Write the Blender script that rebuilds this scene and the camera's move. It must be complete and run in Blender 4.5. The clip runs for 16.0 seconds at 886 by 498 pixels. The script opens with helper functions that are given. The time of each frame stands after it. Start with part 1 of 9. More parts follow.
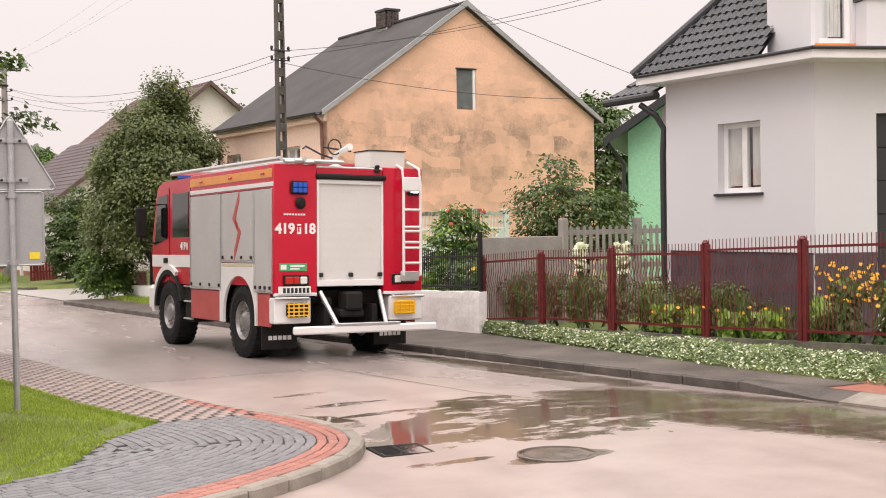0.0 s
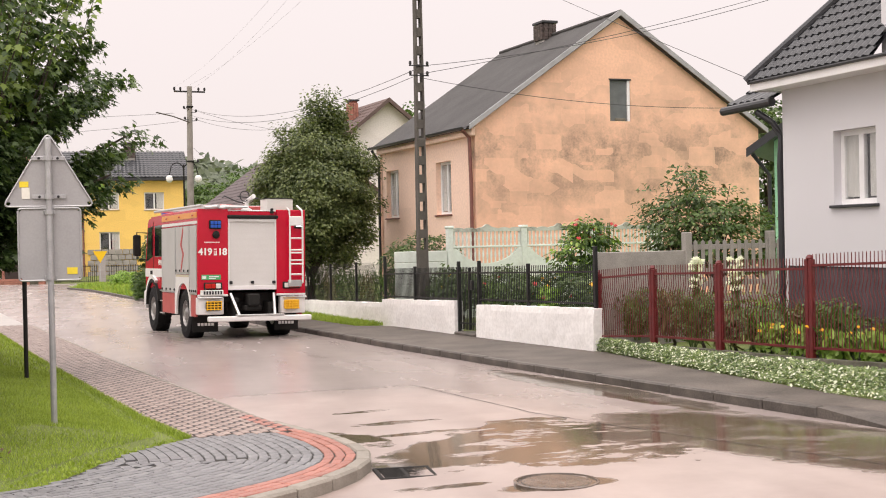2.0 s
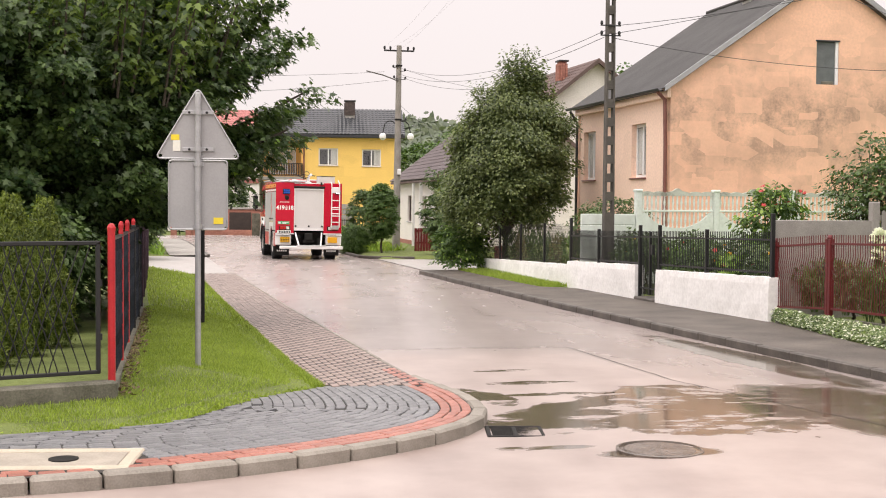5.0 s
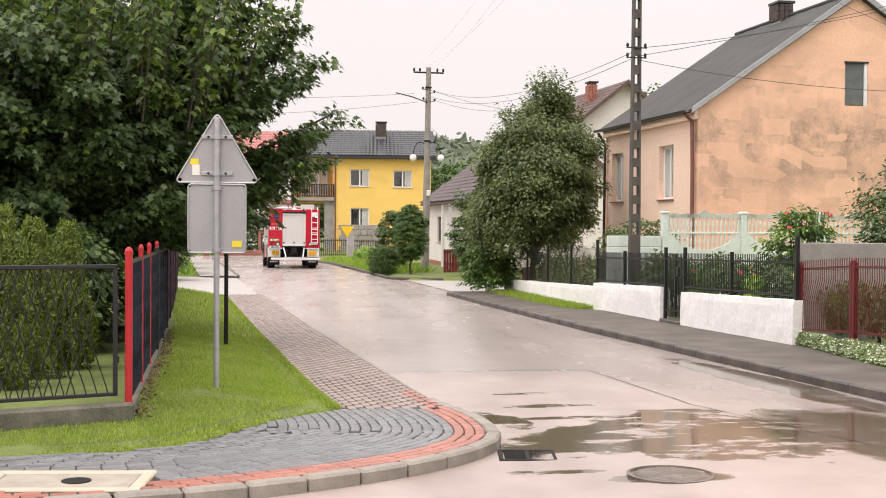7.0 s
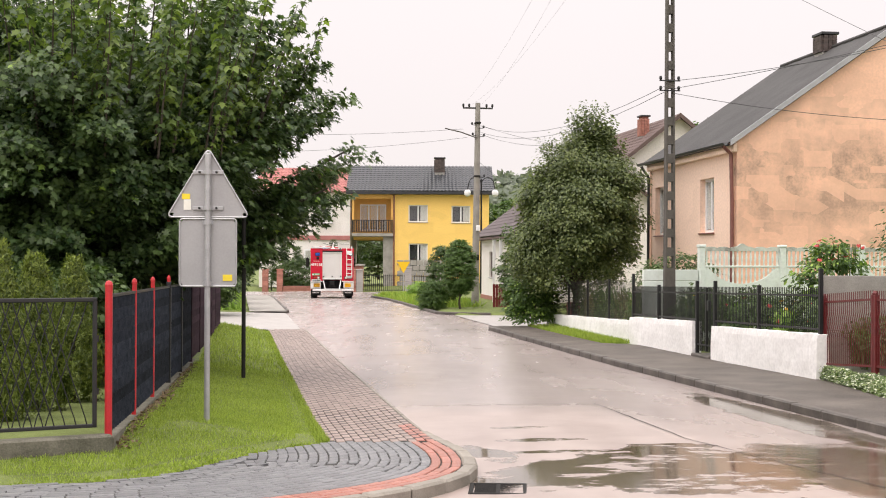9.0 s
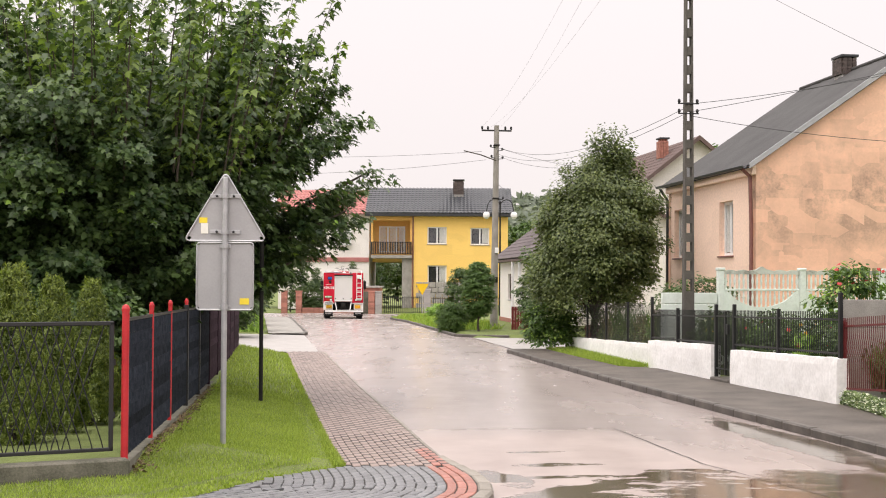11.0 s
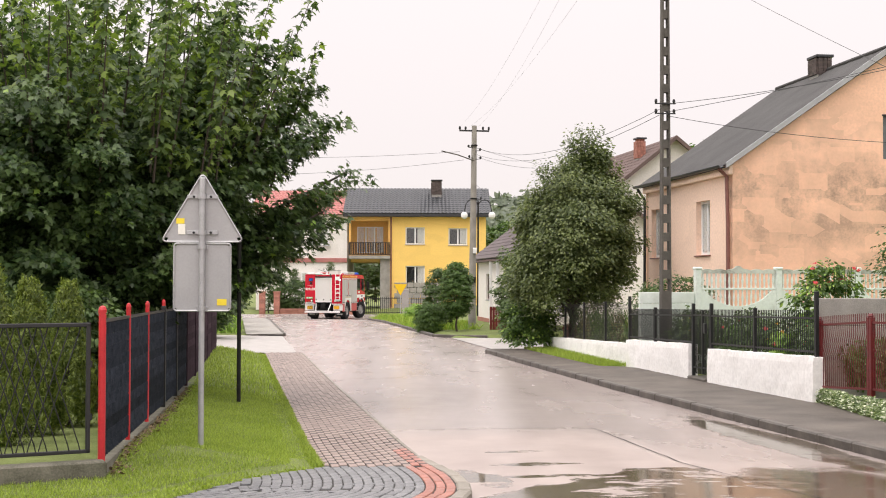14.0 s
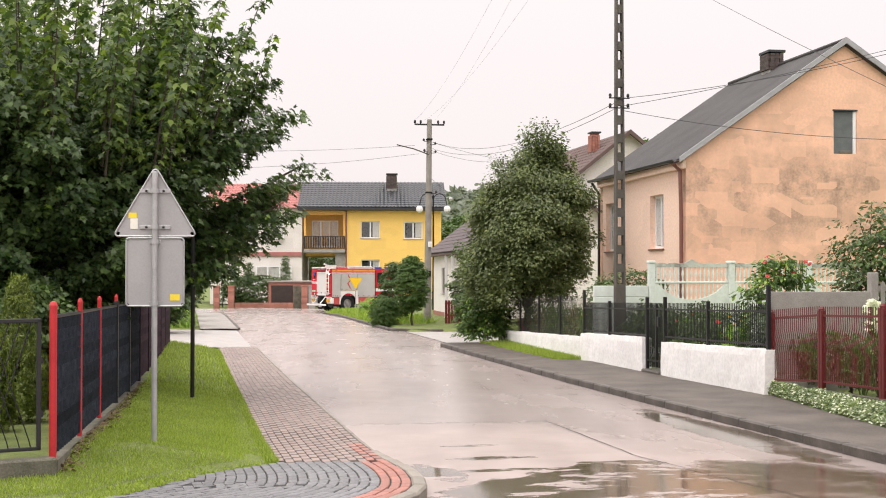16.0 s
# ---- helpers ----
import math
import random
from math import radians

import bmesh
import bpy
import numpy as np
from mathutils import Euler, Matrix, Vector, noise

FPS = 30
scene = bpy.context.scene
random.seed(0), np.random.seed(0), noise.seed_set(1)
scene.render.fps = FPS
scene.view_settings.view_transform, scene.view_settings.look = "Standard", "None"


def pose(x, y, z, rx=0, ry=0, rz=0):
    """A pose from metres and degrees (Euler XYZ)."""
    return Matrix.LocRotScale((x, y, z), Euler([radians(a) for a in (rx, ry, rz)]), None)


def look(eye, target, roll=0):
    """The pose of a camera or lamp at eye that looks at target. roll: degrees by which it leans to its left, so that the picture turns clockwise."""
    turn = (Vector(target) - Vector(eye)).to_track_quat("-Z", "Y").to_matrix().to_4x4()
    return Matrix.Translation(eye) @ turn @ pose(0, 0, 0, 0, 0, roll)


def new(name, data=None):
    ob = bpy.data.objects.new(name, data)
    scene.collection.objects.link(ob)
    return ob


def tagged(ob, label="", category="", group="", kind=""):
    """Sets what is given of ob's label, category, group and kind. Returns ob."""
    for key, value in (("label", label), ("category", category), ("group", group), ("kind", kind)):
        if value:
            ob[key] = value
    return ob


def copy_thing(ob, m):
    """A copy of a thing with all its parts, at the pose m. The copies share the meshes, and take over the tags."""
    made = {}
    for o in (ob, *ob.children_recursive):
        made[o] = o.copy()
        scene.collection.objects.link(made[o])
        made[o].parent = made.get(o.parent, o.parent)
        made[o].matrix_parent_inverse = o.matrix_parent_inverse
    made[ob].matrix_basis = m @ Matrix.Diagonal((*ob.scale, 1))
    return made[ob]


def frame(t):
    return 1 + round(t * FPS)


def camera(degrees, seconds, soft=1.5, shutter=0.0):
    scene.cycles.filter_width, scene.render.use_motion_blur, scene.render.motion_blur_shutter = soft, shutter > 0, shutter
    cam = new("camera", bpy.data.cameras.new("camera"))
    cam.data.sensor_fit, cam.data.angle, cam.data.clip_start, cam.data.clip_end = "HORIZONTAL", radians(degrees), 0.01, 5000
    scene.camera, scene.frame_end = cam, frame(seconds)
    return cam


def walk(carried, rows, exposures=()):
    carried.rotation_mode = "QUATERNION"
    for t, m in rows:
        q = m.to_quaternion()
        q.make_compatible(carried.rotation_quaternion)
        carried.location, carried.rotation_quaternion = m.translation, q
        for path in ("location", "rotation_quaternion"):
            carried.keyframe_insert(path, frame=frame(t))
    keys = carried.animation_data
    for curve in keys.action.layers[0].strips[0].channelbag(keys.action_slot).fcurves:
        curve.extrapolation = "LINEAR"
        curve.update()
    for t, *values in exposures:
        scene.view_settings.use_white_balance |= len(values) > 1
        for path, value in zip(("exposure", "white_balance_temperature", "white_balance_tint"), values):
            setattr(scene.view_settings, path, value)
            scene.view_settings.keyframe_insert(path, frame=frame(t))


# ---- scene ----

# ---------------------------------------------------------------- camera
cam = camera(38.80, 16.0, soft=1.05)
PATH = [
    (0, (-3.364, -5.606, 1.731), (-2.525, -3.791, 1.684), -1.0),
    (0.5, (-3.075, -5.521, 1.722), (-2.278, -3.687, 1.685), -1.0),
    (1, (-2.61, -5.606, 1.719), (-1.883, -3.743, 1.696), -1.1),
    (1.5, (-2.136, -5.677, 1.712), (-1.503, -3.78, 1.694), -1.3),
    (2, (-1.636, -5.816, 1.694), (-1.113, -3.886, 1.677), -1.2),
    (2.5, (-1.168, -5.869, 1.684), (-0.754, -3.912, 1.658), -0.4),
    (3, (-0.849, -5.967, 1.663), (-0.523, -3.994, 1.626), 0.4),
    (3.5, (-0.788, -5.995, 1.672), (-0.521, -4.013, 1.617), 0.6),
    (4, (-0.819, -5.957, 1.673), (-0.595, -3.971, 1.598), 0.1),
    (4.5, (-0.836, -5.968, 1.675), (-0.634, -3.98, 1.592), 0.1),
    (5, (-0.804, -5.977, 1.671), (-0.627, -3.987, 1.595), 0.4),
    (5.2, (-0.818, -6.055, 1.668), (-0.651, -4.063, 1.596), 0.5),
    (7.3, (-0.546, -6.043, 1.705), (-0.422, -4.048, 1.67), 0.4),
    (7.5, (-0.432, -6.09, 1.691), (-0.301, -4.094, 1.663), 0.2),
    (8, (-0.203, -6.077, 1.69), (-0.071, -4.081, 1.682), 0.3),
    (8.5, (-0.019, -6.064, 1.691), (0.081, -4.067, 1.701), 0.3),
    (9, (0.151, -6.102, 1.683), (0.167, -4.102, 1.695), 0.2),
    (11.5, (0.178, -6.09, 1.709), (0.163, -4.091, 1.759), 0.3),
    (12, (0.161, -6.063, 1.703), (0.149, -4.063, 1.75), 0.3),
    (12.5, (0.172, -6.083, 1.702), (0.164, -4.083, 1.751), 0.3),
    (13, (0.173, -6.082, 1.702), (0.171, -4.082, 1.752), 0.3),
    (13.5, (0.186, -6.105, 1.707), (0.192, -4.105, 1.756), 0.2),
    (14, (0.181, -6.103, 1.704), (0.201, -4.103, 1.751), 0.1),
    (14.5, (0.175, -6.083, 1.705), (0.214, -4.084, 1.75), -0.1),
    (15, (0.18, -6.088, 1.697), (0.236, -4.089, 1.745), -0.3),
    (15.5, (0.188, -6.105, 1.703), (0.26, -4.107, 1.749), -0.3),
    (16, (0.185, -6.09, 1.712), (0.276, -4.092, 1.749), -0.0),
]
walk(cam, [(t, look(eye, target, roll)) for t, eye, target, roll in PATH], exposures=[(0, 0.06, 6850, 15), (4, 0.1, 6800, 14), (8, 0.15, 6650, 12), (16, 0.15, 6650, 12)])

# ---------------------------------------------------------------- light: overcast day after rain
world = bpy.data.worlds.new("sky")
scene.world = world
world.use_nodes = True
wn, wl = world.node_tree.nodes, world.node_tree.links
wn.clear()
w_out = wn.new("ShaderNodeOutputWorld")
w_bg = wn.new("ShaderNodeBackground")
w_sky = wn.new("ShaderNodeTexSky")
w_sky.sky_type, w_sky.sun_disc = "NISHITA", False
w_sky.sun_elevation, w_sky.sun_rotation = radians(48), radians(223)
# closed cloud cover, three times as bright overhead as at the horizon
w_co = wn.new("ShaderNodeTexCoord")
w_xyz = wn.new("ShaderNodeSeparateXYZ")
wl.new(w_co.outputs["Generated"], w_xyz.inputs[0])
w_ramp = wn.new("ShaderNodeValToRGB")
w_ramp.color_ramp.elements[0].position, w_ramp.color_ramp.elements[0].color = 0.0, (0.312, 0.290, 0.289, 1)
w_ramp.color_ramp.elements[1].position, w_ramp.color_ramp.elements[1].color = 1.0, (1.0, 0.965, 0.95, 1)
w_low = w_ramp.color_ramp.elements.new(0.24)
w_low.color = (0.352, 0.333, 0.334, 1)
wl.new(w_xyz.outputs[2], w_ramp.inputs[0])
w_gain = wn.new("ShaderNodeMixRGB")
w_gain.blend_type = "MULTIPLY"
w_gain.inputs[0].default_value = 1.0
w_gain.inputs[2].default_value = (24.0, 24.0, 24.0, 1)
wl.new(w_ramp.outputs[0], w_gain.inputs[1])
w_mix = wn.new("ShaderNodeMixRGB")
w_mix.inputs[0].default_value = 0.95
wl.new(w_gain.outputs[0], w_mix.inputs[2])
wl.new(w_sky.outputs[0], w_mix.inputs[1])
wl.new(w_mix.outputs[0], w_bg.inputs[0])
w_bg.inputs[1].default_value = 0.112
wl.new(w_bg.outputs[0], w_out.inputs[0])
sun_data = bpy.data.lights.new("sun", "SUN")
sun_data.energy, sun_data.angle, sun_data.color = 1.2, radians(40), (1.0, 0.95, 0.9)
sun = new("sun", sun_data)
sun.matrix_world = look((0, 0, 60), (16, 17, 22))


# ---------------------------------------------------------------- materials
def node_mat(name):
    m = bpy.data.materials.new(name)
    m.use_nodes = True
    nt = m.node_tree
    return m, nt, nt.nodes["Principled BSDF"]


def add(nt, kind, **sets):
    n = nt.nodes.new("ShaderNode" + kind)
    for k, v in sets.items():
        n.inputs[k.replace("_", " ")].default_value = v
    return n


def coords(nt, scale=(1, 1, 1), generated=False):
    tc = nt.nodes.new("ShaderNodeTexCoord")
    mp = nt.nodes.new("ShaderNodeMapping")
    mp.inputs["Scale"].default_value = scale
    nt.links.new(tc.outputs["Object"], mp.inputs["Vector"])
    return mp.outputs[0]


def ramp(nt, src, stops):
    r = nt.nodes.new("ShaderNodeValToRGB")
    els = r.color_ramp.elements
    while len(els) < len(stops):
        els.new(0.5)
    for e, (p, c) in zip(els, stops):
        e.position, e.color = p, (*c, 1) if len(c) == 3 else c
    nt.links.new(src, r.inputs[0])
    return r.outputs[0]


def mixc(nt, fac, a, b, mode="MIX"):
    n = nt.nodes.new("ShaderNodeMixRGB")
    n.blend_type = mode
    for i, v in enumerate((fac, a, b)):
        if isinstance(v, (int, float)):
            n.inputs[i].default_value = v if i == 0 else (v, v, v, 1)
        elif isinstance(v, tuple):
            n.inputs[i].default_value = (*v, 1) if len(v) == 3 else v
        else:
            nt.links.new(v, n.inputs[i])
    return n.outputs[0]


def bump(nt, bsdf, src, strength=0.3, dist=0.02):
    b = add(nt, "Bump", Strength=strength, Distance=dist)
    nt.links.new(src, b.inputs["Height"])
    nt.links.new(b.outputs[0], bsdf.inputs["Normal"])


def grained(name, c1, c2, scale=6.0, fine=60.0, rough=0.6, metal=0.0, relief=0.2, dist=0.01, vary=0.0, stretch=(1, 1, 1), spec=0.5, island=False):
    """Two scales of noise between two colours, fine relief, and a shift from piece to piece."""
    m, nt, b = node_mat(name)
    co = coords(nt, stretch)
    n1, n2 = add(nt, "TexNoise", Scale=scale, Detail=5.0), add(nt, "TexNoise", Scale=fine, Detail=3.0)
    nt.links.new(co, n1.inputs["Vector"])
    nt.links.new(co, n2.inputs["Vector"])
    f = mixc(nt, 0.4, n1.outputs[0], n2.outputs[0])
    col = ramp(nt, f, [(0.33, c1), (0.67, c2)])
    if vary:
        if island:
            rnd = nt.nodes.new("ShaderNodeNewGeometry").outputs["Random Per Island"]
        else:
            rnd = nt.nodes.new("ShaderNodeObjectInfo").outputs["Random"]
        col = mixc(nt, 1.0, col, ramp(nt, rnd, [(0, (1 - vary,) * 3), (1, (1 + vary,) * 3)]), "MULTIPLY")
    nt.links.new(col, b.inputs["Base Color"])
    b.inputs["Roughness"].default_value, b.inputs["Metallic"].default_value = rough, metal
    b.inputs["Specular IOR Level"].default_value = spec
    if relief:
        bump(nt, b, n2.outputs[0], relief, dist)
    return m


def plain(name, c, rough=0.4, metal=0.0, glow=0.0, spec=0.5):
    return grained(name, tuple(v * 0.92 for v in c), tuple(min(1, v * 1.06) for v in c), 3, 40, rough, metal, 0.03, 0.004, spec=spec) if not glow else glowing(name, c, glow)


def glowing(name, c, strength):
    m, nt, b = node_mat(name)
    b.inputs["Base Color"].default_value = (*c, 1)
    b.inputs["Emission Color"].default_value = (*c, 1)
    b.inputs["Emission Strength"].default_value = strength
    return m


def wet_road():
    m, nt, b = node_mat("wet_asphalt")
    co = coords(nt)
    big = add(nt, "TexNoise", Scale=0.35, Detail=4.0)
    mid = add(nt, "TexNoise", Scale=1.6, Detail=6.0, Roughness=0.6)
    fine = add(nt, "TexVoronoi", Scale=95.0)
    for n in (big, mid, fine):
        nt.links.new(co, n.inputs["Vector"])
    mapped = coords(nt, (1.0, 0.16, 1.0))
    streak = add(nt, "TexNoise", Scale=1.3, Detail=5.0)
    nt.links.new(mapped, streak.inputs["Vector"])
    col = ramp(nt, mixc(nt, 0.5, mid.outputs[0], streak.outputs[0]), [(0.35, (0.315, 0.266, 0.25)), (0.65, (0.37, 0.318, 0.30))])
    # silt washed over the junction, in patches of its own shape
    pos = nt.nodes.new("ShaderNodeSeparateXYZ")
    nt.links.new(co, pos.inputs[0])

    def math_node(op, u, v, w=None):
        n = nt.nodes.new("ShaderNodeMath")
        n.operation = op
        for i, q in enumerate((u, v, w)):
            if isinstance(q, (int, float)):
                n.inputs[i].default_value = q
            elif q is not None:
                nt.links.new(q, n.inputs[i])
        return n.outputs[0]

    def patch(cx, cy, rx, ry, rag, shear=0.0, edge=(0.80, 0.96)):
        """1 inside a ragged oval, 0 outside."""
        dy = math_node("SUBTRACT", pos.outputs[1], cy)
        dx = math_node("ADD", math_node("SUBTRACT", pos.outputs[0], cx), math_node("MULTIPLY", dy, shear))
        ex, ey = math_node("DIVIDE", dx, rx), math_node("DIVIDE", dy, ry)
        ln = math_node("SQRT", math_node("ADD", math_node("MULTIPLY", ex, ex), math_node("MULTIPLY", ey, ey)), 0.0)
        w = math_node("MULTIPLY_ADD", math_node("SUBTRACT", mid.outputs[0], 0.5), rag, ln)
        return ramp(nt, w, [(0.0, (1, 1, 1)), (edge[0], (1, 1, 1)), (edge[1], (0, 0, 0))])
    pools = [patch(5.0, 4.4, 1.5, 3.3, 0.5, 0.27), patch(4.85, 10.2, 0.5, 3.6, 0.9, 0.137), patch(2.35, 5.4, 1.35, 1.3, 1.9, 0.0, (0.82, 0.96)),
             patch(1.05, 5.0, 0.62, 0.8, 1.0), patch(0.72, 6.75, 0.32, 0.75, 1.2, 0.3), patch(3.1, 5.6, 0.9, 1.6, 1.9, 0.2, (0.8, 0.95)),
             patch(1.8, 3.33, 0.58, 0.24, 0.7), patch(0.85, 3.7, 0.55, 0.1, 1.6), patch(1.5, 7.7, 0.6, 0.14, 1.9), patch(1.35, 8.9, 0.4, 0.12, 1.9),
             patch(1.6, 6.75, 0.8, 0.13, 1.6)]
    # silt bars that break the water into ragged tongues along the wheel tracks
    across = add(nt, "TexNoise", Scale=1.5, Detail=7.0, Roughness=0.68)
    nt.links.new(coords(nt, (0.75, 1.7, 1.0)), across.inputs["Vector"])
    tongues = ramp(nt, across.outputs[0], [(0.0, (1, 1, 1)), (0.52, (1, 1, 1)), (0.575, (0.08, 0.08, 0.08))])
    shallow = pools[2]
    for q in pools[3:]:
        shallow = mixc(nt, 1.0, shallow, q, "LIGHTEN")
    shallow = mixc(nt, 1.0, shallow, tongues, "MULTIPLY")
    deep = mixc(nt, 0.45, mixc(nt, 1.0, pools[0], pools[1], "LIGHTEN"), tongues, "MULTIPLY")
    allp = mixc(nt, 1.0, deep, shallow, "LIGHTEN")

    def below(u, v, w, k):
        """1 where u * x + v * y < w, with a softly ragged edge of width k."""
        d = math_node("SUBTRACT", w, math_node("ADD", math_node("MULTIPLY", pos.outputs[0], u), math_node("MULTIPLY", pos.outputs[1], v)))
        d = math_node("MULTIPLY_ADD", math_node("SUBTRACT", mid.outputs[0], 0.5), k, d)
        return ramp(nt, math_node("MULTIPLY_ADD", d, 1.0 / k, 0.5), [(0.0, (0, 0, 0)), (1.0, (1, 1, 1))])
    # the pale silted slab of the junction, bounded by its joints
    silt = mixc(nt, 1.0, below(0.0, 1.0, 11.2, 1.4), below(1.0, 0.28, 5.6, 1.2), "MULTIPLY")
    col = mixc(nt, mixc(nt, 1.0, silt, 0.8, "MULTIPLY"), col, ramp(nt, mixc(nt, 0.5, mid.outputs[0], streak.outputs[0]), [(0.36, (0.29, 0.222, 0.20)), (0.62, (0.43, 0.35, 0.318))]))
    col = mixc(nt, mixc(nt, 1.0, allp, 0.88, "MULTIPLY"), col, (0.09, 0.07, 0.044))
    nt.links.new(col, b.inputs["Base Color"])
    wetness = ramp(nt, mixc(nt, 0.5, big.outputs[0], streak.outputs[0]), [(0.34, (0.21,) * 3), (0.66, (0.30,) * 3)])
    rg = mixc(nt, allp, mixc(nt, silt, wetness, mixc(nt, 0.5, wetness, 0.45)), ramp(nt, streak.outputs[0], [(0.4, (0.05,) * 3), (0.65, (0.15,) * 3)]))
    nt.links.new(rg, b.inputs["Roughness"])
    b.inputs["Specular IOR Level"].default_value = 0.62
    bp = add(nt, "Bump", Distance=0.004)
    st = ramp(nt, allp, [(0, (0.16,) * 3), (1, (0.006,) * 3)])
    nt.links.new(st, bp.inputs["Strength"])
    nt.links.new(mixc(nt, 0.6, fine.outputs["Distance"], mid.outputs[0]), bp.inputs["Height"])
    nt.links.new(bp.outputs[0], b.inputs["Normal"])
    return m


def stained_render(name, c, stain, lo=0.5, hi=0.75, band=None, rough=0.85):
    """Old painted render with damp stains and patched squares."""
    m, nt, b = node_mat(name)
    co = coords(nt)
    n1, n2, n3 = add(nt, "TexNoise", Scale=0.8, Detail=9.0, Roughness=0.66), add(nt, "TexNoise", Scale=14.0, Detail=4.0), add(nt, "TexNoise", Scale=120.0)
    flat = coords(nt, (0.85, 0.85, 1.45))
    n4 = add(nt, "TexVoronoi", Scale=0.75)
    n4.distance = "CHEBYCHEV"
    for n in (n1, n2, n3):
        nt.links.new(co, n.inputs["Vector"])
    nt.links.new(flat, n4.inputs["Vector"])
    base = ramp(nt, n2.outputs[0], [(0.3, tuple(v * 0.9 for v in c)), (0.7, tuple(min(1, v * 1.07) for v in c))])
    tint = ramp(nt, n4.outputs["Color"], [(0, (0.93, 0.92, 0.91)), (1, (1.05, 1.05, 1.05))])
    base = mixc(nt, 0.8, base, tint, "MULTIPLY")
    f = mixc(nt, 0.25, n1.outputs[0], n2.outputs[0])
    st = ramp(nt, f, [(lo, (0, 0, 0)), (hi, (1, 1, 1))])
    n5 = add(nt, "TexVoronoi", Scale=1.5)
    n5.distance = "CHEBYCHEV"
    nt.links.new(flat, n5.inputs["Vector"])
    st = mixc(nt, 0.75, st, ramp(nt, n5.outputs["Color"], [(0.3, (0.1,) * 3), (0.62, (1, 1, 1))]), "MULTIPLY")
    if band:
        pos = nt.nodes.new("ShaderNodeSeparateXYZ")
        nt.links.new(co, pos.inputs[0])
        z0, z1, z2 = band
        mr = nt.nodes.new("ShaderNodeMapRange")
        nt.links.new(pos.outputs[2], mr.inputs[0])
        mr.inputs[1].default_value, mr.inputs[2].default_value = z0, z2
        k = (z1 - z0) / (z2 - z0)
        bnd = ramp(nt, mr.outputs[0], [(0, (0.25,) * 3), (k, (1, 1, 1)), (1, (0.12,) * 3)])
        st = mixc(nt, 1.0, st, bnd, "MULTIPLY")
    nt.links.new(mixc(nt, st, base, stain), b.inputs["Base Color"])
    b.inputs["Roughness"].default_value = rough
    bump(nt, b, n3.outputs[0], 0.25, 0.006)
    return m


def leaf_mat(name, dark, light, vary=0.35, rough=0.5, trans=0.25):
    m, nt, b = node_mat(name)
    rnd = nt.nodes.new("ShaderNodeNewGeometry").outputs["Random Per Island"]
    co = coords(nt)
    n1 = add(nt, "TexNoise", Scale=1.1, Detail=3.0)
    nt.links.new(co, n1.inputs["Vector"])
    f = mixc(nt, 0.5, rnd, n1.outputs[0])
    col = ramp(nt, f, [(0.25, dark), (0.75, light)])
    nt.links.new(col, b.inputs["Base Color"])
    b.inputs["Roughness"].default_value = rough
    tr = nt.nodes.new("ShaderNodeBsdfTranslucent")
    nt.links.new(mixc(nt, 1.0, col, (1.3, 1.4, 0.7), "MULTIPLY"), tr.inputs[0])
    mx = nt.nodes.new("ShaderNodeMixShader")
    mx.inputs[0].default_value = trans
    nt.links.new(b.outputs[0], mx.inputs[1])
    nt.links.new(tr.outputs[0], mx.inputs[2])
    nt.links.new(mx.outputs[0], nt.nodes["Material Output"].inputs[0])
    return m


def glass_mat(name, tint=(0.05, 0.06, 0.07)):
    m, nt, b = node_mat(name)
    b.inputs["Base Color"].default_value = (*tint, 1)
    b.inputs["Roughness"].default_value = 0.04
    b.inputs["Specular IOR Level"].default_value = 0.4
    return m


ROAD = wet_road()
GRASS_GROUND = grained("grass_soil", (0.095, 0.125, 0.03), (0.18, 0.22, 0.06), 2.5, 50, 0.9, relief=0.6, dist=0.03)
GRASS = leaf_mat("grass_blade", (0.18, 0.255, 0.032), (0.40, 0.49, 0.095), trans=0.35)
WEED = leaf_mat("weed_leaf", (0.16, 0.30, 0.04), (0.34, 0.48, 0.10), trans=0.3)
PAVER_GREY = grained("paver_grey", (0.105, 0.108, 0.118), (0.24, 0.238, 0.242), 9, 120, 0.45, relief=0.35, dist=0.006, vary=0.16)
PAVER_RED = grained("paver_red", (0.29, 0.105, 0.08), (0.42, 0.175, 0.13), 9, 120, 0.4, relief=0.35, dist=0.006, vary=0.14)
PAVER_ROSE = grained("paver_rose", (0.27, 0.205, 0.182), (0.38, 0.30, 0.266), 9, 120, 0.6, relief=0.35, dist=0.006, vary=0.12)
PAVER_DARK = grained("paver_dark", (0.045, 0.034, 0.032), (0.085, 0.066, 0.062), 9, 120, 0.6, relief=0.35, dist=0.006, vary=0.12)
JOINT = grained("joint_sand", (0.022, 0.02, 0.018), (0.05, 0.045, 0.04), 20, 150, 0.8, relief=0.4)
KERB = grained("kerb_concrete", (0.165, 0.145, 0.12), (0.31, 0.28, 0.24), 4, 60, 0.6, relief=0.3, vary=0.1)
KERB_DARK = grained("kerb_wet_concrete", (0.035, 0.030, 0.026), (0.125, 0.108, 0.094), 3, 40, 0.55, relief=0.3, vary=0.14)
WALK_DARK = grained("damp_pavement", (0.042, 0.034, 0.028), (0.155, 0.132, 0.112), 1.1, 38, 0.65, relief=0.5, dist=0.012)
CONCRETE = grained("grey_concrete", (0.24, 0.225, 0.205), (0.40, 0.375, 0.345), 2.5, 60, 0.8, relief=0.35)
MOSSY = grained("mossy_concrete", (0.06, 0.06, 0.04), (0.19, 0.175, 0.14), 4, 60, 0.85, relief=0.4)
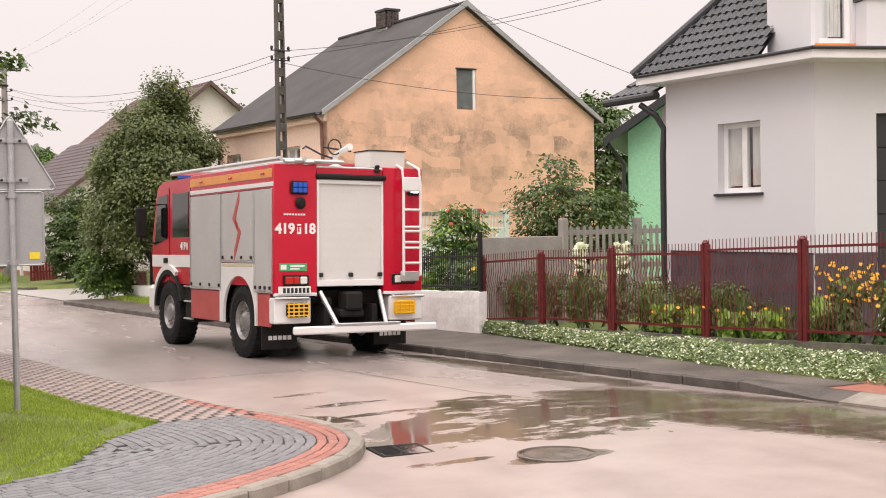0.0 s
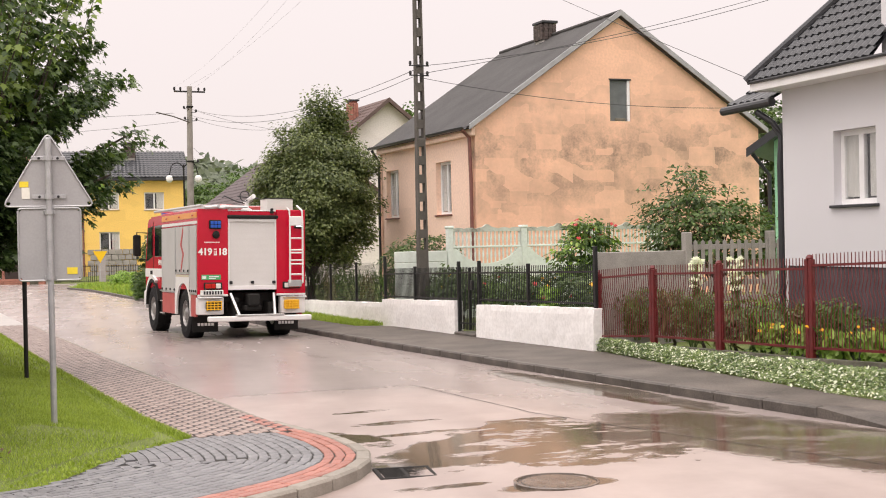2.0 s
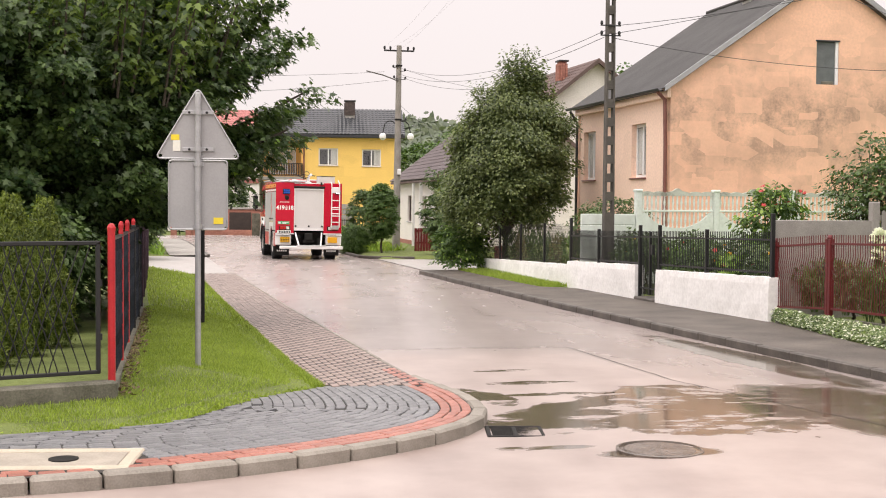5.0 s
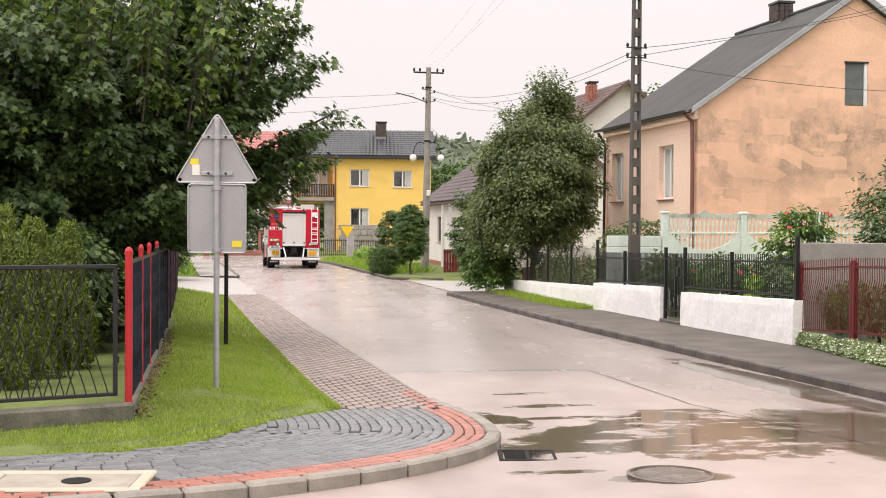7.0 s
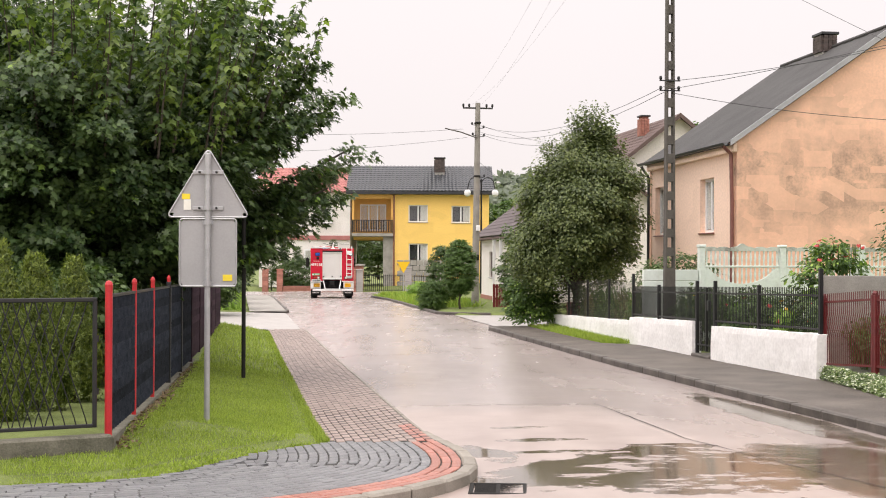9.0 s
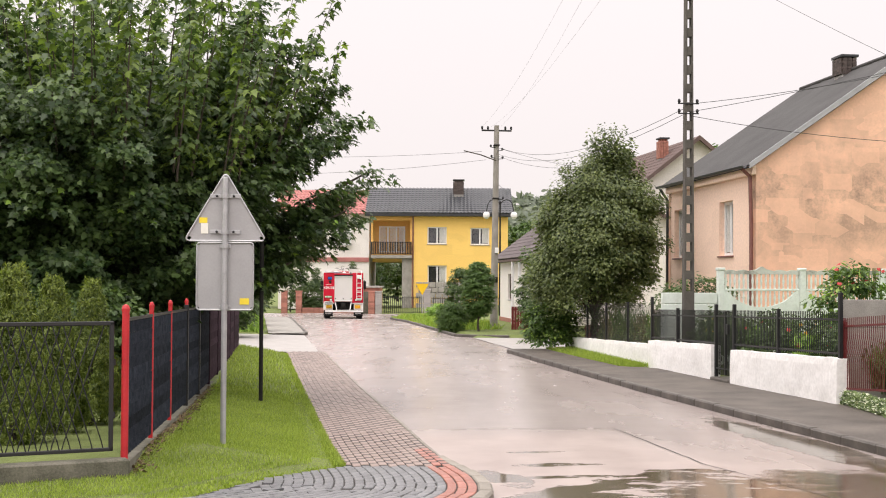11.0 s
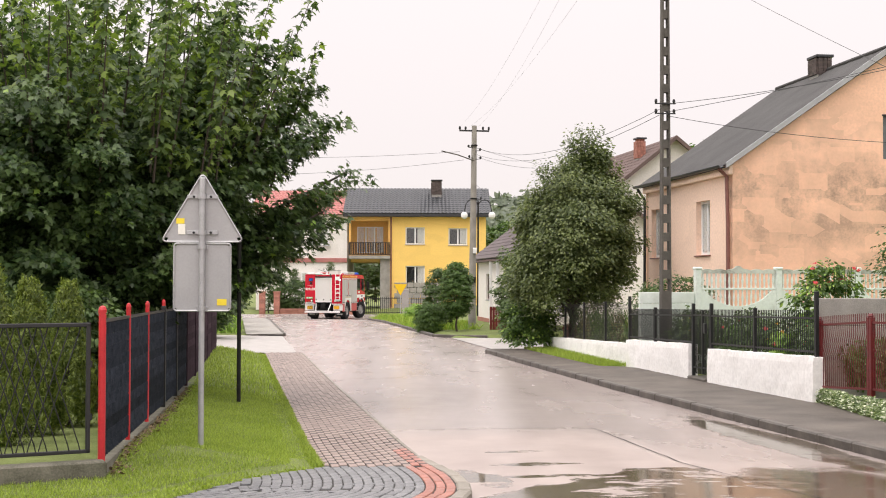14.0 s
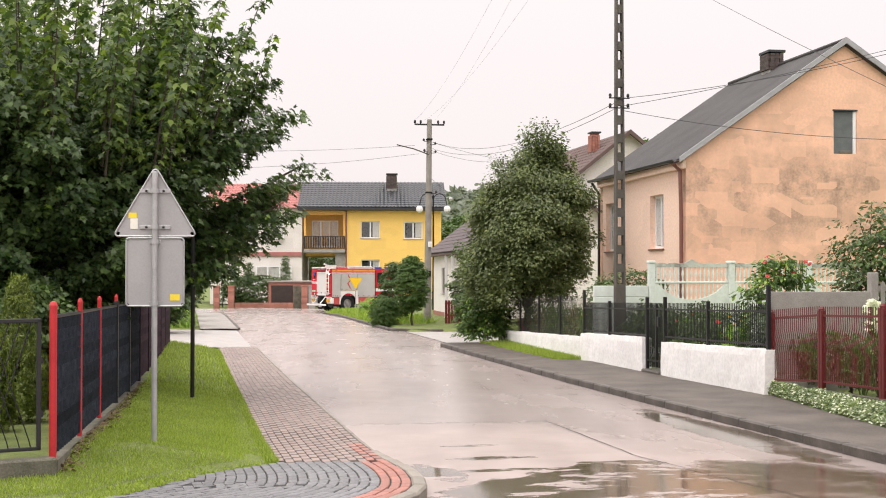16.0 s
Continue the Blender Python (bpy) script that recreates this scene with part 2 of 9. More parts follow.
CONCRETE_LIGHT = grained("light_concrete", (0.30, 0.28, 0.265), (0.42, 0.395, 0.375), 2.0, 60, 0.5, relief=0.25)
POLE_CONCRETE = grained("pole_concrete", (0.06, 0.054, 0.047), (0.125, 0.112, 0.098), 2.5, 50, 0.85, relief=0.4)
POLE_LIGHT = grained("pole_concrete_light", (0.20, 0.185, 0.165), (0.33, 0.31, 0.28), 2.5, 50, 0.85, relief=0.4)
WHITEWASH = stained_render("whitewashed_plaster", (0.93, 0.915, 0.905), (0.44, 0.41, 0.37), 0.66, 0.88)
MINT = stained_render("pale_mint_paint", (0.72, 0.78, 0.73), (0.34, 0.35, 0.30), 0.50, 0.74)
MINT_OLD = stained_render("lichened_mint_paint", (0.60, 0.63, 0.57), (0.13, 0.12, 0.09), 0.40, 0.58)
ORANGE_OLD = stained_render("weathered_orange_render", (0.92, 0.565, 0.395), (0.33, 0.225, 0.165), 0.40, 0.60, band=(1.5, 4.4, 7.4))
ORANGE_FRONT = stained_render("peach_render", (0.90, 0.66, 0.53), (0.35, 0.27, 0.22), 0.66, 0.9)
GREY_RENDER = grained("light_grey_render", (0.635, 0.63, 0.655), (0.665, 0.66, 0.685), 0.5, 90, 0.85, relief=0.12, dist=0.004)
PLINTH = grained("plum_brown_plinth", (0.055, 0.042, 0.05), (0.10, 0.078, 0.088), 3, 160, 0.55, relief=0.5)
YELLOW_RENDER = stained_render("yellow_render", (0.90, 0.60, 0.17), (0.80, 0.50, 0.14), 0.6, 0.9)
AMBER_RENDER = stained_render("amber_render", (0.86, 0.50, 0.15), (0.70, 0.40, 0.12), 0.6, 0.9)
WHITE_RENDER = stained_render("white_render", (0.80, 0.76, 0.73), (0.5, 0.46, 0.42), 0.6, 0.9)
DINGY_RENDER = stained_render("dingy_render", (0.60, 0.56, 0.52), (0.34, 0.31, 0.28), 0.5, 0.8)
GREEN_RENDER = stained_render("mint_green_render", (0.36, 0.72, 0.47), (0.30, 0.60, 0.40), 0.6, 0.9)
ROOF_GREY = grained("weathered_roof_sheet", (0.034, 0.032, 0.032), (0.068, 0.065, 0.065), 0.9, 30, 0.8, relief=0.5, vary=0.1, island=True)
ROOF_TILE = grained("anthracite_roof_tile", (0.03, 0.032, 0.037), (0.06, 0.064, 0.072), 3, 60, 0.38, relief=0.2, vary=0.15)
ROOF_BROWN = grained("brown_roof", (0.085, 0.055, 0.05), (0.15, 0.10, 0.09), 2, 50, 0.7, relief=0.3, vary=0.15, island=True)
ROOF_PLUM = grained("plum_brown_roof_tile", (0.075, 0.058, 0.06), (0.125, 0.098, 0.10), 2, 50, 0.6, relief=0.3, vary=0.15, island=True)
ROOF_RED = grained("faded_red_roof", (0.36, 0.13, 0.12), (0.48, 0.20, 0.18), 2, 50, 0.7, relief=0.3, vary=0.1, island=True)
TRIM_WHITE = plain("white_trim", (0.80, 0.79, 0.79), 0.4)
TRIM_GREY = grained("grey_metal_trim", (0.28, 0.28, 0.29), (0.40, 0.40, 0.41), 3, 50, 0.5, relief=0.1)
DARK_METAL = plain("anthracite_metal", (0.03, 0.031, 0.035), 0.4)
BLACK_METAL = plain("black_painted_steel", (0.012, 0.012, 0.013), 0.45)
RED_PAINT = grained("oxblood_painted_steel", (0.10, 0.010, 0.012), (0.16, 0.019, 0.019), 6, 70, 0.4, relief=0.12)
RED_POST = grained("bright_red_painted_steel", (0.40, 0.012, 0.02), (0.55, 0.025, 0.03), 6, 70, 0.35, relief=0.08)
GALV = grained("galvanised_steel", (0.36, 0.36, 0.37), (0.50, 0.50, 0.51), 9, 90, 0.45, metal=0.55, relief=0.1)
SIGN_BACK = grained("grey_sign_back", (0.33, 0.325, 0.33), (0.40, 0.395, 0.40), 2.5, 60, 0.55, relief=0.06)
STICKER_Y = plain("yellow_sticker", (0.85, 0.66, 0.04), 0.5)
STICKER_W = plain("white_sticker", (0.8, 0.78, 0.7), 0.5)
RUST_PIPE = grained("brown_red_downpipe", (0.16, 0.06, 0.05), (0.24, 0.10, 0.08), 5, 60, 0.5)
WINDOW_FRAME = plain("white_window_frame", (0.82, 0.82, 0.82), 0.35)
WINDOW_GLASS = glass_mat("window_glass", (0.045, 0.05, 0.055))
CURTAIN = grained("net_curtain", (0.62, 0.60, 0.57), (0.84, 0.82, 0.79), 5, 45, 0.8, stretch=(6, 6, 0.6), relief=0.4)
WOOD_DARK = grained("dark_shutter_board", (0.10, 0.11, 0.11), (0.15, 0.165, 0.165), 4, 60, 0.6, relief=0.2)
BRICK_DARK = grained("sooty_brick", (0.05, 0.04, 0.038), (0.12, 0.09, 0.08), 8, 60, 0.85, relief=0.4, vary=0.25)
BRICK_RED = grained("red_brick", (0.30, 0.12, 0.09), (0.42, 0.19, 0.14), 6, 60, 0.8, relief=0.4, vary=0.2)
BARK = grained("bark", (0.045, 0.034, 0.026), (0.10, 0.08, 0.062), 9, 60, 0.9, relief=0.7, dist=0.03)
MAPLE_LEAF = leaf_mat("maple_leaf", (0.026, 0.056, 0.020), (0.118, 0.178, 0.06), rough=0.42, trans=0.32)
MAPLE_YOUNG = leaf_mat("young_maple_leaf", (0.16, 0.28, 0.04), (0.30, 0.44, 0.07), rough=0.45)
PRIVET_LEAF = leaf_mat("broad_leaf", (0.042, 0.08, 0.024), (0.12, 0.18, 0.055), rough=0.5)
BUSH_LEAF = leaf_mat("bush_leaf", (0.045, 0.095, 0.02), (0.12, 0.20, 0.045), rough=0.5)
THUJA_LEAF = leaf_mat("thuja_spray", (0.06, 0.095, 0.016), (0.235, 0.29, 0.05), rough=0.55, trans=0.35)
IVY_LEAF = leaf_mat("ground_cover_leaf", (0.06, 0.11, 0.03), (0.24, 0.31, 0.115), rough=0.5)
PETAL_WHITE = leaf_mat("white_petal", (0.62, 0.66, 0.50), (0.80, 0.80, 0.68))
PETAL_YELLOW = leaf_mat("yellow_petal", (0.80, 0.38, 0.02), (0.90, 0.56, 0.03))
PETAL_RED = leaf_mat("red_petal", (0.40, 0.03, 0.03), (0.62, 0.06, 0.06))
DRY_WEED = leaf_mat("dry_weed", (0.10, 0.09, 0.035), (0.24, 0.21, 0.09))
# distance haze is painted in: greens lifted and greyed
HAZED_FOREST = leaf_mat("hazed_far_forest", (0.1, 0.13, 0.09), (0.17, 0.2, 0.135))
WIRE = plain("black_cable", (0.03, 0.03, 0.032), 0.6)


# ---------------------------------------------------------------- building helpers
def link_mesh(name, bm, mat, parent=None, label="", smooth=False):
    me = bpy.data.meshes.new(name)
    bmesh.ops.recalc_face_normals(bm, faces=bm.faces[:]) if len(bm.faces) < 4000 else None
    bm.to_mesh(me)
    bm.free()
    for mm in (mat if isinstance(mat, (list, tuple)) else [mat]):
        me.materials.append(mm)
    if smooth:
        me.polygons.foreach_set("use_smooth", [True] * len(me.polygons))
    ob = new(name, me)
    if parent:
        ob.parent = parent
    if label:
        tagged(ob, label)
    return ob


part = link_mesh


def raw_mesh(name, verts, faces, mat, parent=None, label="", idx=None):
    me = bpy.data.meshes.new(name)
    me.from_pydata([tuple(v) for v in verts], [], faces)
    for mm in (mat if isinstance(mat, (list, tuple)) else [mat]):
        me.materials.append(mm)
    if idx is not None:
        me.polygons.foreach_set("material_index", idx)
    me.update()
    ob = new(name, me)
    if parent:
        ob.parent = parent
    if label:
        tagged(ob, label)
    return ob


def box(bm, lo, hi, bev=0.0, m=None):
    """An upright block between two corners, with bevelled edges."""
    c = [(a + b) / 2 for a, b in zip(lo, hi)]
    s = [abs(b - a) for a, b in zip(lo, hi)]
    r = bmesh.ops.create_cube(bm, size=1.0, matrix=Matrix.Translation(c) @ Matrix.Diagonal((*s, 1)))
    vs = r["verts"]
    if bev > 0:
        es = list({e for v in vs for e in v.link_edges})
        out = bmesh.ops.bevel(bm, geom=es, offset=min(bev, min(s) * 0.45), segments=1, affect="EDGES", profile=0.5)
        vs = list({v for f in out["faces"] for v in f.verts} | {v for v in vs if v.is_valid})
    if m is not None:
        bmesh.ops.transform(bm, matrix=m, verts=vs)
    return vs


def tube(bm, pts, r, seg=8, cap=True):
    """A round bar along points; r is one radius or one for each point."""
    pts = [Vector(p) for p in pts]
    rs = r if isinstance(r, (list, tuple)) else [r] * len(pts)
    rings = []
    for i, p in enumerate(pts):
        d = (pts[min(i + 1, len(pts) - 1)] - pts[max(i - 1, 0)]).normalized()
        ref = Vector((0, 0, 1)) if abs(d.z) < 0.9 else Vector((1, 0, 0))
        u = d.cross(ref).normalized()
        v = d.cross(u)
        rings.append([bm.verts.new(p + (u * math.cos(2 * math.pi * k / seg) + v * math.sin(2 * math.pi * k / seg)) * rs[i]) for k in range(seg)])
    for a, b in zip(rings, rings[1:]):
        for k in range(seg):
            bm.faces.new((a[k], a[(k + 1) % seg], b[(k + 1) % seg], b[k]))
    if cap:
        bm.faces.new(rings[0][::-1])
        bm.faces.new(rings[-1])


def lathe(bm, prof, seg=20, m=None, cap=True):
    """A turned shape: prof is (radius, height) pairs along z."""
    vs = []
    rings = [[bm.verts.new((r * math.cos(2 * math.pi * k / seg), r * math.sin(2 * math.pi * k / seg), z)) for k in range(seg)] for r, z in prof]
    for a, b in zip(rings, rings[1:]):
        for k in range(seg):
            bm.faces.new((a[k], a[(k + 1) % seg], b[(k + 1) % seg], b[k]))
    if cap:
        bm.faces.new(rings[0][::-1])
        bm.faces.new(rings[-1])
    vs = [v for r in rings for v in r]
    if m is not None:
        bmesh.ops.transform(bm, matrix=m, verts=vs)


def prism(bm, outline, lo, hi, m=None):
    """An outline in (x, z) swept along y from lo to hi."""
    a = [bm.verts.new((x, lo, z)) for x, z in outline]
    b = [bm.verts.new((x, hi, z)) for x, z in outline]
    bm.faces.new(a)
    bm.faces.new(b[::-1])
    n = len(a)
    for i in range(n):
        bm.faces.new((a[i], b[i], b[(i + 1) % n], a[(i + 1) % n]))
    if m is not None:
        bmesh.ops.transform(bm, matrix=m, verts=a + b)


def thing(name, m, label, category, group="", kind=""):
    e = new(name)
    e.matrix_basis = m
    return tagged(e, label, category, group, kind)


def wall_with_holes(bm, x0, x1, z0, z1, holes, y0, y1):
    """A wall in the xz plane from y0 to y1 thick, with rectangular openings (x0, x1, z0, z1)."""
    xs = sorted({x0, x1, *[h[0] for h in holes], *[h[1] for h in holes]})
    zs = sorted({z0, z1, *[h[2] for h in holes], *[h[3] for h in holes]})
    for xa, xb in zip(xs, xs[1:]):
        for za, zb in zip(zs, zs[1:]):
            cx, cz = (xa + xb) / 2, (za + zb) / 2
            if any(h[0] < cx < h[1] and h[2] < cz < h[3] for h in holes):
                continue
            box(bm, (xa, y0, za), (xb, y1, zb))
    bmesh.ops.remove_doubles(bm, verts=bm.verts[:], dist=1e-4)
    # inner faces shared by neighbouring blocks go
    seen = {}
    for f in bm.faces[:]:
        key = tuple(sorted(v.index for v in f.verts))
        seen.setdefault(key, []).append(f)
    bm.verts.index_update()
    seen = {}
    for f in bm.faces[:]:
        seen.setdefault(tuple(sorted(v.index for v in f.verts)), []).append(f)
    bmesh.ops.delete(bm, geom=[f for fs in seen.values() if len(fs) > 1 for f in fs], context="FACES")


def window_part(parent, m, w, h, sashes=2, depth=0.12, sill=True, curtain=True, frame_mat=None, sill_mat=None, name="window"):
    """A window at its lower left corner: frame, panes, curtain, sill. Local x along the wall, y into it."""
    fm = frame_mat or WINDOW_FRAME
    bm = bmesh.new()
    f = 0.085
    y0, y1 = depth, depth + 0.06
    box(bm, (0, y0, 0), (f, y1, h)); box(bm, (w - f, y0, 0), (w, y1, h))
    box(bm, (f, y0, 0), (w - f, y1, f)); box(bm, (f, y0, h - f), (w - f, y1, h))
    for k in range(1, sashes):
        x = w * k / sashes
        box(bm, (x - 0.055, y0 - 0.01, f), (x + 0.055, y1, h - f))
    bmesh.ops.transform(bm, matrix=m, verts=bm.verts[:])
    win = part(name, bm, fm, parent)
    for k in range(sashes):
        bm = bmesh.new()
        xa = f if k == 0 else w * k / sashes + 0.055
        xb = w - f if k == sashes - 1 else w * (k + 1) / sashes - 0.055
        box(bm, (xa, y0 + 0.02, f), (xb, y0 + 0.035, h - f))
        bmesh.ops.transform(bm, matrix=m, verts=bm.verts[:])
        bmesh.ops.recalc_face_normals(bm, faces=bm.faces[:])
        p = part("pane", bm, PANE, win)
        p.visible_shadow = False
        if curtain is True or (curtain == "half" and k):
            bm = bmesh.new()
            n = 16
            spread = (xb - xa) * (0.8 if sashes > 1 else 0.9)
            s0 = xa if k == 0 else xb - spread
            row = [(s0 + spread * i / n, y0 + 0.058 + 0.014 * math.sin(i * 2.2), 0) for i in range(n + 1)]
            lo = [bm.verts.new((x, y, f + 0.03)) for x, y, _ in row]
            hi = [bm.verts.new((x, y, h - f)) for x, y, _ in row]
            for i in range(n):
                bm.faces.new((lo[i], lo[i + 1], hi[i + 1], hi[i]))
            bmesh.ops.transform(bm, matrix=m, verts=bm.verts[:])
            part("curtain", bm, CURTAIN, win, "pleated net curtain")
    # dark sheet behind the panes, painted dim in place of an unlit room
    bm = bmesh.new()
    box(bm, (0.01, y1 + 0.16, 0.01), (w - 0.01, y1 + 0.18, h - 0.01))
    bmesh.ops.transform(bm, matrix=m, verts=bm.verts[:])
    part("room_dark_sheet", bm, ROOM_DARK, win)
    if sill:
        bm = bmesh.new()
        box(bm, (-0.06, -0.06, -0.05), (w + 0.06, depth + 0.01, -0.005), 0.008)
        bmesh.ops.transform(bm, matrix=m, verts=bm.verts[:])
        part("window_sill", bm, sill_mat or TRIM_GREY, win)
    return win


def pane_mat():
    m, nt, b = node_mat("clear_pane")
    gl = nt.nodes.new("ShaderNodeBsdfGlossy")
    gl.inputs["Roughness"].default_value = 0.03
    tr = nt.nodes.new("ShaderNodeBsdfTransparent")
    tr.inputs[0].default_value = (0.93, 0.94, 0.94, 1)
    mx = nt.nodes.new("ShaderNodeMixShader")
    mx.inputs[0].default_value = 0.07
    nt.links.new(tr.outputs[0], mx.inputs[1])
    nt.links.new(gl.outputs[0], mx.inputs[2])
    nt.links.new(mx.outputs[0], nt.nodes["Material Output"].inputs[0])
    return m


PANE = pane_mat()
# near-black tone of the sheets that replace unlit rooms
ROOM_DARK = plain("painted_room_dark", (0.05, 0.05, 0.055), 0.9)


# ---------------------------------------------------------------- ground, road, kerbs
def road_z(y):
    return float(np.interp(y, [-300, -30, -10, 4.5, 11.7, 20, 30, 54, 68, 76, 82, 100, 400], [0.6, 0.2, 0.0, -0.22, -0.335, -0.455, -0.54, -0.65, -0.74, -0.88, -1.0, -1.03, 1.2]))


def left_x(y):
    return 1.39 - 0.155 * y


def right_x(y):
    return 6.80 - 0.137 * y


# the kerb line of the left block: down the street, round the corner, along the side street
CORNER = [(0.40, 7.0), (0.555, 6.2), (0.615, 5.6), (0.60, 5.1), (0.46, 4.6), (0.20, 4.14), (-0.15, 3.72), (-0.55, 3.36), (-1.0, 3.02), (-1.5, 2.72), (-2.0, 2.47), (-2.6, 2.25), (-3.2, 2.07)]
LEFT_KERB = [(left_x(y), y) for y in (34.0, 28.0, 22.0, 17.0, 13.0, 10.0, 8.2)] + CORNER + [(-6.0, 1.35), (-12.0, -0.2), (-40.0, -7.5)]
RIGHT_KERB = [(right_x(y), y) for y in (6.2, 8.0, 12.0, 16.0, 20.0, 25.0, 30.0, 35.5)]


def seg_dist(px, py, line):
    best = 1e9
    for (ax, ay), (bx, by) in zip(line, line[1:]):
        dx, dy = bx - ax, by - ay
        k = max(0, min(1, ((px - ax) * dx + (py - ay) * dy) / (dx * dx + dy * dy)))
        best = min(best, math.hypot(px - ax - k * dx, py - ay - k * dy))
    return best


def left_edge_y(x):
    """The side street's kerb over x, for x left of the corner."""
    pts = CORNER[3:] + [(-6.0, 1.35), (-12.0, -0.2), (-40.0, -7.5), (-400, -100)]
    return float(np.interp(-x, [-p[0] for p in pts], [p[1] for p in pts]))


def in_left(x, y):
    lim = left_x(y) if y > 7 else float(np.interp(y, [4.6, 5.1, 5.6, 6.2, 7.0], [0.46, 0.60, 0.615, 0.555, 0.40]))
    return x < lim and y > left_edge_y(x)


def in_right(x, y):
    return x > right_x(y) and y > -2.0


GRASS_EDGE = [(-0.98, 6.95), (-1.3, 6.45), (-1.75, 5.83), (-2.05, 5.1), (-2.31, 4.54), (-2.8, 4.25), (-3.62, 4.01), (-6.0, 3.3), (-9.0, 2.5), (-40.0, -5.5)]


def walk_h(y):
    """Height of the left pavement over the road: it drops to an almost flush edge up the street."""
    return float(np.interp(y, [6.4, 9.5], [0.115, 0.045]))


def lawn_depth(x, y):
    """How far a place lies inside the lawn from the edge of the paving."""
    if y > 6.95:
        return left_x(y) - 1.32 - x
    side = x < np.interp(y, [4.01, 4.54, 5.1, 5.83, 6.45, 6.95], [-3.62, -2.31, -2.05, -1.75, -1.3, -0.98]) if y > 4.2 else y > np.interp(-x, [2.31, 2.8, 3.62, 6.0, 9.0, 40.0], [4.54, 4.25, 4.01, 3.3, 2.5, -5.5])
    return seg_dist(x, y, GRASS_EDGE) * (1 if side else -1)


def ground_z(x, y):
    z = road_z(y)
    if y > 81.5 and y < 95.2:
        return z - 0.06
    if in_left(x, y):
        d = min(left_x(y) - x if y > 6 else 9, y - left_edge_y(x), seg_dist(x, y, CORNER) if y < 8 else 99)
        if d < 0.42:
            return z - 0.06
        if y > 33.6:
            return z + (0.0 if y < 48.3 else 0.06 + 0.05 * min(3, max(0, d - 1.8)))
        inside = lawn_depth(x, y)
        return z + walk_h(y) - 0.03 + 0.17 * min(1.35, max(0, inside - 0.1)) + (0.03 if inside > 0.3 else 0)
    if in_right(x, y):
        d = x - right_x(y)
        if 35.6 < y < 46.4 and d < 5.6:
            return z - 0.05
        if d < 0.6 or (y < 5.0 and d < 3.0):
            return z - 0.06
        return z + 0.09 + 0.05 * min(8, max(0, d - 1.9))
    return z - 0.06


def build_ground():
    ss = sorted({*np.arange(-12, 22, 0.3).round(3), *np.arange(-60, -12, 4), *np.arange(22, 80, 4), -1500, -800, -400, -200, -110, 110, 200, 400, 800, 1500})
    ys = sorted({*np.arange(-6, 50, 0.45).round(3), *np.arange(50, 110, 1.5), -1500, -600, -200, -80, -40, -20, -12, 130, 160, 200, 260, 340, 500, 900, 1800})
    verts, faces = [], []
    for y in ys:
        for s in ss:
            x = s - 0.146 * max(-10, min(y, 90))
            z = ground_z(x, y) if -20 < y < 110 and abs(s) < 60 else road_z(max(-30, min(y, 100))) - 0.02
            verts.append((x, y, z))
    n = len(ss)
    for j in range(len(ys) - 1):
        for i in range(n - 1):
            faces.append((j * n + i, j * n + i + 1, (j + 1) * n + i + 1, (j + 1) * n + i))
    g = raw_mesh("ground", verts, faces, GRASS_GROUND)
    tagged(g, "short green grass on damp soil", "ground", kind="structure")


build_ground()


def sheet(name, rows, mat, label, category, dz=0.0, kind="structure", parent=None):
    """A surface over rows of points (x, y), laid at the road's height plus dz."""
    verts, faces = [], []
    n = len(rows[0])
    for r in rows:
        verts += [(x, y, road_z(y) + dz + (e[0] if e else 0)) for x, y, *e in r]
    for j in range(len(rows) - 1):
        for i in range(n - 1):
            faces.append((j * n + i, j * n + i + 1, (j + 1) * n + i + 1, (j + 1) * n + i))
    ob = raw_mesh(name, verts, faces, mat, parent)
    if not parent:
        tagged(ob, label, category, kind=kind)
    return ob


def crown(x, y):
    """The road's camber."""
    return 0.05 * max(0, 1 - ((x - (left_x(y) + right_x(y)) / 2) / 2.8) ** 2)


def build_road():
    rows = []
    for y in [*np.arange(-40, -4, 3.0), *np.arange(-4, 82, 0.6), *np.arange(82, 95.4, 0.6)]:
        if y < 6.4:
            lo = -45.0
        elif y < 81:
            lo = left_x(y) - (0.25 if y < 33.6 or y > 48 else 2.6)
        else:
            lo = -30.0
        hi = right_x(y) + 0.25 if 5.6 < y < 35.5 else (right_x(y) + 4.5 if y < 47 else right_x(y) + 0.2)
        if y > 81:
            hi = 14.0
        ca, cb = left_x(max(y, 6.4)) - 0.2, right_x(y) + 0.2
        ca = max(ca, lo + 0.05)
        xs = [lo + (ca - lo) * k / 6 for k in range(6)] + [ca + (cb - ca) * k / 24 for k in range(25)] + [cb + (hi - cb) * k / 5 for k in range(1, 6)]
        rows.append([(x, y, crown(x, y)) for x in xs])
    sheet("road", rows, ROAD, "wet light grey asphalt road with puddles", "road")


build_road()


def offset_line(line, d):
    """The line shifted by d to its left hand."""
    out = []
    for i, p in enumerate(line):
        a, b = line[max(0, i - 1)], line[min(len(line) - 1, i + 1)]
        dx, dy = b[0] - a[0], b[1] - a[1]
        k = math.hypot(dx, dy)
        out.append((p[0] - dy / k * d, p[1] + dx / k * d))
    return out


def resample(line, step):
    out, rest = [line[0]], step
    for a, b in zip(line, line[1:]):
        length = math.hypot(b[0] - a[0], b[1] - a[1])
        pos = rest
        while pos <= length:
            k = pos / length
            out.append((a[0] + (b[0] - a[0]) * k, a[1] + (b[1] - a[1]) * k))
            pos += step
        rest = pos - length
    return out


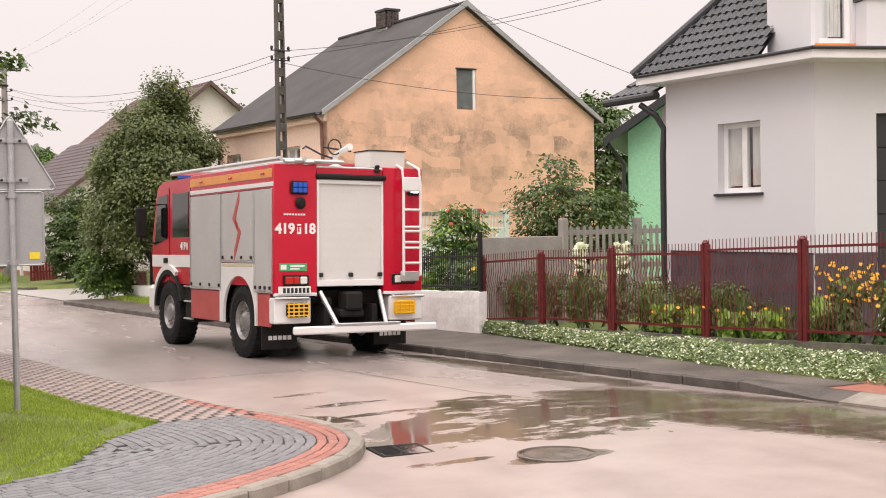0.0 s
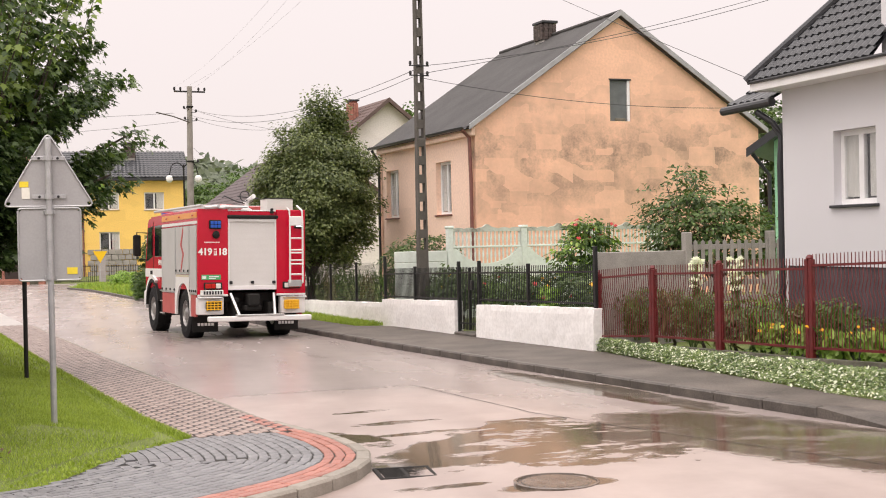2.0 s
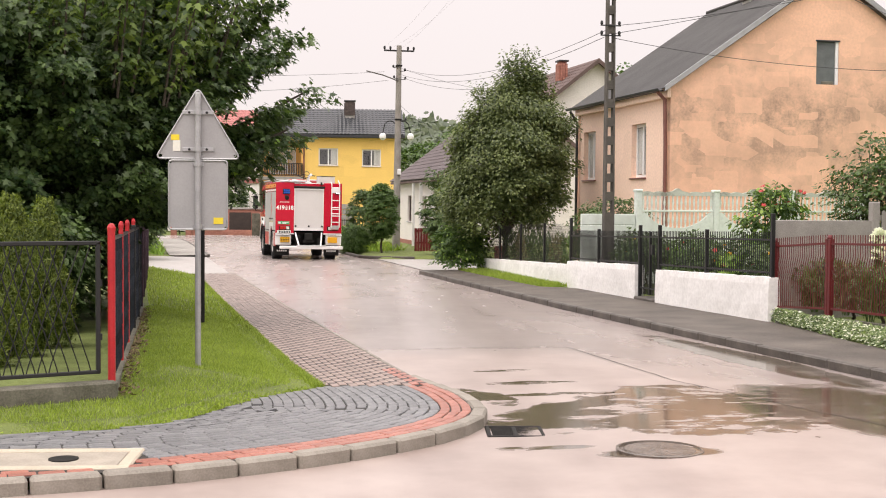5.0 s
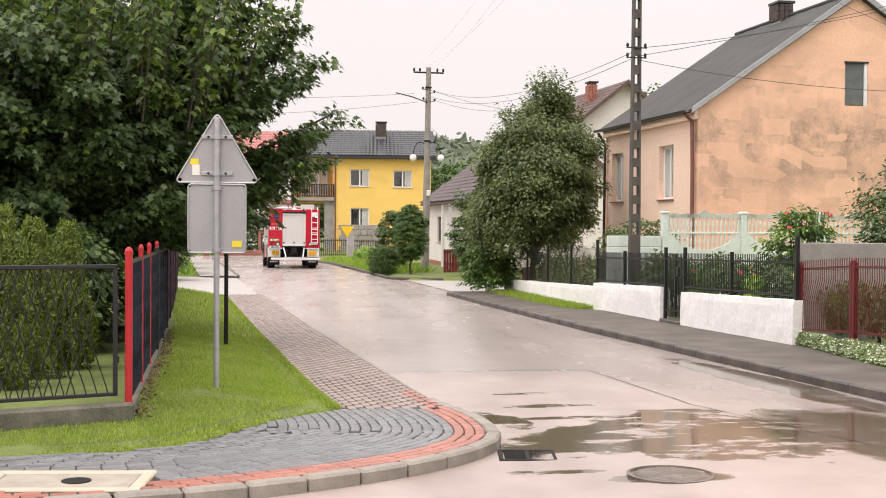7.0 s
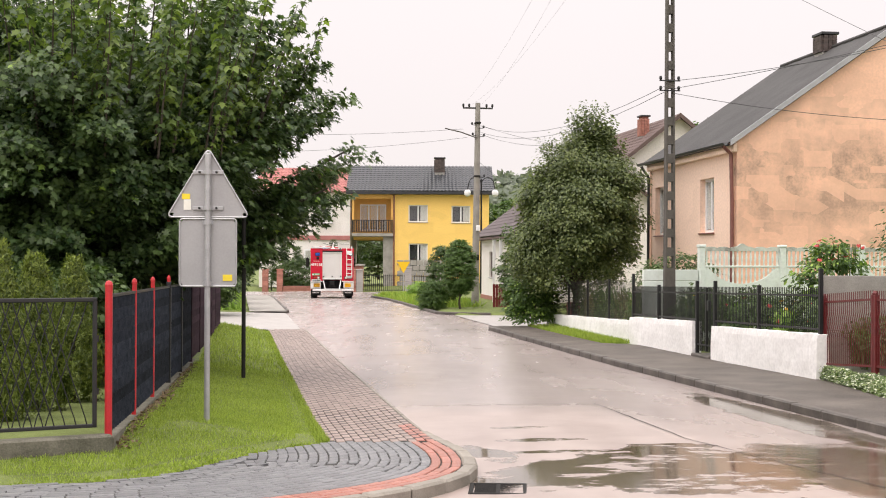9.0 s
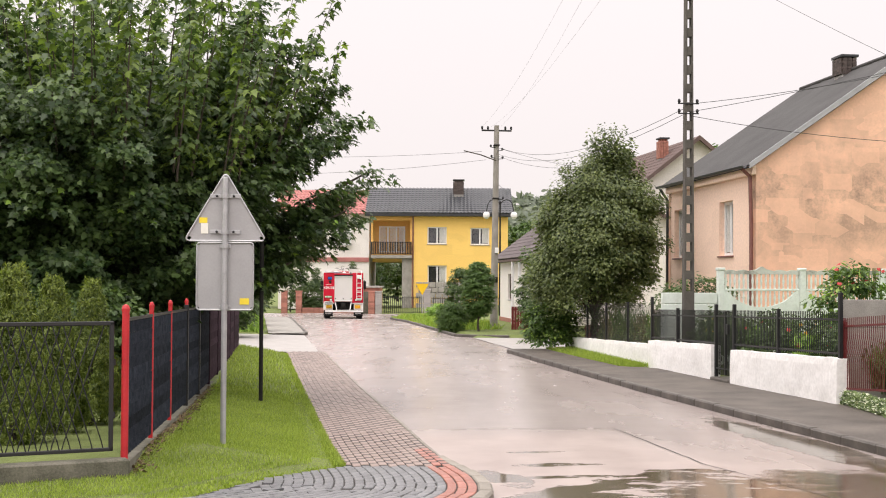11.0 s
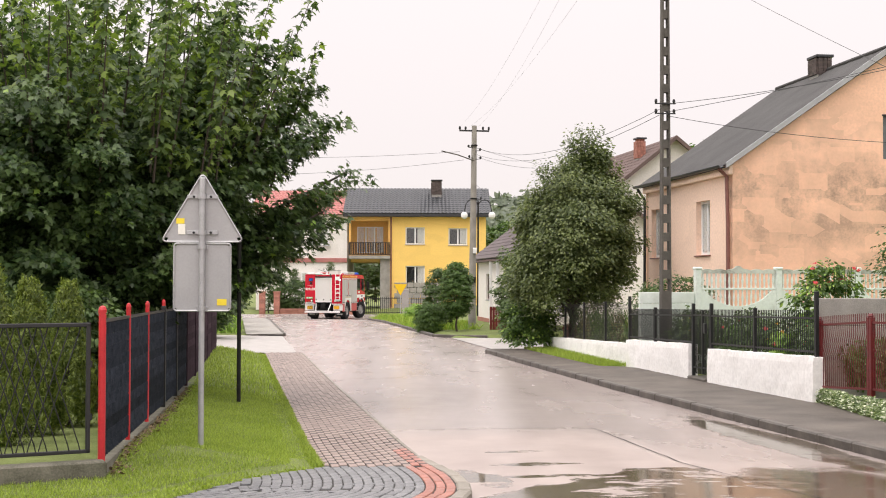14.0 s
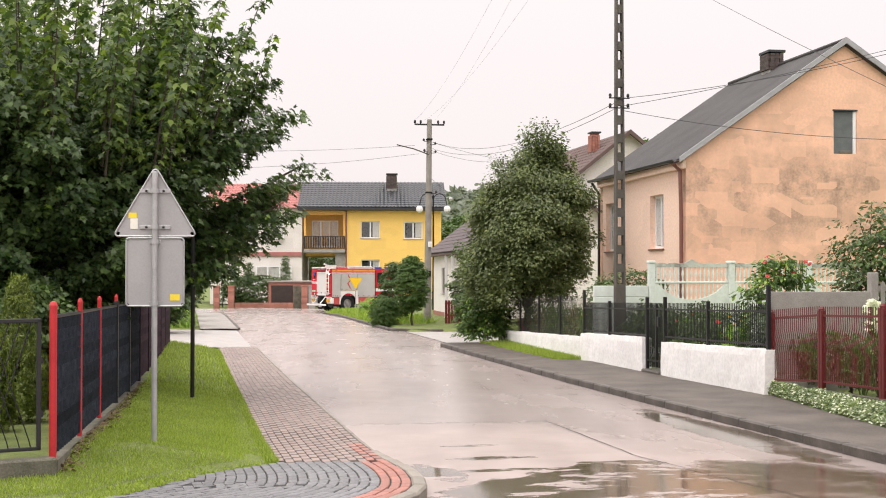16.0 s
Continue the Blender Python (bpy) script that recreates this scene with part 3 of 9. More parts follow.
def kerb_run(name, line, inward, mat, height, step, label, width=0.15, drop=False):
    """Kerb stones laid end to end; each stone is a piece of its own."""
    holder = thing(name, Matrix(), label, "kerb", kind="structure")
    pts = resample(line, step)
    for a, b in zip(pts, pts[1:]):
        ang = math.atan2(b[1] - a[1], b[0] - a[0])
        length = math.hypot(b[0] - a[0], b[1] - a[1]) - 0.012
        bm = bmesh.new()
        s = 1 if inward > 0 else -1
        lo, hi = (0.006, 0, -0.25), (length, s * width, (walk_h(a[1]) if drop else height) + random.uniform(-0.005, 0.005))
        box(bm, (lo[0], min(lo[1], hi[1]), lo[2]), (hi[0], max(lo[1], hi[1]), hi[2]), 0.022)
        m = pose(a[0], a[1], road_z(a[1]), 0, -math.degrees(math.atan2(road_z(b[1]) - road_z(a[1]), length)), math.degrees(ang) + random.uniform(-0.4, 0.4))
        o = part("kerb_stone", bm, mat, holder)
        o.matrix_basis = m
    return holder


kerb_run("kerb_left_corner", LEFT_KERB[6:-2], -1, KERB, 0.115, 0.5, "pale concrete kerb round the corner", drop=True)
kerb_run("kerb_left_flush", [(left_x(y), y) for y in (34.0, 8.3)], -1, KERB, 0.04, 1.0, "flush concrete edging of the pavement", 0.08)
kerb_run("kerb_right", RIGHT_KERB, -1, KERB_DARK, 0.13, 1.0, "damp dark concrete kerb along the street")
far_left = [(left_x(y), y) for y in (80.0, 48.0)] + [(-7.6, 47.2)]
kerb_run("kerb_far_left", far_left, -1, KERB_DARK, 0.12, 1.0, "grey concrete kerb beyond the driveway")
far_right = [(2.6, 46.3), (right_x(47.6) + 0.1, 47.0), (right_x(52), 52.0), (right_x(60), 60.0), (right_x(70), 70.0), (right_x(79.5), 79.5)]
kerb_run("kerb_far_right", far_right, -1, KERB_DARK, 0.12, 1.0, "grey concrete kerb beside the far verge")


def build_walks():
    # the damp pavement along the garden walls
    rows = []
    for y in np.arange(5.2, 35.6, 0.5):
        back = float(np.interp(y, [5, 7.2, 12, 15.2, 20.5, 25.5, 26, 35.5], [7.05, 6.85, 6.9, 7.0, 6.25, 5.55, 4.62, 3.25]))
        a = right_x(y) + (0.15 if y > 5.75 else 0.36)
        rows.append([(a + (back - a) * k / 6, y, 0.012 * k / 6) for k in range(7)])
    sheet("pavement_right", rows, WALK_DARK, "damp dark pavement beside the garden walls", "pavement", 0.118)
    rise = lambda y: float(np.clip((y - 5.0) / 1.2, 0, 1))  # noqa: E731
    rows = [[(right_x(y) + 0.02, y, -0.06)] + [(right_x(y) + 0.02 + k * 0.17, y, (0.02 + 0.045 * k) * (1 - rise(y)) + 0.122 * rise(y)) for k in range(3)] for y in np.arange(-1.0, 6.21, 0.3)]
    sheet("kerb_rise", rows[19:], KERB_DARK, "damp kerb stone sloping down to the crossing", "kerb", 0.004)
    rows = rows[:20]
    sheet("kerb_ramp", rows, KERB, "pale concrete dropped kerb", "kerb", 0.004)
    rows = [[(right_x(y) + 0.34 + k * 0.4, y, 0.10 + 0.004 * k) for k in range(9)] for y in np.arange(-1.0, 5.61, 0.4)]
    sheet("pavement_crossing", rows, PAVER_RED, "red-brown block paved garage crossing", "pavement", 0.012)
    rows = [[(right_x(y) + 0.6 + k * 0.7, y) for k in range(9)] for y in np.arange(35.6, 46.6, 0.8)]
    sheet("driveway_right", rows, CONCRETE_LIGHT, "pale wet concrete driveway", "driveway", 0.02)
    rows = [[(left_x(y) - 0.2 - k * 0.6, y, 0.01 * k) for k in range(8)] for y in np.arange(34.0, 48.0, 0.8)]
    sheet("driveway_left", rows, CONCRETE_LIGHT, "pale wet concrete driveway", "driveway", 0.03)
    rows = [[(left_x(y) - 0.15 - k * 0.4, y) for k in range(5)] for y in np.arange(47.4, 80.5, 1.0)]
    sheet("pavement_far_left", rows, CONCRETE, "grey block pavement beyond the driveway", "pavement", 0.11)


build_walks()


# ---------------------------------------------------------------- houses
def corrugated(parent, name, m, length, slope, mat, pitch=0.18, amp=0.02, courses=0, thick=0.03):
    """A roof plane: local x along the eave, y up the slope, z out of it."""
    n = max(4, int(length / pitch * 4))
    rows = courses or 1
    deck = [m @ Vector((x, y, -thick - amp)) for x, y in ((0, 0), (length, 0), (length, slope), (0, slope))]
    roof = raw_mesh(name, deck, [(0, 1, 2, 3)], mat, parent)
    for j in range(rows):
        y0, y1 = slope * j / rows, slope * (j + 1) / rows + (0.06 if courses and j < rows - 1 else 0)
        verts, faces = [], []
        for yy, zz in ((y0, -0.005), (y0, 0.035 if courses else 0.0), (y1, 0.0)):
            for i in range(n + 1):
                x = length * i / n
                verts.append(m @ Vector((x, yy, zz + amp * math.sin(2 * math.pi * x / pitch))))
        for k in range(2):
            for i in range(n):
                faces.append((k * (n + 1) + i, k * (n + 1) + i + 1, (k + 1) * (n + 1) + i + 1, (k + 1) * (n + 1) + i))
        raw_mesh("roof_course", verts, faces, mat, roof)
    return roof


def slope_frame(p0, p1, up):
    """Axes of a roof plane: x from p0 to p1 along the eave, y up the slope."""
    p0, p1, up = Vector(p0), Vector(p1), Vector(up)
    x = (p1 - p0).normalized()
    y = (up - x * up.dot(x)).normalized()
    z = x.cross(y)
    return Matrix(((x.x, y.x, z.x, p0.x), (x.y, y.y, z.y, p0.y), (x.z, y.z, z.z, p0.z), (0, 0, 0, 1)))


def chimney(parent, x, y, z0, z1, w, brick, cap_mat=None):
    bm = bmesh.new()
    box(bm, (x - w / 2, y - w * 0.7, z0), (x + w / 2, y + w * 0.7, z0 + (z1 - z0) * 0.3), 0.01)
    ch = part("chimney", bm, CONCRETE_LIGHT, parent, "brick chimney with a slab cap")
    rows = max(3, int((z1 - z0) * 0.6 / 0.08))
    zb = z0 + (z1 - z0) * 0.3
    hh = (z1 - zb) * 0.82 / rows
    for r in range(rows):
        o = 0.06 if r % 2 else 0
        for k in range(4):
            for side in (-1, 1):
                bm = bmesh.new()
                yy = y - w * 0.7 + k * w * 0.35
                box(bm, (x + side * w / 2 - 0.06, yy + 0.006, zb + r * hh + 0.006), (x + side * w / 2 + 0.012, yy + w * 0.35 - 0.006, zb + (r + 1) * hh))
                part("brick", bm, brick, ch)
        for k in range(3):
            for side in (-1, 1):
                bm = bmesh.new()
                xx = x - w / 2 + k * w / 3
                box(bm, (xx + 0.006 + o * 0.2, y + side * w * 0.7 - 0.06, zb + r * hh + 0.006), (xx + w / 3 - 0.006, y + side * w * 0.7 + 0.012, zb + (r + 1) * hh))
                part("brick", bm, brick, ch)
    bm = bmesh.new()
    box(bm, (x - w / 2 + 0.03, y - w * 0.7 + 0.03, zb), (x + w / 2 - 0.03, y + w * 0.7 - 0.03, z1 - 0.05))
    part("flue", bm, brick, ch)
    bm = bmesh.new()
    box(bm, (x - w / 2 - 0.07, y - w * 0.7 - 0.07, z1 - 0.09), (x + w / 2 + 0.07, y + w * 0.7 + 0.07, z1), 0.015)
    part("cap", bm, cap_mat or DARK_METAL, ch)
    return ch


def felt(parent, m, length, slope):
    """A roof plane of bitumen felt: lapped strips that run up the slope, a little uneven at their seams."""
    roof = raw_mesh("roof", [m @ Vector(p) for p in ((0, 0, -0.09), (length, 0, -0.09), (length, slope, -0.09), (0, slope, -0.09))], [(0, 1, 2, 3)], ROOF_GREY, parent, "dark grey bitumen felt roof")
    n = max(2, round(length / 1.02))
    for i in range(n):
        x0, x1 = length * i / n, length * (i + 1) / n + (0.05 if i < n - 1 else 0)
        V, F = [], []
        rows = 12
        for k in range(rows + 1):
            y = slope * k / rows
            w = 0.012 * noise.noise((i * 3.1, y * 0.9, 4))
            for x, z in ((x0 + w, -0.08), (x0 + w, 0.018 + w * 0.4), ((x0 + x1) / 2, 0.008), (x1, 0.002)):
                V.append(m @ Vector((x, y, z)))
        for k in range(rows):
            F += [(k * 4 + q, k * 4 + q + 1, k * 4 + q + 5, k * 4 + q + 4) for q in range(3)]
        raw_mesh("felt_strip", V, F, ROOF_GREY, roof)


def orange_house():
    """Local: x along the gable from its street corner, y back along the street side."""
    h = thing("house", pose(8.77, 28.76, 0, 0, 0, 7), "weathered orange rendered house with a grey gabled roof", "house", "houses")
    W, L, ZE, ZA, ZB = 9.95, 8.14, 5.2, 8.55, -0.4
    hole = (4.52, 5.24, 5.36, 6.66)
    bm = bmesh.new()
    wall_with_holes(bm, 0, W, ZB, ZE, [], 0, 0.35)
    wall = part("gable_wall", bm, ORANGE_OLD, h, "orange render streaked with dark damp stains")
    bm = bmesh.new()
    mid = 4.85
    rake_l = lambda z: mid * (z - ZE) / (ZA - ZE)  # noqa: E731
    rake_r = lambda z: W - (W - mid) * (z - ZE) / (ZA - ZE)  # noqa: E731
    a, b, c, d = hole
    for poly in ([(0, ZE), (W, ZE), (rake_r(c), c), (rake_l(c), c)], [(rake_l(c), c), (a, c), (a, d), (rake_l(d), d)],
                 [(b, c), (rake_r(c), c), (rake_r(d), d), (b, d)], [(rake_l(d), d), (rake_r(d), d), (mid, ZA)]):
        prism(bm, poly, 0, 0.35)
    part("gable", bm, ORANGE_OLD, h)
    # attic window: a grey board, a white jamb on one side and a dark lintel
    bm = bmesh.new()
    box(bm, (a + 0.004, 0.06, c + 0.004), (b - 0.10, 0.11, d - 0.05), 0.006)
    win = part("window", bm, WOOD_DARK, h, "attic window closed by a grey board")
    for nm, mt, lo, hi in (("jamb", WINDOW_FRAME, (b - 0.098, 0.02, c + 0.004), (b - 0.004, 0.12, d - 0.05)), ("lintel", DARK_METAL, (a - 0.03, -0.02, d - 0.048), (b + 0.03, 0.12, d - 0.004))):
        bm = bmesh.new()
        box(bm, lo, hi, 0.006)
        part(nm, bm, mt, win)
    bm = bmesh.new()
    box(bm, (a + 0.18, 0.02, c + 0.004), (b - 0.16, 0.058, c + 0.10), 0.03)
    part("moss", bm, MOSSY, win)
    # street side wall with two windows (local x = -y turned)
    m = Matrix(((0, 1, 0, 0), (1, 0, 0, 0.352), (0, 0, 1, 0), (0, 0, 0, 1)))
    wins = [(1.55, 1.22), (6.2, 1.22)]
    bm = bmesh.new()
    wall_with_holes(bm, 0, L - 0.352, ZB, ZE - 0.02, [(x0, x0 + w, 2.62, 4.26) for x0, w in wins], 0, 0.34)
    bmesh.ops.transform(bm, matrix=m, verts=bm.verts[:])
    part("street_wall", bm, ORANGE_FRONT, h, "peach render of the street side")
    for x0, w in wins:
        mm = m @ Matrix.Translation((x0, 0, 2.62))
        window_part(h, mm, w, 1.64, 2, 0.16, sill_mat=RUST_PIPE)
    for lo, hi, nm in (((0.0, L, ZB), (W, L + 0.3, ZE), "back_wall"), ((W - 0.34, 0.352, ZB), (W, L - 0.002, ZE - 0.02), "far_wall")):
        bm = bmesh.new()
        box(bm, lo, hi)
        part(nm, bm, ORANGE_OLD, h)
    bm = bmesh.new()
    prism(bm, [(0, ZE), (W, ZE), (mid, ZA)], L, L + 0.3)
    part("back_gable", bm, ORANGE_OLD, h)
    # cornice under the eave
    bm = bmesh.new()
    box(bm, (-0.12, -0.02, ZE - 0.34), (-0.003, L + 0.3, ZE - 0.06), 0.02)
    part("cornice", bm, ORANGE_FRONT, h)
    # roof: two planes of old sheets
    ov, k, kr = 0.25, (ZA - ZE) / mid, (ZA - ZE) / (W - mid)
    z0, zr = ZE - k * ov + 0.10, ZE - kr * ov + 0.10
    felt(h, slope_frame((-ov, L + 0.4, z0), (-ov, -0.16, z0), (1, 0, k)), L + 0.56, math.hypot(mid + ov, k * (mid + ov)) + 0.03)
    felt(h, slope_frame((W + ov, -0.16, zr), (W + ov, L + 0.4, zr), (-1, 0, kr)), L + 0.56, math.hypot(W - mid + ov, kr * (W - mid + ov)) + 0.03)
    bm = bmesh.new()
    for pts in ([(-ov, z0 - 0.10), (-ov, z0 + 0.06), (mid, ZA + 0.20), (mid, ZA + 0.02)], [(W + ov, zr + 0.06), (W + ov, zr - 0.10), (mid, ZA + 0.02), (mid, ZA + 0.20)]):
        prism(bm, pts, -0.20, -0.14)
    part("verge_board", bm, TRIM_GREY, h, "pale grey verge board")
    bm = bmesh.new()
    tube(bm, [(mid, -0.19, ZA + 0.13), (mid, L + 0.4, ZA + 0.13)], 0.07, 8)
    part("ridge_cap", bm, ROOF_GREY, h)
    bm = bmesh.new()
    prof = [(-ov - 0.14 + 0.075 * math.cos(a), z0 - 0.02 + 0.075 * math.sin(a)) for a in np.linspace(math.pi, 2 * math.pi, 7)]
    prism(bm, prof + [(x * 0.9 + (-ov - 0.14) * 0.1, z + 0.012) for x, z in prof[::-1]], -0.14, L + 0.36)
    part("gutter", bm, DARK_METAL, h)
    bm = bmesh.new()
    tube(bm, [(-ov - 0.12, 0.1, z0 - 0.1), (-0.12, 0.16, z0 - 0.32), (-0.09, 0.16, 3.5), (-0.09, 0.16, ZB + 0.2)], 0.055, 10)
    part("downpipe", bm, RUST_PIPE, h, "rust brown downpipe")
    bm = bmesh.new()
    tube(bm, [(-ov - 0.1, L + 0.15, z0 - 0.1), (-0.10, L + 0.1, z0 - 0.5), (-0.09, L + 0.2, ZB + 0.2)], 0.05, 8)
    part("downpipe", bm, DARK_METAL, h)
    chimney(h, 4.75, 4.7, 8.25, 9.17, 0.46, BRICK_DARK)
    return h


orange_house()


def grey_house():
    """Local: x to the east, y north along the window wall, whose south corner is the origin."""
    h = thing("house", pose(9.30, 8.60, 0, 0, 0, 5), "light grey rendered house with dark tiled roof", "house", "houses")
    ZB, ZP, ZT = -0.3, 1.32, 4.19
    LY = 3.42
    m = Matrix(((0, 1, 0, 0), (1, 0, 0, 0), (0, 0, 1, 0), (0, 0, 0, 1)))
    bm = bmesh.new()
    wall_with_holes(bm, 0.0, LY, ZP, ZT, [(1.14, 2.12, 2.27, 3.41)], 0, 0.35)
    bmesh.ops.transform(bm, matrix=m, verts=bm.verts[:])
    part("street_wall", bm, GREY_RENDER, h, "smooth light grey render")
    window_part(h, m @ Matrix.Translation((1.14, 0, 2.27)), 0.98, 1.14, 2, 0.14, sill_mat=DARK_METAL)
    bm = bmesh.new()
    box(bm, (0.03, -0.0, ZB), (0.4, LY - 0.03, ZP - 0.004), 0.01)
    part("plinth", bm, PLINTH, h, "dark plum plinth")
    # the face that turns away to the garage door
    ang = -20
    mm = Matrix.Rotation(radians(ang), 4, "Z")
    bm = bmesh.new()
    wall_with_holes(bm, 0.002, 6.0, ZB, ZT, [(1.0, 3.6, 0.35, 3.42)], 0, 0.35)
    bmesh.ops.transform(bm, matrix=mm, verts=bm.verts[:])
    part("garage_wall", bm, GREY_RENDER, h)
    for k in range(6):
        bm = bmesh.new()
        box(bm, (1.0, 0.12, 0.36 + k * 0.51), (3.6, 0.17, 0.36 + (k + 1) * 0.51 - 0.01), 0.008)
        bmesh.ops.transform(bm, matrix=mm, verts=bm.verts[:])
        part("garage_panel", bm, DARK_METAL, h)
    bm = bmesh.new()
    box(bm, (-0.02, -0.03, ZB), (0.985, -0.004, ZP - 0.004), 0.006)
    bmesh.ops.transform(bm, matrix=mm, verts=bm.verts[:])
    part("plinth", bm, PLINTH, h)
    # recessed north wing with its own low eave
    bm = bmesh.new()
    box(bm, (0.62, LY - 0.36, ZB), (7.0, LY + 0.85, 3.9))
    part("side_wing", bm, GREY_RENDER, h)
    bm = bmesh.new()
    box(bm, (1.2, 0.4, ZP), (7.5, LY - 0.37, ZT - 0.1))
    part("core", bm, GREY_RENDER, h)
    # flat band of the balcony roof round the bay
    bm = bmesh.new()
    out = [(-0.42, LY + 0.28), (-0.42, -0.38), (6.2, -2.79), (7.0, -2.0), (7.0, LY + 0.28)]
    lo = [bm.verts.new((x, y, ZT)) for x, y in out]
    hi = [bm.verts.new((x, y, ZT + 0.13)) for x, y in out]
    bm.faces.new(lo); bm.faces.new(hi[::-1])
    for i in range(5):
        bm.faces.new((lo[i], hi[i], hi[(i + 1) % 5], lo[(i + 1) % 5]))
    part("eave_band", bm, TRIM_WHITE, h, "white boxed eave")
    bm = bmesh.new()
    tr = [(-0.44, LY + 0.3), (-0.44, -0.40), (6.2, -2.82)]
    for a, b in zip(tr, tr[1:]):
        tube(bm, [(*a, ZT + 0.145), (*b, ZT + 0.145)], 0.028, 8)
    part("flashing", bm, DARK_METAL, h)
    bm = bmesh.new()
    box(bm, (-0.41, 0.0, ZT + 0.133), (0.6, LY + 0.26, ZT + 0.145))
    part("roof_sheet", bm, DARK_METAL, h)
    # upper storey: dormer walls carried up from the bay, with a balcony window
    Z0, Z1 = ZT + 0.134, ZT + 3.6
    bm = bmesh.new()
    box(bm, (-0.06, 0.0, Z0), (0.3, 0.90, Z1))
    part("dormer_wall", bm, GREY_RENDER, h)
    bm = bmesh.new()
    box(bm, (0.302, 0.62, Z0), (4.0, 0.90, Z1))
    part("dormer_wall", bm, GREY_RENDER, h)
    um = Matrix.Translation((-0.06, 0.0, 0)) @ Matrix.Rotation(radians(ang), 4, "Z")
    bm = bmesh.new()
    wall_with_holes(bm, 0.002, 5.0, Z0, Z1, [(0.08, 0.66, Z0 + 0.14, Z0 + 2.3)], 0, 0.28)
    bmesh.ops.transform(bm, matrix=um, verts=bm.verts[:])
    part("dormer_wall", bm, GREY_RENDER, h)
    window_part(h, um @ Matrix.Translation((0.08, 0, Z0 + 0.14)), 0.58, 2.16, 1, 0.06, sill=False)
    bm = bmesh.new()
    box(bm, (0.06, -0.05, Z0 + 0.08), (0.70, 0.05, Z0 + 0.135))
    bmesh.ops.transform(bm, matrix=um, verts=bm.verts[:])
    part("window_sill", bm, plain("orange_foam", (0.75, 0.22, 0.05), 0.7), h, "orange sealing strip")
    bm = bmesh.new()
    box(bm, (0.72, -0.35, Z0 + 0.02), (4.0, -0.002, Z0 + 0.75), 0.01)
    bmesh.ops.transform(bm, matrix=um, verts=bm.verts[:])
    part("balcony_parapet", bm, GREY_RENDER, h)
    bm = bmesh.new()
    box(bm, (0.68, -0.39, Z0 + 0.75), (4.0, 0.0, Z0 + 0.80), 0.01)
    bmesh.ops.transform(bm, matrix=um, verts=bm.verts[:])
    part("coping", bm, DARK_METAL, h)
    # tiled roof: slope facing the street, rising beside the dormer
    roof = new("roof", bpy.data.meshes.new("roof"))
    roof.parent = h
    tagged(roof, "dark anthracite pressed tile roof")
    tile_slope(roof, (-0.44, 0.72, ZT + 0.17), 3.02, 4.2, (1, 0, 1.18), taper=0.68)
    # low side eave with gutter
    corrugated(h, "side_roof", slope_frame((-0.1, LY + 1.45, ZT - 0.12), (-0.1, LY + 0.3, ZT - 0.12), (1, 0, 0.55)), 1.15, 4.5, ROOF_TILE, 0.2, 0.018, 10)
    bm = bmesh.new()
    tube(bm, [(-0.16, LY + 1.5, ZT - 0.2), (-0.16, LY + 0.05, ZT - 0.18)], 0.075, 10)
    part("gutter", bm, DARK_METAL, h)
    bm = bmesh.new()
    tube(bm, [(-0.12, LY + 0.55, ZT - 0.3), (0.02, LY + 0.3, ZT - 0.5), (0.10, LY + 0.18, ZT - 0.75), (0.07, LY + 0.18, ZT - 1.2), (0.07, LY + 0.18, -0.1)], 0.055, 10)
    part("downpipe", bm, DARK_METAL, h, "anthracite downpipe")
    return h


def tile_slope(parent, start, length, slope, up, taper=0.0):
    """Overlapping pressed tiles in courses; each course steps in at the hip."""
    m = slope_frame((start[0], start[1] + length, start[2]), start, up)
    tw, th = 0.17, 0.20
    rows = int(slope / th)
    n = 6
    verts = []
    for yy, zz in ((0, 0.03), (th + 0.03, 0.0)):
        for i in range(n + 1):
            x = tw * i / n
            verts.append((x, yy, zz + 0.017 * math.sin(2 * math.pi * i / n)))
    for i in range(n + 1):
        verts.append((tw * i / n, 0, 0.0))
    faces = [(i, i + 1, n + 2 + i, n + 1 + i) for i in range(n)] + [(2 * n + 2 + i, 2 * n + 3 + i, i + 1, i) for i in range(n)]
    me = bpy.data.meshes.new("tile")
    me.from_pydata(verts, [], faces)
    me.materials.append(ROOF_TILE)
    for r in range(rows):
        shift = taper * r * th
        k = 0
        x = shift
        while x + tw < length + 0.08:
            o = new("tile", me)
            o.parent = parent
            o.matrix_basis = m @ Matrix.Translation((x, r * th, 0))
            x += tw
    bm = bmesh.new()
    lo = [m @ Vector(p) for p in ((0, 0, -0.05), (length, 0, -0.05), (length, rows * th, -0.05), (taper * rows * th, rows * th, -0.05))]
    bm.faces.new([bm.verts.new(p) for p in lo])
    part("roof_deck", bm, DARK_METAL, parent)
    bm = bmesh.new()
    tube(bm, [m @ Vector((-0.02, 0, 0.03)), m @ Vector((taper * rows * th - 0.02, rows * th, 0.05))], 0.07, 8)
    part("hip_cap", bm, ROOF_TILE, parent)


grey_house()


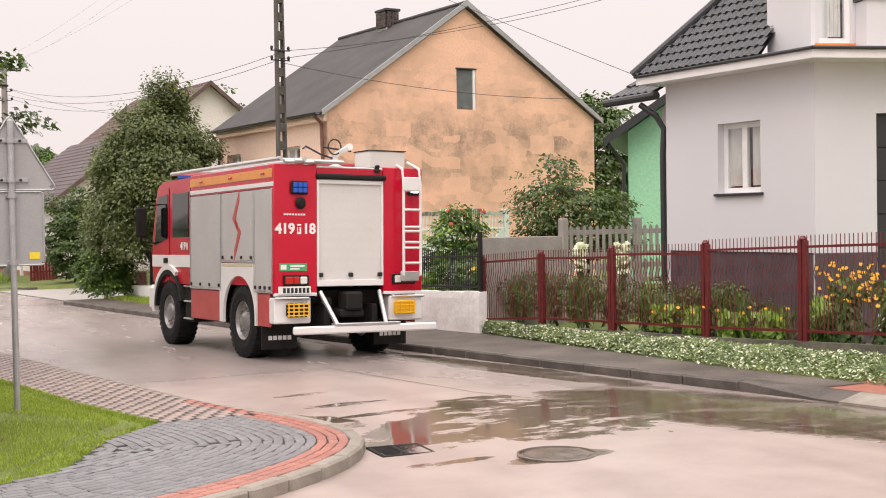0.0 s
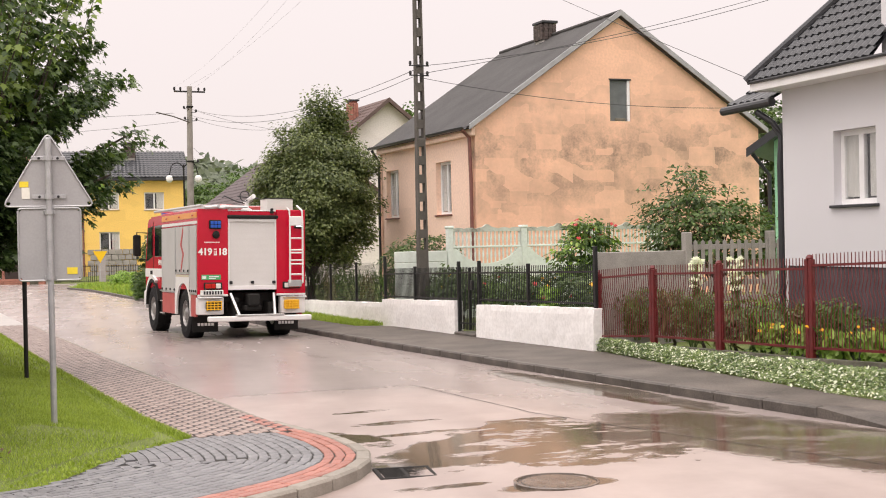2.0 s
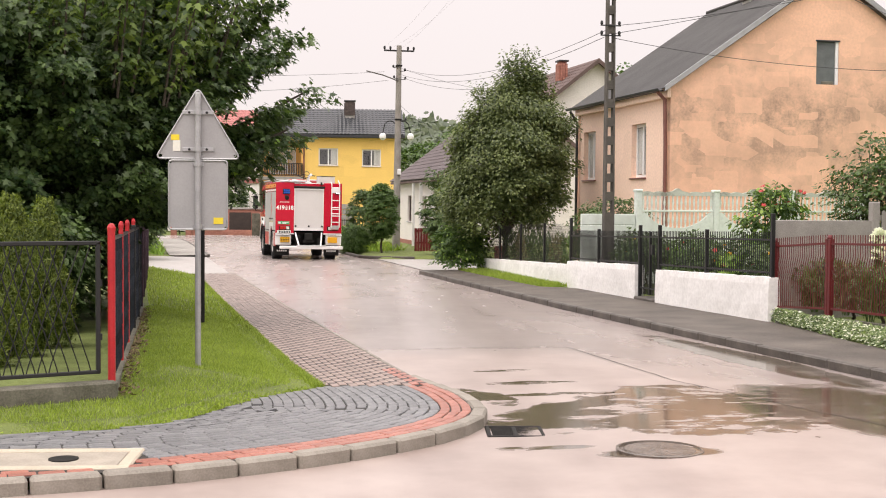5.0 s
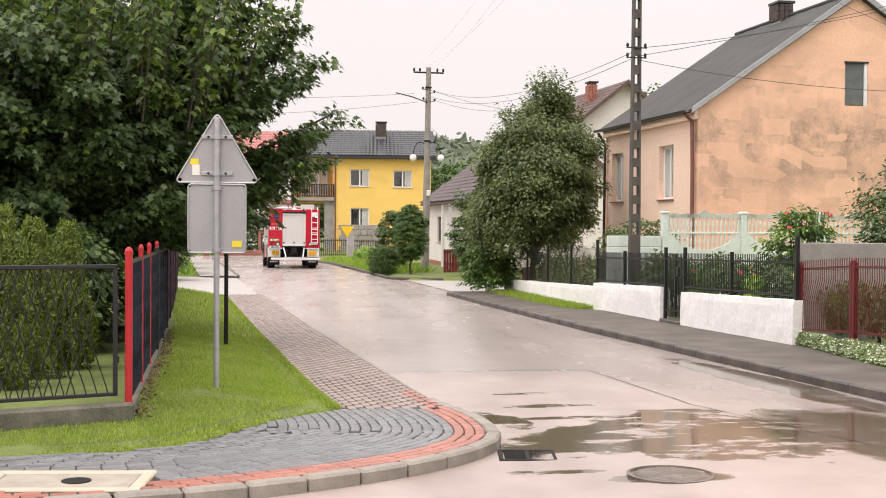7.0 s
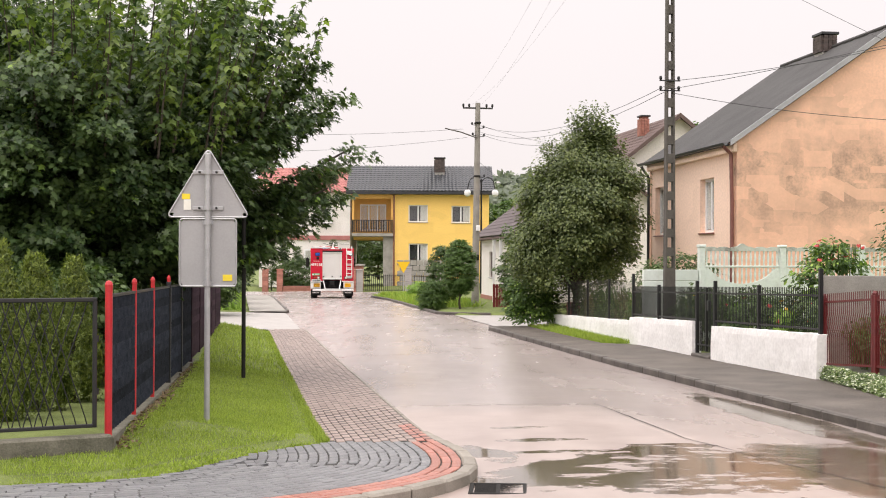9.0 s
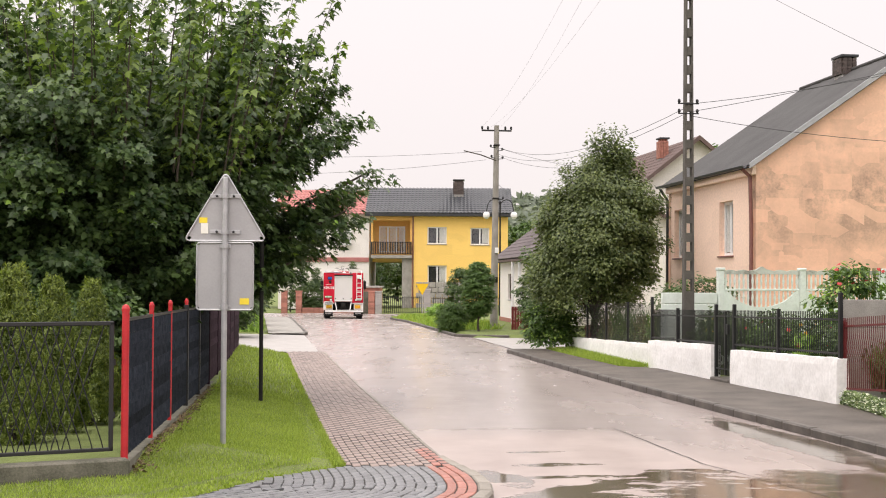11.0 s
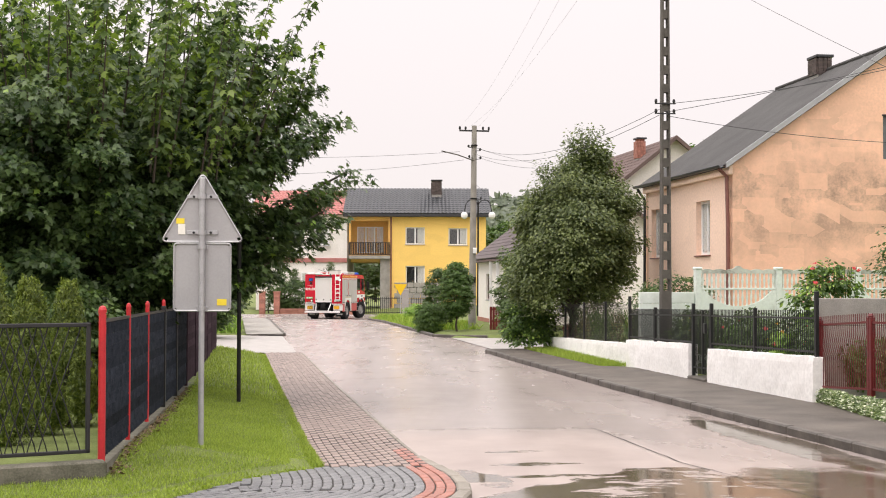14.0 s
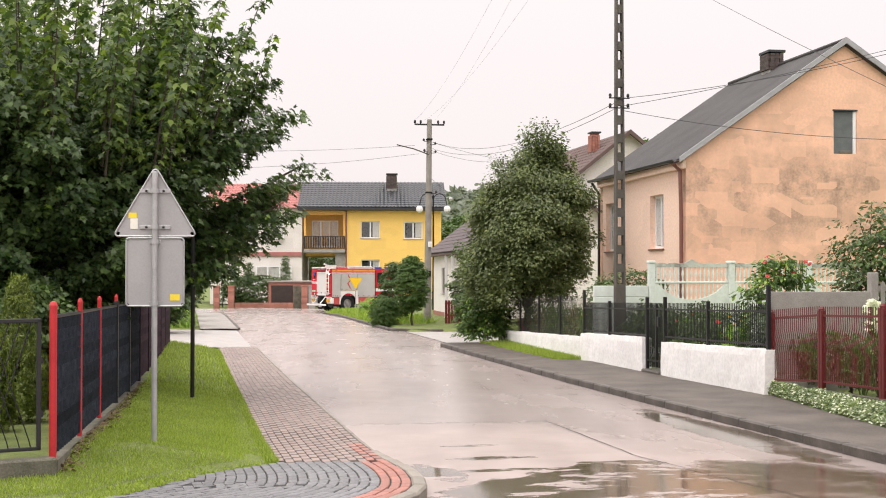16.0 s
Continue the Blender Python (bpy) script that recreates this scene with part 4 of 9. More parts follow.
def green_house():
    h = thing("house", pose(13.45, 20.0, 0, 0, 0, -38), "mint green rendered house with a dark roof edge", "house", "houses")
    bm = bmesh.new()
    prism(bm, [(0, -0.3), (3.2, -0.3), (3.2, 4.0), (1.6, 5.1), (0, 4.0)], 0, 8)
    part("wall", bm, GREEN_RENDER, h)
    corrugated(h, "roof", slope_frame((-0.5, 8.4, 3.72), (-0.5, -0.5, 3.72), (1, 0, 0.70)), 8.9, 2.6, ROOF_TILE, 0.25, 0.015, 8)
    corrugated(h, "roof", slope_frame((3.7, -0.5, 3.72), (3.7, 8.4, 3.72), (-1, 0, 0.70)), 8.9, 2.6, ROOF_TILE, 0.25, 0.015, 8)
    bm = bmesh.new()
    prism(bm, [(-0.55, 3.62), (-0.55, 3.82), (1.6, 5.28), (1.6, 5.05)], -0.6, -0.5)
    part("verge_board", bm, DARK_METAL, h)
    bm = bmesh.new()
    tube(bm, [(-0.45, -0.3, 3.7), (-0.1, -0.1, 3.2), (-0.1, -0.1, 0)], 0.05, 8)
    part("downpipe", bm, DARK_METAL, h)


green_house()


def far_house(name_label, x, y, rz, w, d, zb, ze, za, wall, roof, ridge_along="x", chim=None, wins=(), group="houses", win_face="y"):
    """A simple gabled house with roof planes, windows and chimney, seen from afar. Local x across the front."""
    h = thing("house", pose(x, y, 0, 0, 0, rz), name_label, "house", group)
    bm = bmesh.new()
    if ridge_along == "x":
        prism(bm, [(0, zb), (d, zb), (d, ze), (d / 2, za), (0, ze)], 0, w, Matrix(((0, 1, 0, 0), (1, 0, 0, 0), (0, 0, 1, 0), (0, 0, 0, 1))))
    else:
        prism(bm, [(0, zb), (w, zb), (w, ze), (w / 2, za), (0, ze)], 0, d)
    part("wall", bm, wall, h)
    o = 0.45
    if ridge_along == "x":
        k = (za - ze) / (d / 2)
        hyp = math.hypot(d / 2 + o, k * (d / 2 + o))
        z0 = ze - k * o + 0.06
        corrugated(h, "roof", slope_frame((-o, -o, z0), (w + o, -o, z0), (0, 1, k)), w + 2 * o, hyp, roof, 0.3, 0.03, 14)
        corrugated(h, "roof", slope_frame((w + o, d + o, z0), (-o, d + o, z0), (0, -1, k)), w + 2 * o, hyp, roof, 0.3, 0.03, 14)
    else:
        k = (za - ze) / (w / 2)
        hyp = math.hypot(w / 2 + o, k * (w / 2 + o))
        z0 = ze - k * o + 0.06
        corrugated(h, "roof", slope_frame((-o, d + o, z0), (-o, -o, z0), (1, 0, k)), d + 2 * o, hyp, roof, 0.3, 0.03, 14)
        corrugated(h, "roof", slope_frame((w + o, -o, z0), (w + o, d + o, z0), (-1, 0, k)), d + 2 * o, hyp, roof, 0.3, 0.03, 14)
        bm = bmesh.new()
        for s in (0, 1):
            pts = [(-o, z0 - 0.2), (-o, z0 + 0.02), (w / 2, za + 0.1), (w / 2, za - 0.14)]
            pts = pts if not s else [(w - px, pz) for px, pz in pts][::-1]
            prism(bm, pts, -o - 0.06, -o)
        part("verge_board", bm, ROOF_BROWN, h)
    if chim:
        chimney(h, *chim)
    for wx, wz, ww, wh, n in wins:
        window_part(h, Matrix.Translation((wx, -0.22, wz)), ww, wh, n, 0.02, curtain="half")
    return h


# the white house with brown roof behind the tree, and the low house by the pole
far_house("white rendered house with a brown gabled roof", 9.2, 58.5, 8, 7.6, 11, -0.6, 6.3, 9.3, WHITE_RENDER, ROOF_BROWN, "y", (2.6, 2.0, 7.9, 9.5, 0.42, BRICK_RED))


def low_house():
    """Long low house along the street. Local: x away from the street, y back along it, from the near street corner."""
    h = thing("house", pose(4.25, 52.5, 0, 0, 0, 6), "low white house with a brown tiled roof", "house", "houses")
    W, L, ZB, ZE, ZA, o = 8.2, 12.5, -0.8, 3.22, 6.3, 0.45
    k = (ZA - ZE) / (W / 2)
    z0 = ZE - k * o + 0.06
    m = Matrix(((0, 1, 0, 0), (1, 0, 0, 0), (0, 0, 1, 0), (0, 0, 0, 1)))
    holes = [(8.3, 9.5, 0.75, 2.15), (3.9, 4.9, -0.3, 2.1)]
    bm = bmesh.new()
    wall_with_holes(bm, 0, L, ZB, ZE, holes, 0, 0.35)
    bmesh.ops.transform(bm, matrix=m, verts=bm.verts[:])
    part("street_wall", bm, WHITE_RENDER, h)
    window_part(h, m @ Matrix.Translation((8.3, 0, 0.75)), 1.2, 1.4, 2, 0.1, curtain=False, frame_mat=ROOF_BROWN)
    bm = bmesh.new()
    box(bm, (0.12, 3.9, -0.3), (0.18, 4.9, 2.1), 0.01)
    part("door", bm, ROOF_BROWN, h, "brown front door")
    for y in (0, L - 0.3):
        bm = bmesh.new()
        prism(bm, [(0.352, ZB), (W, ZB), (W, ZE), (W / 2, ZA), (0.352, ZE + k * 0.352)], y, y + 0.3)
        part("gable_wall", bm, WHITE_RENDER, h)
    bm = bmesh.new()
    box(bm, (W - 0.3, 0.302, ZB), (W, L - 0.302, ZE))
    part("back_wall", bm, WHITE_RENDER, h)
    bm = bmesh.new()
    box(bm, (-0.06, -0.02, ZB), (-0.003, L, -0.25), 0.01)
    part("plinth", bm, BRICK_RED, h)
    hyp = math.hypot(W / 2 + o, k * (W / 2 + o))
    corrugated(h, "roof", slope_frame((-o, L + o, z0), (-o, -o, z0), (1, 0, k)), L + 2 * o, hyp, ROOF_PLUM, 0.3, 0.025, 16)
    corrugated(h, "roof", slope_frame((W + o, -o, z0), (W + o, L + o, z0), (-1, 0, k)), L + 2 * o, hyp, ROOF_PLUM, 0.3, 0.025, 16)
    bm = bmesh.new()
    for pts in ([(-o, z0 - 0.2), (-o, z0 + 0.02), (W / 2, ZA + 0.1), (W / 2, ZA - 0.14)], [(W + o, z0 + 0.02), (W + o, z0 - 0.2), (W / 2, ZA - 0.14), (W / 2, ZA + 0.1)]):
        prism(bm, pts, -o - 0.06, -o)
    part("verge_board", bm, ROOF_BROWN, h)
    bm = bmesh.new()
    box(bm, (-o + 0.02, -o, z0 - 0.16), (-0.004, L + o, z0 - 0.05), 0.01)
    part("soffit", bm, ROOF_BROWN, h)
    for y in (3.4, 5.6):
        bm = bmesh.new()
        box(bm, (-0.42, y - 0.07, ZB), (-0.28, y + 0.07, z0 - 0.165), 0.01)
        part("porch_post", bm, TRIM_WHITE, h)


low_house()


def yellow_house():
    """Two-storey flat-fronted house at the end of the street; the left part holds a balcony over a drive."""
    h = thing("house", pose(-6.3, 92.9, 0), "bright yellow two-storey house with a dark tiled roof", "house", "houses")
    W, D, ZB, ZE, ZR = 10.9, 9.0, -0.6, 7.15, 9.2
    x1 = 3.3
    holes = [(4.52, 6.05, 4.6, 5.96), (7.93, 9.42, 4.55, 5.9), (4.55, 6.05, 0.65, 2.9), (8.0, 9.5, 0.9, 2.6)]
    bm = bmesh.new()
    wall_with_holes(bm, x1, W, ZB, ZE, holes, 0, 0.35)
    part("wall", bm, YELLOW_RENDER, h)
    for i, (a, b, c, d) in enumerate(holes):
        window_part(h, Matrix.Translation((a, 0, c)), b - a, d - c, 2, 0.12, curtain="half")
    bm = bmesh.new()
    wall_with_holes(bm, 0.05, x1 - 0.004, 3.702, ZE, [(0.2, x1 - 0.15, 3.75, 6.45)], 0.02, 0.4)
    part("loggia_front", bm, AMBER_RENDER, h, "amber framed loggia above a drive-through")
    bm = bmesh.new()
    box(bm, (0.05, -0.25, 3.45), (x1, 1.6, 3.7), 0.01)
    part("balcony_slab", bm, CONCRETE, h)
    bm = bmesh.new()
    box(bm, (0.05, 1.7, 3.72), (x1, 1.95, ZE))
    part("loggia_back", bm, AMBER_RENDER, h)
    window_part(h, Matrix.Translation((0.6, 1.62, 3.95)), 2.1, 2.1, 3, 0.02, sill=False)
    bal = part("balustrade", rail_frame(0.1, x1 - 0.05, -0.2, 3.72, 4.75), BLACK_METAL, h, "dark balcony balustrade")
    for k in range(24):
        bm = bmesh.new()
        xx = 0.16 + k * (x1 - 0.25) / 23
        box(bm, (xx - 0.035, -0.22, 3.8), (xx + 0.035, -0.19, 4.7))
        part("baluster", bm, BLACK_METAL, bal)
    bm = bmesh.new()
    box(bm, (x1 - 0.78, 0.05, ZB), (x1 - 0.006, D, 3.44))
    part("passage_wall", bm, CONCRETE, h)
    bm = bmesh.new()
    box(bm, (0.05, 2.0, 3.2), (W, D, ZE)); box(bm, (x1 + 0.03, 0.4, ZB), (W, D, 3.19))
    part("core", bm, YELLOW_RENDER, h)
    # dark roof
    k = (ZR - ZE) / (D / 2)
    z0 = ZE - 0.1
    corrugated(h, "roof", slope_frame((-0.4, -0.6, z0), (W + 0.4, -0.6, z0), (0, 1, k)), W + 0.8, math.hypot(D / 2 + 0.6, (D / 2 + 0.6) * k), ROOF_TILE, 0.3, 0.03, 12)
    bm = bmesh.new()
    box(bm, (-0.4, -0.62, z0 - 0.28), (W + 0.4, 0.0, z0 - 0.06), 0.02)
    part("eave_box", bm, DARK_METAL, h)
    chimney(h, 7.0, 3.2, 8.2, 9.95, 0.8, BRICK_DARK)
    bm = bmesh.new()
    tube(bm, [(x1 + 0.08, -0.06, ZE - 0.3), (x1 + 0.08, -0.06, ZB)], 0.06, 8)
    part("downpipe", bm, RUST_PIPE, h)
    # stone faced plinth and steps rail below the ground floor window
    for r in range(5):
        for c in range(7):
            bm = bmesh.new()
            xx = x1 + 0.35 + c * 0.52 + (0.2 if r % 2 else 0)
            box(bm, (xx, -0.09 - random.random() * 0.03, -0.5 + r * 0.42), (xx + 0.49, 0.0, -0.5 + r * 0.42 + 0.39), 0.02)
            part("stone", bm, CONCRETE, h)
    return h


def rail_frame(x0, x1, y, z0, z1):
    bm = bmesh.new()
    box(bm, (x0, y - 0.03, z1 - 0.05), (x1, y + 0.03, z1))
    box(bm, (x0, y - 0.02, z0 + 0.05), (x1, y + 0.02, z0 + 0.09))
    for x in (x0, x1):
        box(bm, (x - 0.03, y - 0.03, z0), (x + 0.03, y + 0.03, z1))
    return bm


FAR = [yellow_house(), far_house("white house with a faded red roof beside the yellow one", -13.6, 92.95, 0, 7.2, 9.0, -0.6, 7.1, 9.1, WHITE_RENDER, ROOF_RED, "x", None,
                                 [(4.4, 4.5, 1.4, 1.4, 2), (1.2, 4.5, 1.4, 1.4, 2), (3.6, 0.9, 2.8, 1.5, 3)])]
band = bmesh.new()
box(band, (0.0, -0.12, 3.15), (7.2, -0.003, 3.5), 0.02)
part("storey_band", band, ROOF_RED, FAR[1], "faded red band between the storeys")


# ---------------------------------------------------------------- fire engine
K = 0.9                                     # true size of one plan unit, from the width of the engine

FIRE_RED = grained("fire_red_paint", (0.48, 0.003, 0.022), (0.57, 0.006, 0.032), 2, 60, 0.22, relief=0.02, dist=0.002)
SKIRT_RED = grained("dusty_red_skirt", (0.42, 0.05, 0.05), (0.52, 0.085, 0.08), 4, 60, 0.4, relief=0.05)
TRUCK_WHITE = grained("white_truck_paint", (0.72, 0.70, 0.69), (0.80, 0.79, 0.78), 3, 60, 0.35, relief=0.03)
def slatted(m):
    """Adds the fine horizontal slats of a roller shutter as relief."""
    nt = m.node_tree
    w = add(nt, "TexWave", Scale=2.2, Distortion=0.0)
    w.bands_direction = "Z"
    tc = nt.nodes.new("ShaderNodeTexCoord")
    nt.links.new(tc.outputs["Object"], w.inputs["Vector"])
    bump(nt, nt.nodes["Principled BSDF"], w.outputs["Fac"], 0.12, 0.006)
    return m


SHUTTER = grained("pale_grey_shutter", (0.62, 0.60, 0.58), (0.68, 0.66, 0.645), 1.5, 40, 0.42, relief=0.03)
SHUTTER_SIDE = grained("brushed_grey_shutter", (0.42, 0.41, 0.40), (0.50, 0.49, 0.48), 1.5, 40, 0.42, relief=0.03)
ORANGE_TAPE = grained("orange_reflective_tape", (0.72, 0.24, 0.035), (0.82, 0.32, 0.06), 4, 60, 0.3, relief=0.03)
CHASSIS = grained("dirty_black_chassis", (0.010, 0.010, 0.010), (0.024, 0.022, 0.020), 5, 50, 0.7, relief=0.2, spec=0.2)
TYRE = grained("tyre_rubber", (0.010, 0.010, 0.011), (0.022, 0.022, 0.023), 6, 70, 0.85, relief=0.2, spec=0.2)
RIM = grained("silver_wheel", (0.20, 0.19, 0.185), (0.36, 0.35, 0.34), 5, 60, 0.4, metal=0.4, relief=0.1)
SHUTTER, SHUTTER_SIDE = slatted(SHUTTER), slatted(SHUTTER_SIDE)
LOCKER_GREY = grained("pale_grey_locker_paint", (0.60, 0.58, 0.55), (0.68, 0.66, 0.63), 2, 50, 0.5, relief=0.04)
ALU = grained("aluminium", (0.55, 0.55, 0.55), (0.68, 0.68, 0.68), 6, 70, 0.32, metal=0.8, relief=0.05)
CAB_GLASS = glass_mat("dark_cab_glass", (0.008, 0.009, 0.010))
TAIL_RED = plain("red_lamp_glass", (0.5, 0.02, 0.015), 0.15)
TAIL_AMBER = plain("amber_lamp_glass", (0.85, 0.30, 0.02), 0.2)
TAIL_WHITE = plain("clear_lamp_glass", (0.75, 0.72, 0.68), 0.15)
BOX_YELLOW = plain("yellow_lamp_guard", (0.85, 0.46, 0.02), 0.35)
BEACON = glowing("blue_beacon", (0.01, 0.07, 0.36), 0.28)
STROBE = glowing("white_blue_strobe", (0.72, 0.84, 1.0), 6.0)
GREEN_TAG = plain("green_sticker", (0.06, 0.36, 0.14), 0.4)
PLATE = plain("white_plate", (0.78, 0.78, 0.76), 0.35)
INK = plain("black_lettering", (0.02, 0.02, 0.022), 0.5)
LETTER = plain("white_lettering", (0.82, 0.81, 0.80), 0.4)


def letters(body, size, m, mat, parent, name="number_marking"):
    cu = bpy.data.curves.new(name, "FONT")
    cu.body, cu.size, cu.extrude = body, size, 0.002
    cu.align_x, cu.align_y = "CENTER", "CENTER"
    cu.offset = size * 0.035
    cu.materials.append(mat)
    o = new(name, cu)
    o.parent = parent
    o.matrix_basis = m
    return o


def fire_engine():
    """Local: y forward, origin on the road under the rear axle. True metres."""
    t = thing("fire_engine", pose(0, 0, 0), "red and white fire engine with grey roller shutters, driving", "fire engine")
    HW, YR, YB, YC, ZT = 1.25, -1.28, 2.12, 4.3, 2.76

    def p(name, mat, boxes, bev=0.012, parent=t, label=""):
        bm = bmesh.new()
        for lo, hi in boxes:
            box(bm, lo, hi, bev)
        return part(name, bm, mat, parent, label)

    # frame, tank and dark underside
    p("chassis", CHASSIS, [((-0.45, YR - 0.02, 0.50), (-0.36, YC - 0.2, 0.80)), ((0.36, YR - 0.02, 0.50), (0.45, YC - 0.2, 0.80)),
                           ((-0.9, -0.95, 0.80), (0.9, 2.1, 1.0)), ((-0.34, -0.08, 0.40), (0.34, 0.10, 0.62)), ((-0.9, 3.2, 0.45), (0.9, 3.4, 0.62)),
                           ((-1.05, 1.0, 0.46), (1.05, 2.1, 0.8)), ((-0.5, -0.9, 0.6), (0.5, -0.8, 1.0)), ((-0.9, -0.07, 0.47), (0.9, 0.07, 0.61))])
    p("coupling", CHASSIS, [((-0.2, -1.35, 0.62), (0.2, -1.0, 0.74)), ((-0.14, -1.42, 0.72), (0.14, -1.1, 0.98)), ((-0.48, -1.28, 0.78), (-0.3, -1.1, 0.9))], 0.03)
    p("axle", CHASSIS, [((-0.95, -0.08, 0.46), (0.95, 0.08, 0.62))], 0.04)
    p("axle", CHASSIS, [((-0.95, 3.22, 0.46), (0.95, 3.38, 0.62))], 0.04)
    # body box, open at the pump bay below the rear shutter
    body = p("body", FIRE_RED, [((-HW + 0.03, YR + 0.12, 1.06), (HW - 0.03, YB, ZT - 0.06)),
                                ((-HW, YR, 0.95), (-0.56, YR + 0.12, ZT)), ((0.56, YR, 0.95), (HW, YR + 0.12, ZT)),
                                ((-HW, YR + 0.121, 2.43), (-HW + 0.05, YB, ZT)), ((HW - 0.05, YR + 0.121, 2.43), (HW, YB, ZT)),
                                ((-0.56, YR + 0.02, 2.55), (0.56, YR + 0.12, ZT - 0.02))])
    p("roof_deck", ALU, [((-HW + 0.06, YR + 0.02, ZT - 0.055), (HW - 0.06, YB - 0.02, ZT - 0.01))])
    # rear shutter with its frame and latches
    p("shutter_frame", TRUCK_WHITE, [((-0.56, YR - 0.012, 1.06), (-0.525, YR + 0.05, 2.56)), ((0.525, YR - 0.012, 1.06), (0.56, YR + 0.05, 2.56)),
                                     ((-0.525, YR - 0.012, 1.06), (0.525, YR + 0.05, 1.15)), ((-0.525, YR - 0.012, 2.50), (0.525, YR + 0.05, 2.56)),
                                     ((-HW, YR - 0.008, 0.93), (-0.565, YR + 0.05, 0.975)), ((0.565, YR - 0.008, 0.93), (HW, YR + 0.05, 0.975))], 0.006)
    sh = p("rear_shutter", SHUTTER, [((-0.525, YR + 0.02, 1.15), (0.525, YR + 0.045, 2.50))], 0.003, label="pale roller shutter of the pump bay")
    for x in (-0.5, 0, 0.5):
        p("latch", BLACK_METAL, [((x - 0.035, YR - 0.03, 1.19), (x + 0.035, YR + 0.02, 1.25))], 0.01, sh)
    p("shutter_hood", CHASSIS, [((-0.58, YR - 0.05, 2.565), (0.60, YR + 0.1, 2.64))], 0.02)
    # side shutters, skirts, arches and tape, both sides
    for s in (-1, 1):
        def q(x0, x1, y0, y1, z0, z1):
            a, b = sorted((s * x0, s * x1))
            return ((a, y0, z0), (b, y1, z1))
        for y0, y1, z0, z1 in ((-1.2, -0.56, 1.0, 2.42), (-0.52, 0.72, 1.42, 2.42), (0.77, 2.11, 1.0, 2.42)):
            n = int((z1 - z0) / 0.071)
            sd = p("side_shutter", SHUTTER_SIDE, [q(HW - 0.025, HW + 0.004, y0 + 0.015, y1 - 0.015, z0, z1)], 0.004, label="grey roller shutter of a side locker")
            p("rail", ALU, [q(HW - 0.02, HW + 0.012, y0 - 0.012, y0 + 0.012, z0, z1), q(HW - 0.02, HW + 0.012, y1 - 0.012, y1 + 0.012, z0, z1), q(HW - 0.02, HW + 0.012, y0 - 0.012, y1 + 0.012, z0 - 0.03, z0 - 0.003)], 0.004, sd)
            for k in range(4):
                yy = y0 + 0.06 + (y1 - y0 - 0.12) * k / 3
                p("latch", BLACK_METAL, [q(HW, HW + 0.03, yy - 0.022, yy + 0.022, z0 + 0.02, z0 + 0.07)], 0.008, sd)
        p("skirt", SKIRT_RED, [q(HW - 0.05, HW - 0.005, 0.84, 2.12, 0.50, 0.965)], 0.012, label="dull red skirt panel")
        p("skirt", SKIRT_RED, [q(HW - 0.05, HW - 0.005, -1.08, -0.66, 0.50, 0.965)], 0.012, label="dull red skirt panel")
        # white wheel arch panel
        bm = bmesh.new()
        arch = [(-0.64, 0.5), (-0.64, 1.38), (0.82, 1.38), (0.82, 0.5), (0.67, 0.5)] + [(0.05 + 0.62 * math.cos(a), 0.62 + 0.58 * math.sin(a)) for a in np.linspace(0.02, math.pi - 0.02, 13)] + [(-0.57, 0.5)]
        mm = Matrix(((0, 1, 0, 0), (1, 0, 0, 0), (0, 0, 1, 0), (0, 0, 0, 1)))
        prism(bm, arch, s * (HW - 0.04), s * (HW + 0.004), mm)
        part("arch_panel", bm, TRUCK_WHITE, t, "white wheel arch panel")
        p("arch_lining", CHASSIS, [q(0.70, HW - 0.05, -0.60, 0.70, 1.10, 1.3)], 0.02)
        p("arch_trim", grained("cream_trim", (0.5, 0.44, 0.3), (0.6, 0.52, 0.36), 5, 50, 0.5), [q(HW, HW + 0.008, -0.5, 0.7, 1.33, 1.375)], 0.004)
        p("stripe", TRUCK_WHITE, [q(HW, HW + 0.006, YR + 0.02, YB, 2.455, 2.515)], 0.002)
        p("tape", ORANGE_TAPE, [q(HW, HW + 0.008, YR + 0.06, YB, 2.575, 2.70)], 0.003)
        for yy in (-0.9, 0.35, 1.6):
            p("marker_lamp", TAIL_RED, [q(HW + 0.006, HW + 0.03, yy - 0.06, yy + 0.06, 2.62, 2.65)], 0.008)
        # emblem: two slanted bars on the middle shutter
        bm = bmesh.new()
        a = [(0.10, 0.50), (-0.17, 0.10), (0.05, -0.10), (0.05, -0.03), (-0.05, 0.10), (0.10, 0.36)]
        for poly in (a, [(-u, -v) for u, v in a]):
            prism(bm, [(0.1 - u, 1.93 + v) for u, v in poly], s * (HW + 0.004), s * (HW + 0.012), mm)
        part("emblem", bm, SKIRT_RED, t, "red zigzag emblem")
        # rear corner: lamp cluster, lower white box, guarded lamp
        p("lower_corner", TRUCK_WHITE, [q(0.66, HW, YR + 0.0, YR + 0.2, 0.55, 0.91)], 0.02)
        p("grab_pipe", ALU, [q(0.7, HW + 0.02, YR - 0.05, YR - 0.01, 0.88, 0.92)], 0.015)
        g = p("guarded_lamp", BOX_YELLOW if s > 0 else CHASSIS, [q(0.72, 1.08, YR - 0.07, YR - 0.002, 0.64, 0.84)], 0.03, label="yellow boxed work lamp")
        for k in range(4):
            p("guard_bar", BOX_YELLOW, [q(0.72, 1.08, YR - 0.085, YR - 0.072, 0.655 + k * 0.052, 0.675 + k * 0.052)], 0.004, g)
        for k in range(5):
            p("guard_bar", BOX_YELLOW, [q(0.73 + k * 0.08, 0.75 + k * 0.08, YR - 0.095, YR - 0.086, 0.64, 0.84)], 0.004, g)
